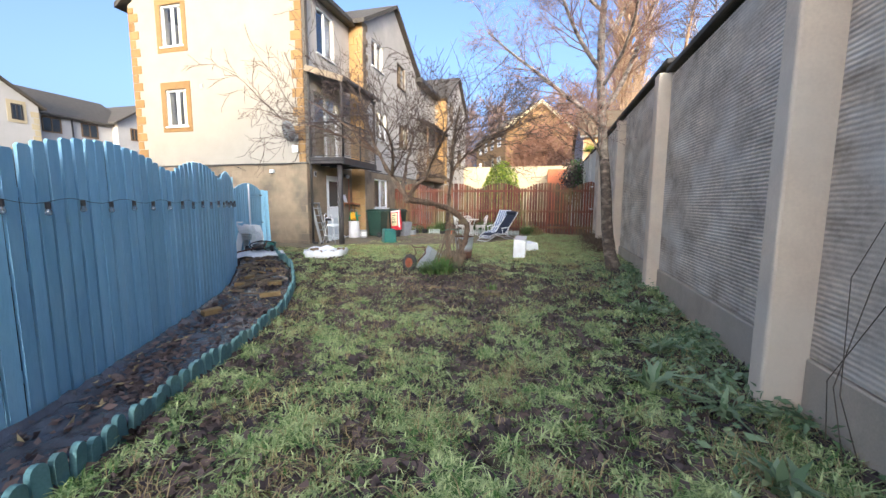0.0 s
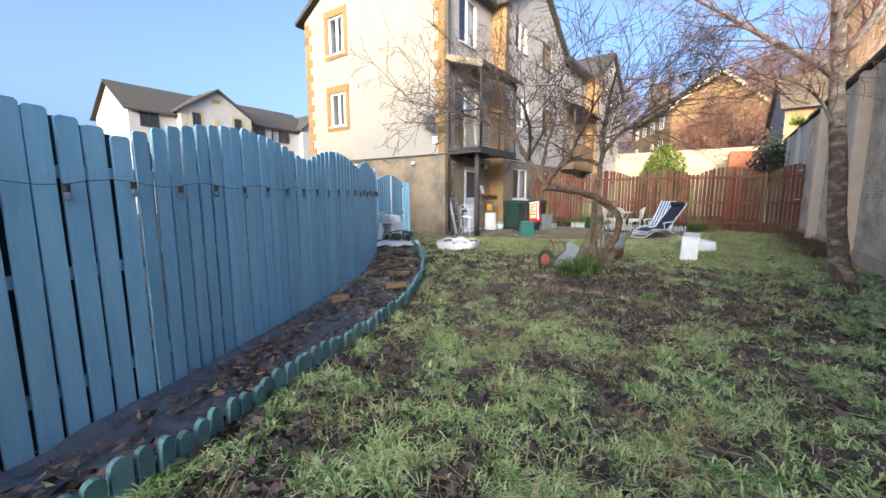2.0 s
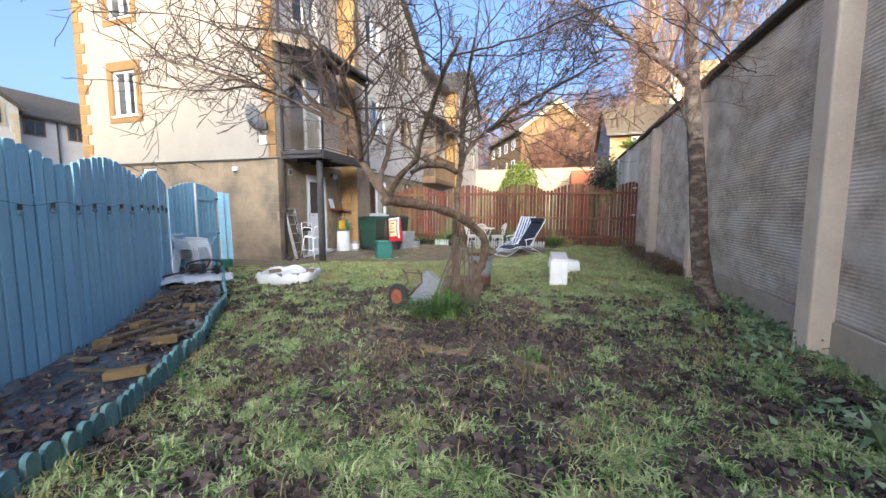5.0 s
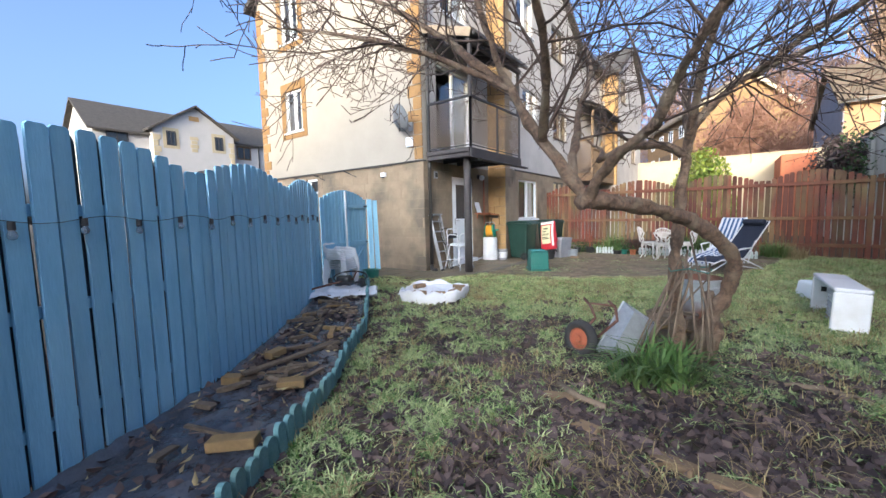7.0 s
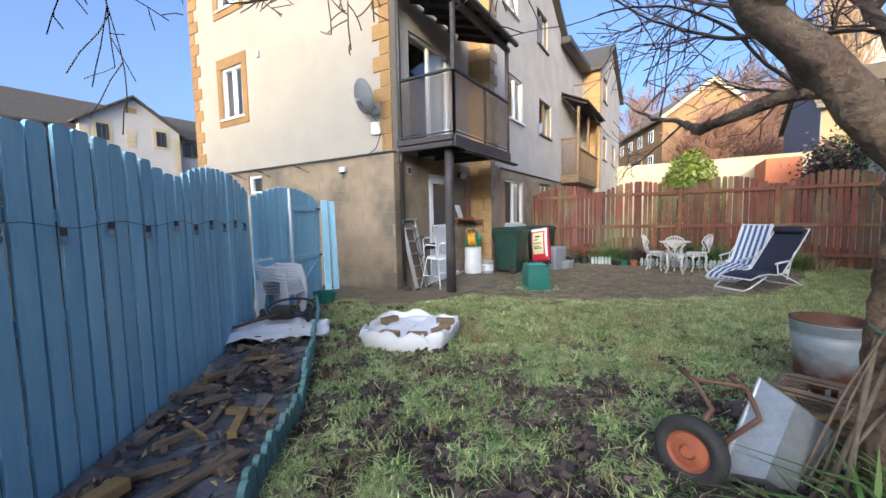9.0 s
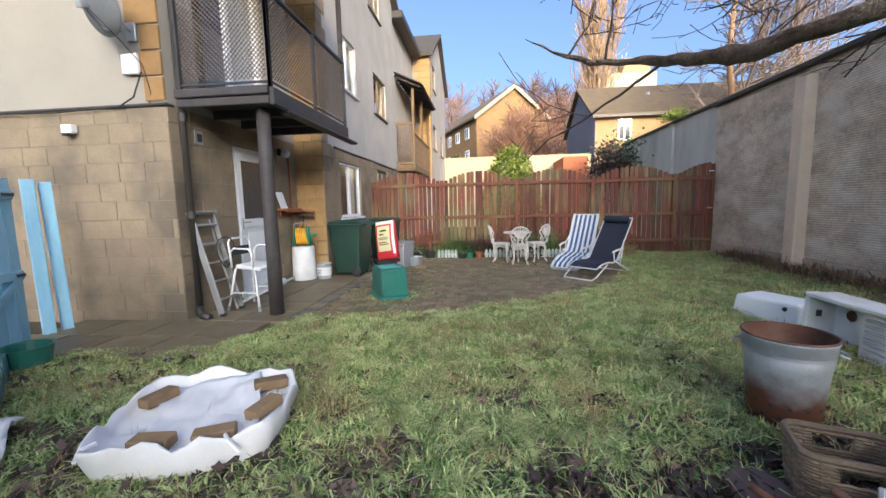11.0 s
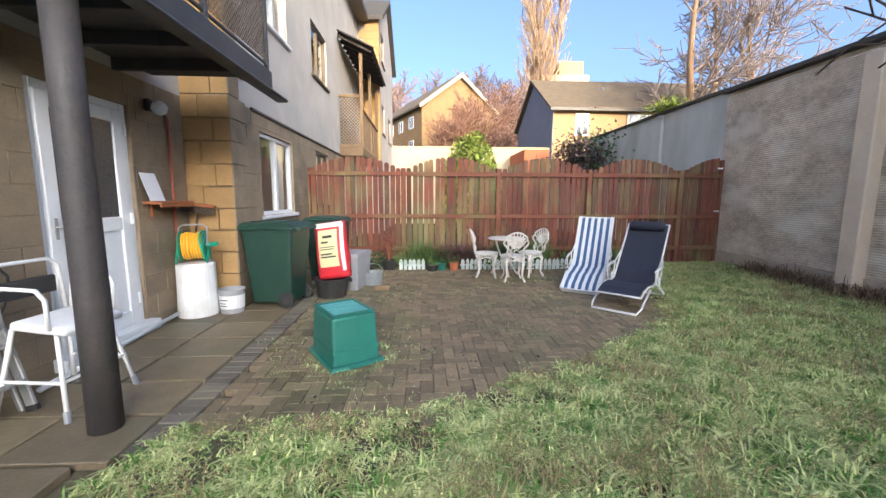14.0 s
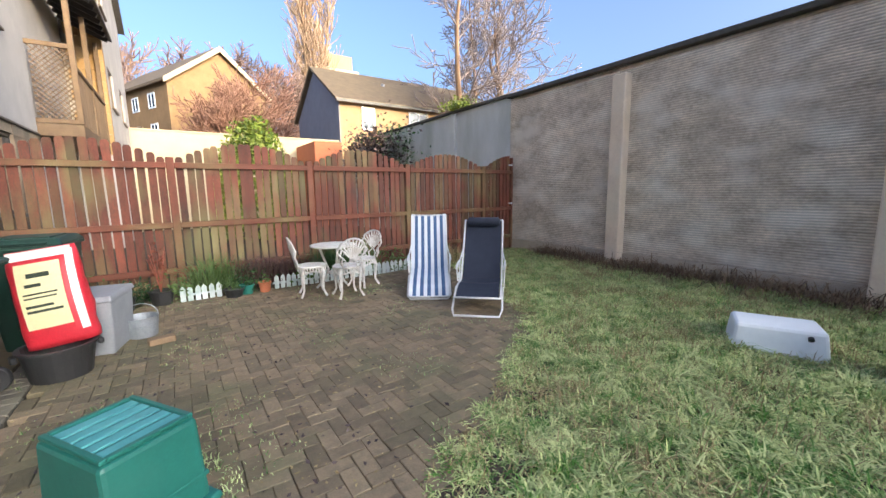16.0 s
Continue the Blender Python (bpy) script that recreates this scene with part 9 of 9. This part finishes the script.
    part("gable_plaque", box(BM(), (X - 0.02, 16.35, 8.6), (X + 0.04, 17.0, 8.92)), OCHRE, wh)
    for i in range(4):
        part("quoin_cross", box(BM(), (X - 0.02, 16.4 - 0.08 * (i % 2), 6.4 + 0.28 * i), (X + 0.03, 16.8 + 0.08 * (i % 2), 6.64 + 0.28 * i)), CREAM_WALL, wh)
    for yy in (14.09, 19.15):
        for i in range(18):
            part("quoin", box(BM(), (X - 0.05, yy - 0.02 - (0.14 if i % 2 and yy > 15 else 0), 0.2 + 0.4 * i), (X + 0.03, yy + 0.28 + (0.14 if i % 2 and yy < 15 else 0), 0.56 + 0.4 * i)), CREAM_WALL, wh)
    for y in (20.0, 22.4):
        small_window(wh2, E2(y, 6.3, X - 0.8), 1.15, 1.05, NBWOOD)
        small_window(wh2, E2(y, 3.4, X - 0.8), 1.15, 1.05, NBWOOD)
    for y in (25.6, 28.6):
        small_window(wh2, E2(y, 6.5, X - 0.2), 0.6, 1.0, NBWOOD)
    part("downpipe", tube(BM(), [(X - 0.72, 21.8, 0), (X - 0.72, 21.8, 7.4)], 0.06, 6), PIPE, wh2)
    hedge = bush("hedge", "dark clipped hedge beyond the blue fence", -11.5, 8.6, 0.0, 3.4, 2.15, 2600, LEAF_DARK, 9, 0.07)
    sl = thing("street_lamp", "short street lamp with a flat head beyond the fence", "street lamp", m=pose(-18.5, 11.0, 0))
    part("pole", tube(BM(), [(0, 0, 0), (0, 0, 3.3)], 0.05, 8), BLACKMETAL, sl)
    part("head", box(BM(), (-0.3, -0.12, 3.3), (0.3, 0.12, 3.42), 0.03), BLACKMETAL, sl)


build_far()

# trees beyond
far_tree(8.2, 27.2, 17.0, 5.2, 41, "tall bare tree behind the white wall, sunlit bark", detail=(9, 7, 5, 2), r0=0.26, stems=1, bark=TREE_WARM, twig=TWIG_GREY)
far_tree(10.3, 29.0, 15.0, 5.0, 42, "bare tree with several stems behind the wall", detail=(8, 7, 5, 2), r0=0.2, stems=3, bark=TREE_WARM, twig=TWIG_GREY)
far_tree(11.0, 62.0, 31.0, 5.0, 43, "tall narrow poplar glowing in low sun", poplar=True, detail=(22, 9, 5), r0=0.42, stems=3, twig=TWIG_TAN)
far_tree(0.5, 44.0, 10.5, 4.0, 44, "bare orange-lit shrubby tree before the brown house", detail=(13, 10, 6), stems=3)
far_tree(-0.8, 42.0, 9.0, 3.6, 46, "bare orange-lit shrub before the brown house", detail=(13, 10, 6), stems=4)
far_tree(-2.5, 43.0, 8.0, 3.2, 45, "bare birch before the brown house", detail=(10, 8, 5), stems=3)
for k, (x, y, h) in enumerate(((-8, 75, 21), (-2, 78, 22), (4, 76, 22), (9, 74, 20), (15, 80, 19), (-14, 70, 19), (7, 58, 15))):
    far_tree(x, y, h, 6.5, 50 + k, "bare winter tree on the rising ground", detail=(13, 11, 7), stems=3, bark=TREE_WARM, twig=TWIG_PINK)
far_tree(-22.5, 30.0, 12.5, 4.5, 70, "bare tree beyond the white houses", detail=(9, 7, 5), twig=TWIG_GREY, stems=2)

# ---- paving ----
def build_paving():
    base = tagged(part("pavement", prism(BM(), [(-8.7, 17.1), (-8.7, 9.8), (-7.7, 9.95), (-6.8, 10.05), (-6.25, 10.1), (-6.0, 10.65), (-5.8, 11.25), (-4.8, 11.35), (-4.3, 11.4), (-3.75, 11.73), (-2.95, 12.15), (-1.55, 13.25), (-0.9, 14.65), (-0.5, 15.65), (-0.4, 17.1)], 0.17, Matrix(((1, 0, 0, 0), (0, 0, 1, 0), (0, 1, 0, -0.05), (0, 0, 0, 1)))), JOINT), "slab path and block patio with mossy joints", "paving", kind="structure")
    r = random.Random(77)
    # slabs in front of the gable and along the door wall
    cells = []
    y = 9.82
    for row in range(2):
        x = -8.7 + 0.15 * row
        while x < -5.98:
            cells.append((x, y, 0.6, 0.55))
            x += 0.61
        y += 0.56
    yy = 10.95
    while yy < 16.6:
        x = -7.2
        for w in (0.62, 0.60):
            if not (yy > 13.8 and x < -6.7):
                cells.append((x, yy, w, 0.45 if yy < 13.9 else 0.6))
            x += w + 0.01
        yy += 0.46 if yy < 13.9 else 0.61
    cache = {}
    for x, y, w, d in cells:
        if patio_edge(x + w / 2, y + d / 2) > 0.1:
            continue
        key = (w, d)
        if key not in cache:
            cache[key] = mesh_of(box(BM(), (0.006, 0.006, 0), (w - 0.006, d - 0.006, 0.05), 0.006), "slab", SLAB)
        shared("slab", cache[key], pose(x, y, 0.121 + r.uniform(-0.003, 0.002), r.uniform(-0.3, 0.3), r.uniform(-0.3, 0.3), 0), base)
    dark = mesh_of(box(BM(), (0.004, 0.004, 0), (0.196, 0.096, 0.05), 0.006), "border_block", PAVER_DARK)
    y = 11.0
    while y < 16.4:
        shared("border_block", dark, pose(-5.96, y, 0.121 + r.uniform(-0.003, 0.003)), base)
        y += 0.1
    # herringbone blocks
    me = mesh_of(box(BM(), (-0.098, -0.048, 0), (0.098, 0.048, 0.05), 0.004), "paver", PAVER)
    near, rest = [], []
    a = 0.1
    for i in range(-2, 58):
        for j in range(0, 62):
            v = (i - j) % 4
            if v not in (0, 3):
                continue
            x, y = -5.75 + i * a, 10.9 + j * a
            cx, cy, rot = (x + a, y + a / 2, 0) if v == 0 else (x + a / 2, y + a, 90)
            if cx < -5.7 or cy > 16.42 or patio_edge(cx, cy) > 0.06:
                continue
            row = (cx, cy, 0.1215 + 0.006 * noise.noise((cx * 1.2, cy * 1.2, 1)) + r.uniform(-0.003, 0.003), rot, r.uniform(-1.2, 1.2), r.uniform(-1.2, 1.2))
            (near if cy < 13.15 and cx < -3.0 else rest).append(row)
    near.sort(key=lambda q: q[1])
    rest += near[300:]
    for cx, cy, z, rot, rx, ry in near[:300]:
        shared("paver", me, pose(cx, cy, z, rx, ry, rot), base)
    src = [v.co.copy() for v in me.vertices]
    polys = [tuple(p.vertices) for p in me.polygons]
    vs, fs = [], []
    for cx, cy, z, rot, rx, ry in rest:
        m = pose(cx, cy, z, rx, ry, rot)
        o = len(vs)
        vs += [m @ c for c in src]
        fs += [tuple(o + q for q in p) for p in polys]
    ob = raw("pavers", vs, fs, PAVER_ISLAND, base)
    ob["kind"] = "stuff"
    # moss and grass in the joints
    pts = []
    for _ in range(14000):
        x, y = r.uniform(-5.9, -0.6), r.uniform(11.2, 16.4)
        if patio_edge(x, y) < 0 and noise.noise((x * 1.4, y * 1.4, 14)) > 0.12:
            pts.append((x, y, 0.165, 0.7))
    for _ in range(420):
        a_ = r.uniform(0, 6.28)
        pts.append((-4.96 + 0.33 * math.cos(a_) + r.gauss(0, 0.03), 12.27 + 0.33 * math.sin(a_) + r.gauss(0, 0.03), 0.165, 0.9))
    blades(pts, GRASS, "joint_grass", "grass and moss growing between the paving blocks", "grass", seed=80, hmin=0.015, hmax=0.05, w=0.003, lean=1.2)
    bits = [(r.uniform(-5.8, -0.9), r.uniform(11.2, 16.3), 0.177, 1) for _ in range(2600)]
    leaf_cards([c for c in bits if patio_edge(c[0], c[1]) < 0 and noise.noise((c[0] * 1.7, c[1] * 1.7, 5)) > -0.15], STRAW, "paving_crumbs", "pale crumbs and dry straw scattered on the paving", "debris", "stuff", size=0.011, seed=82, flat=0.9)
    crumbs = [(r.uniform(-5.6, -1.2), r.uniform(11.4, 16.3), 0.176, 1) for _ in range(900)]
    leaf_cards([c for c in crumbs if patio_edge(c[0], c[1]) < 0], LEAF_BROWN, "patio_leaves", "small dead leaves scattered on the paving", "leaves", "stuff", size=0.018, seed=81, flat=0.9)


build_paving()
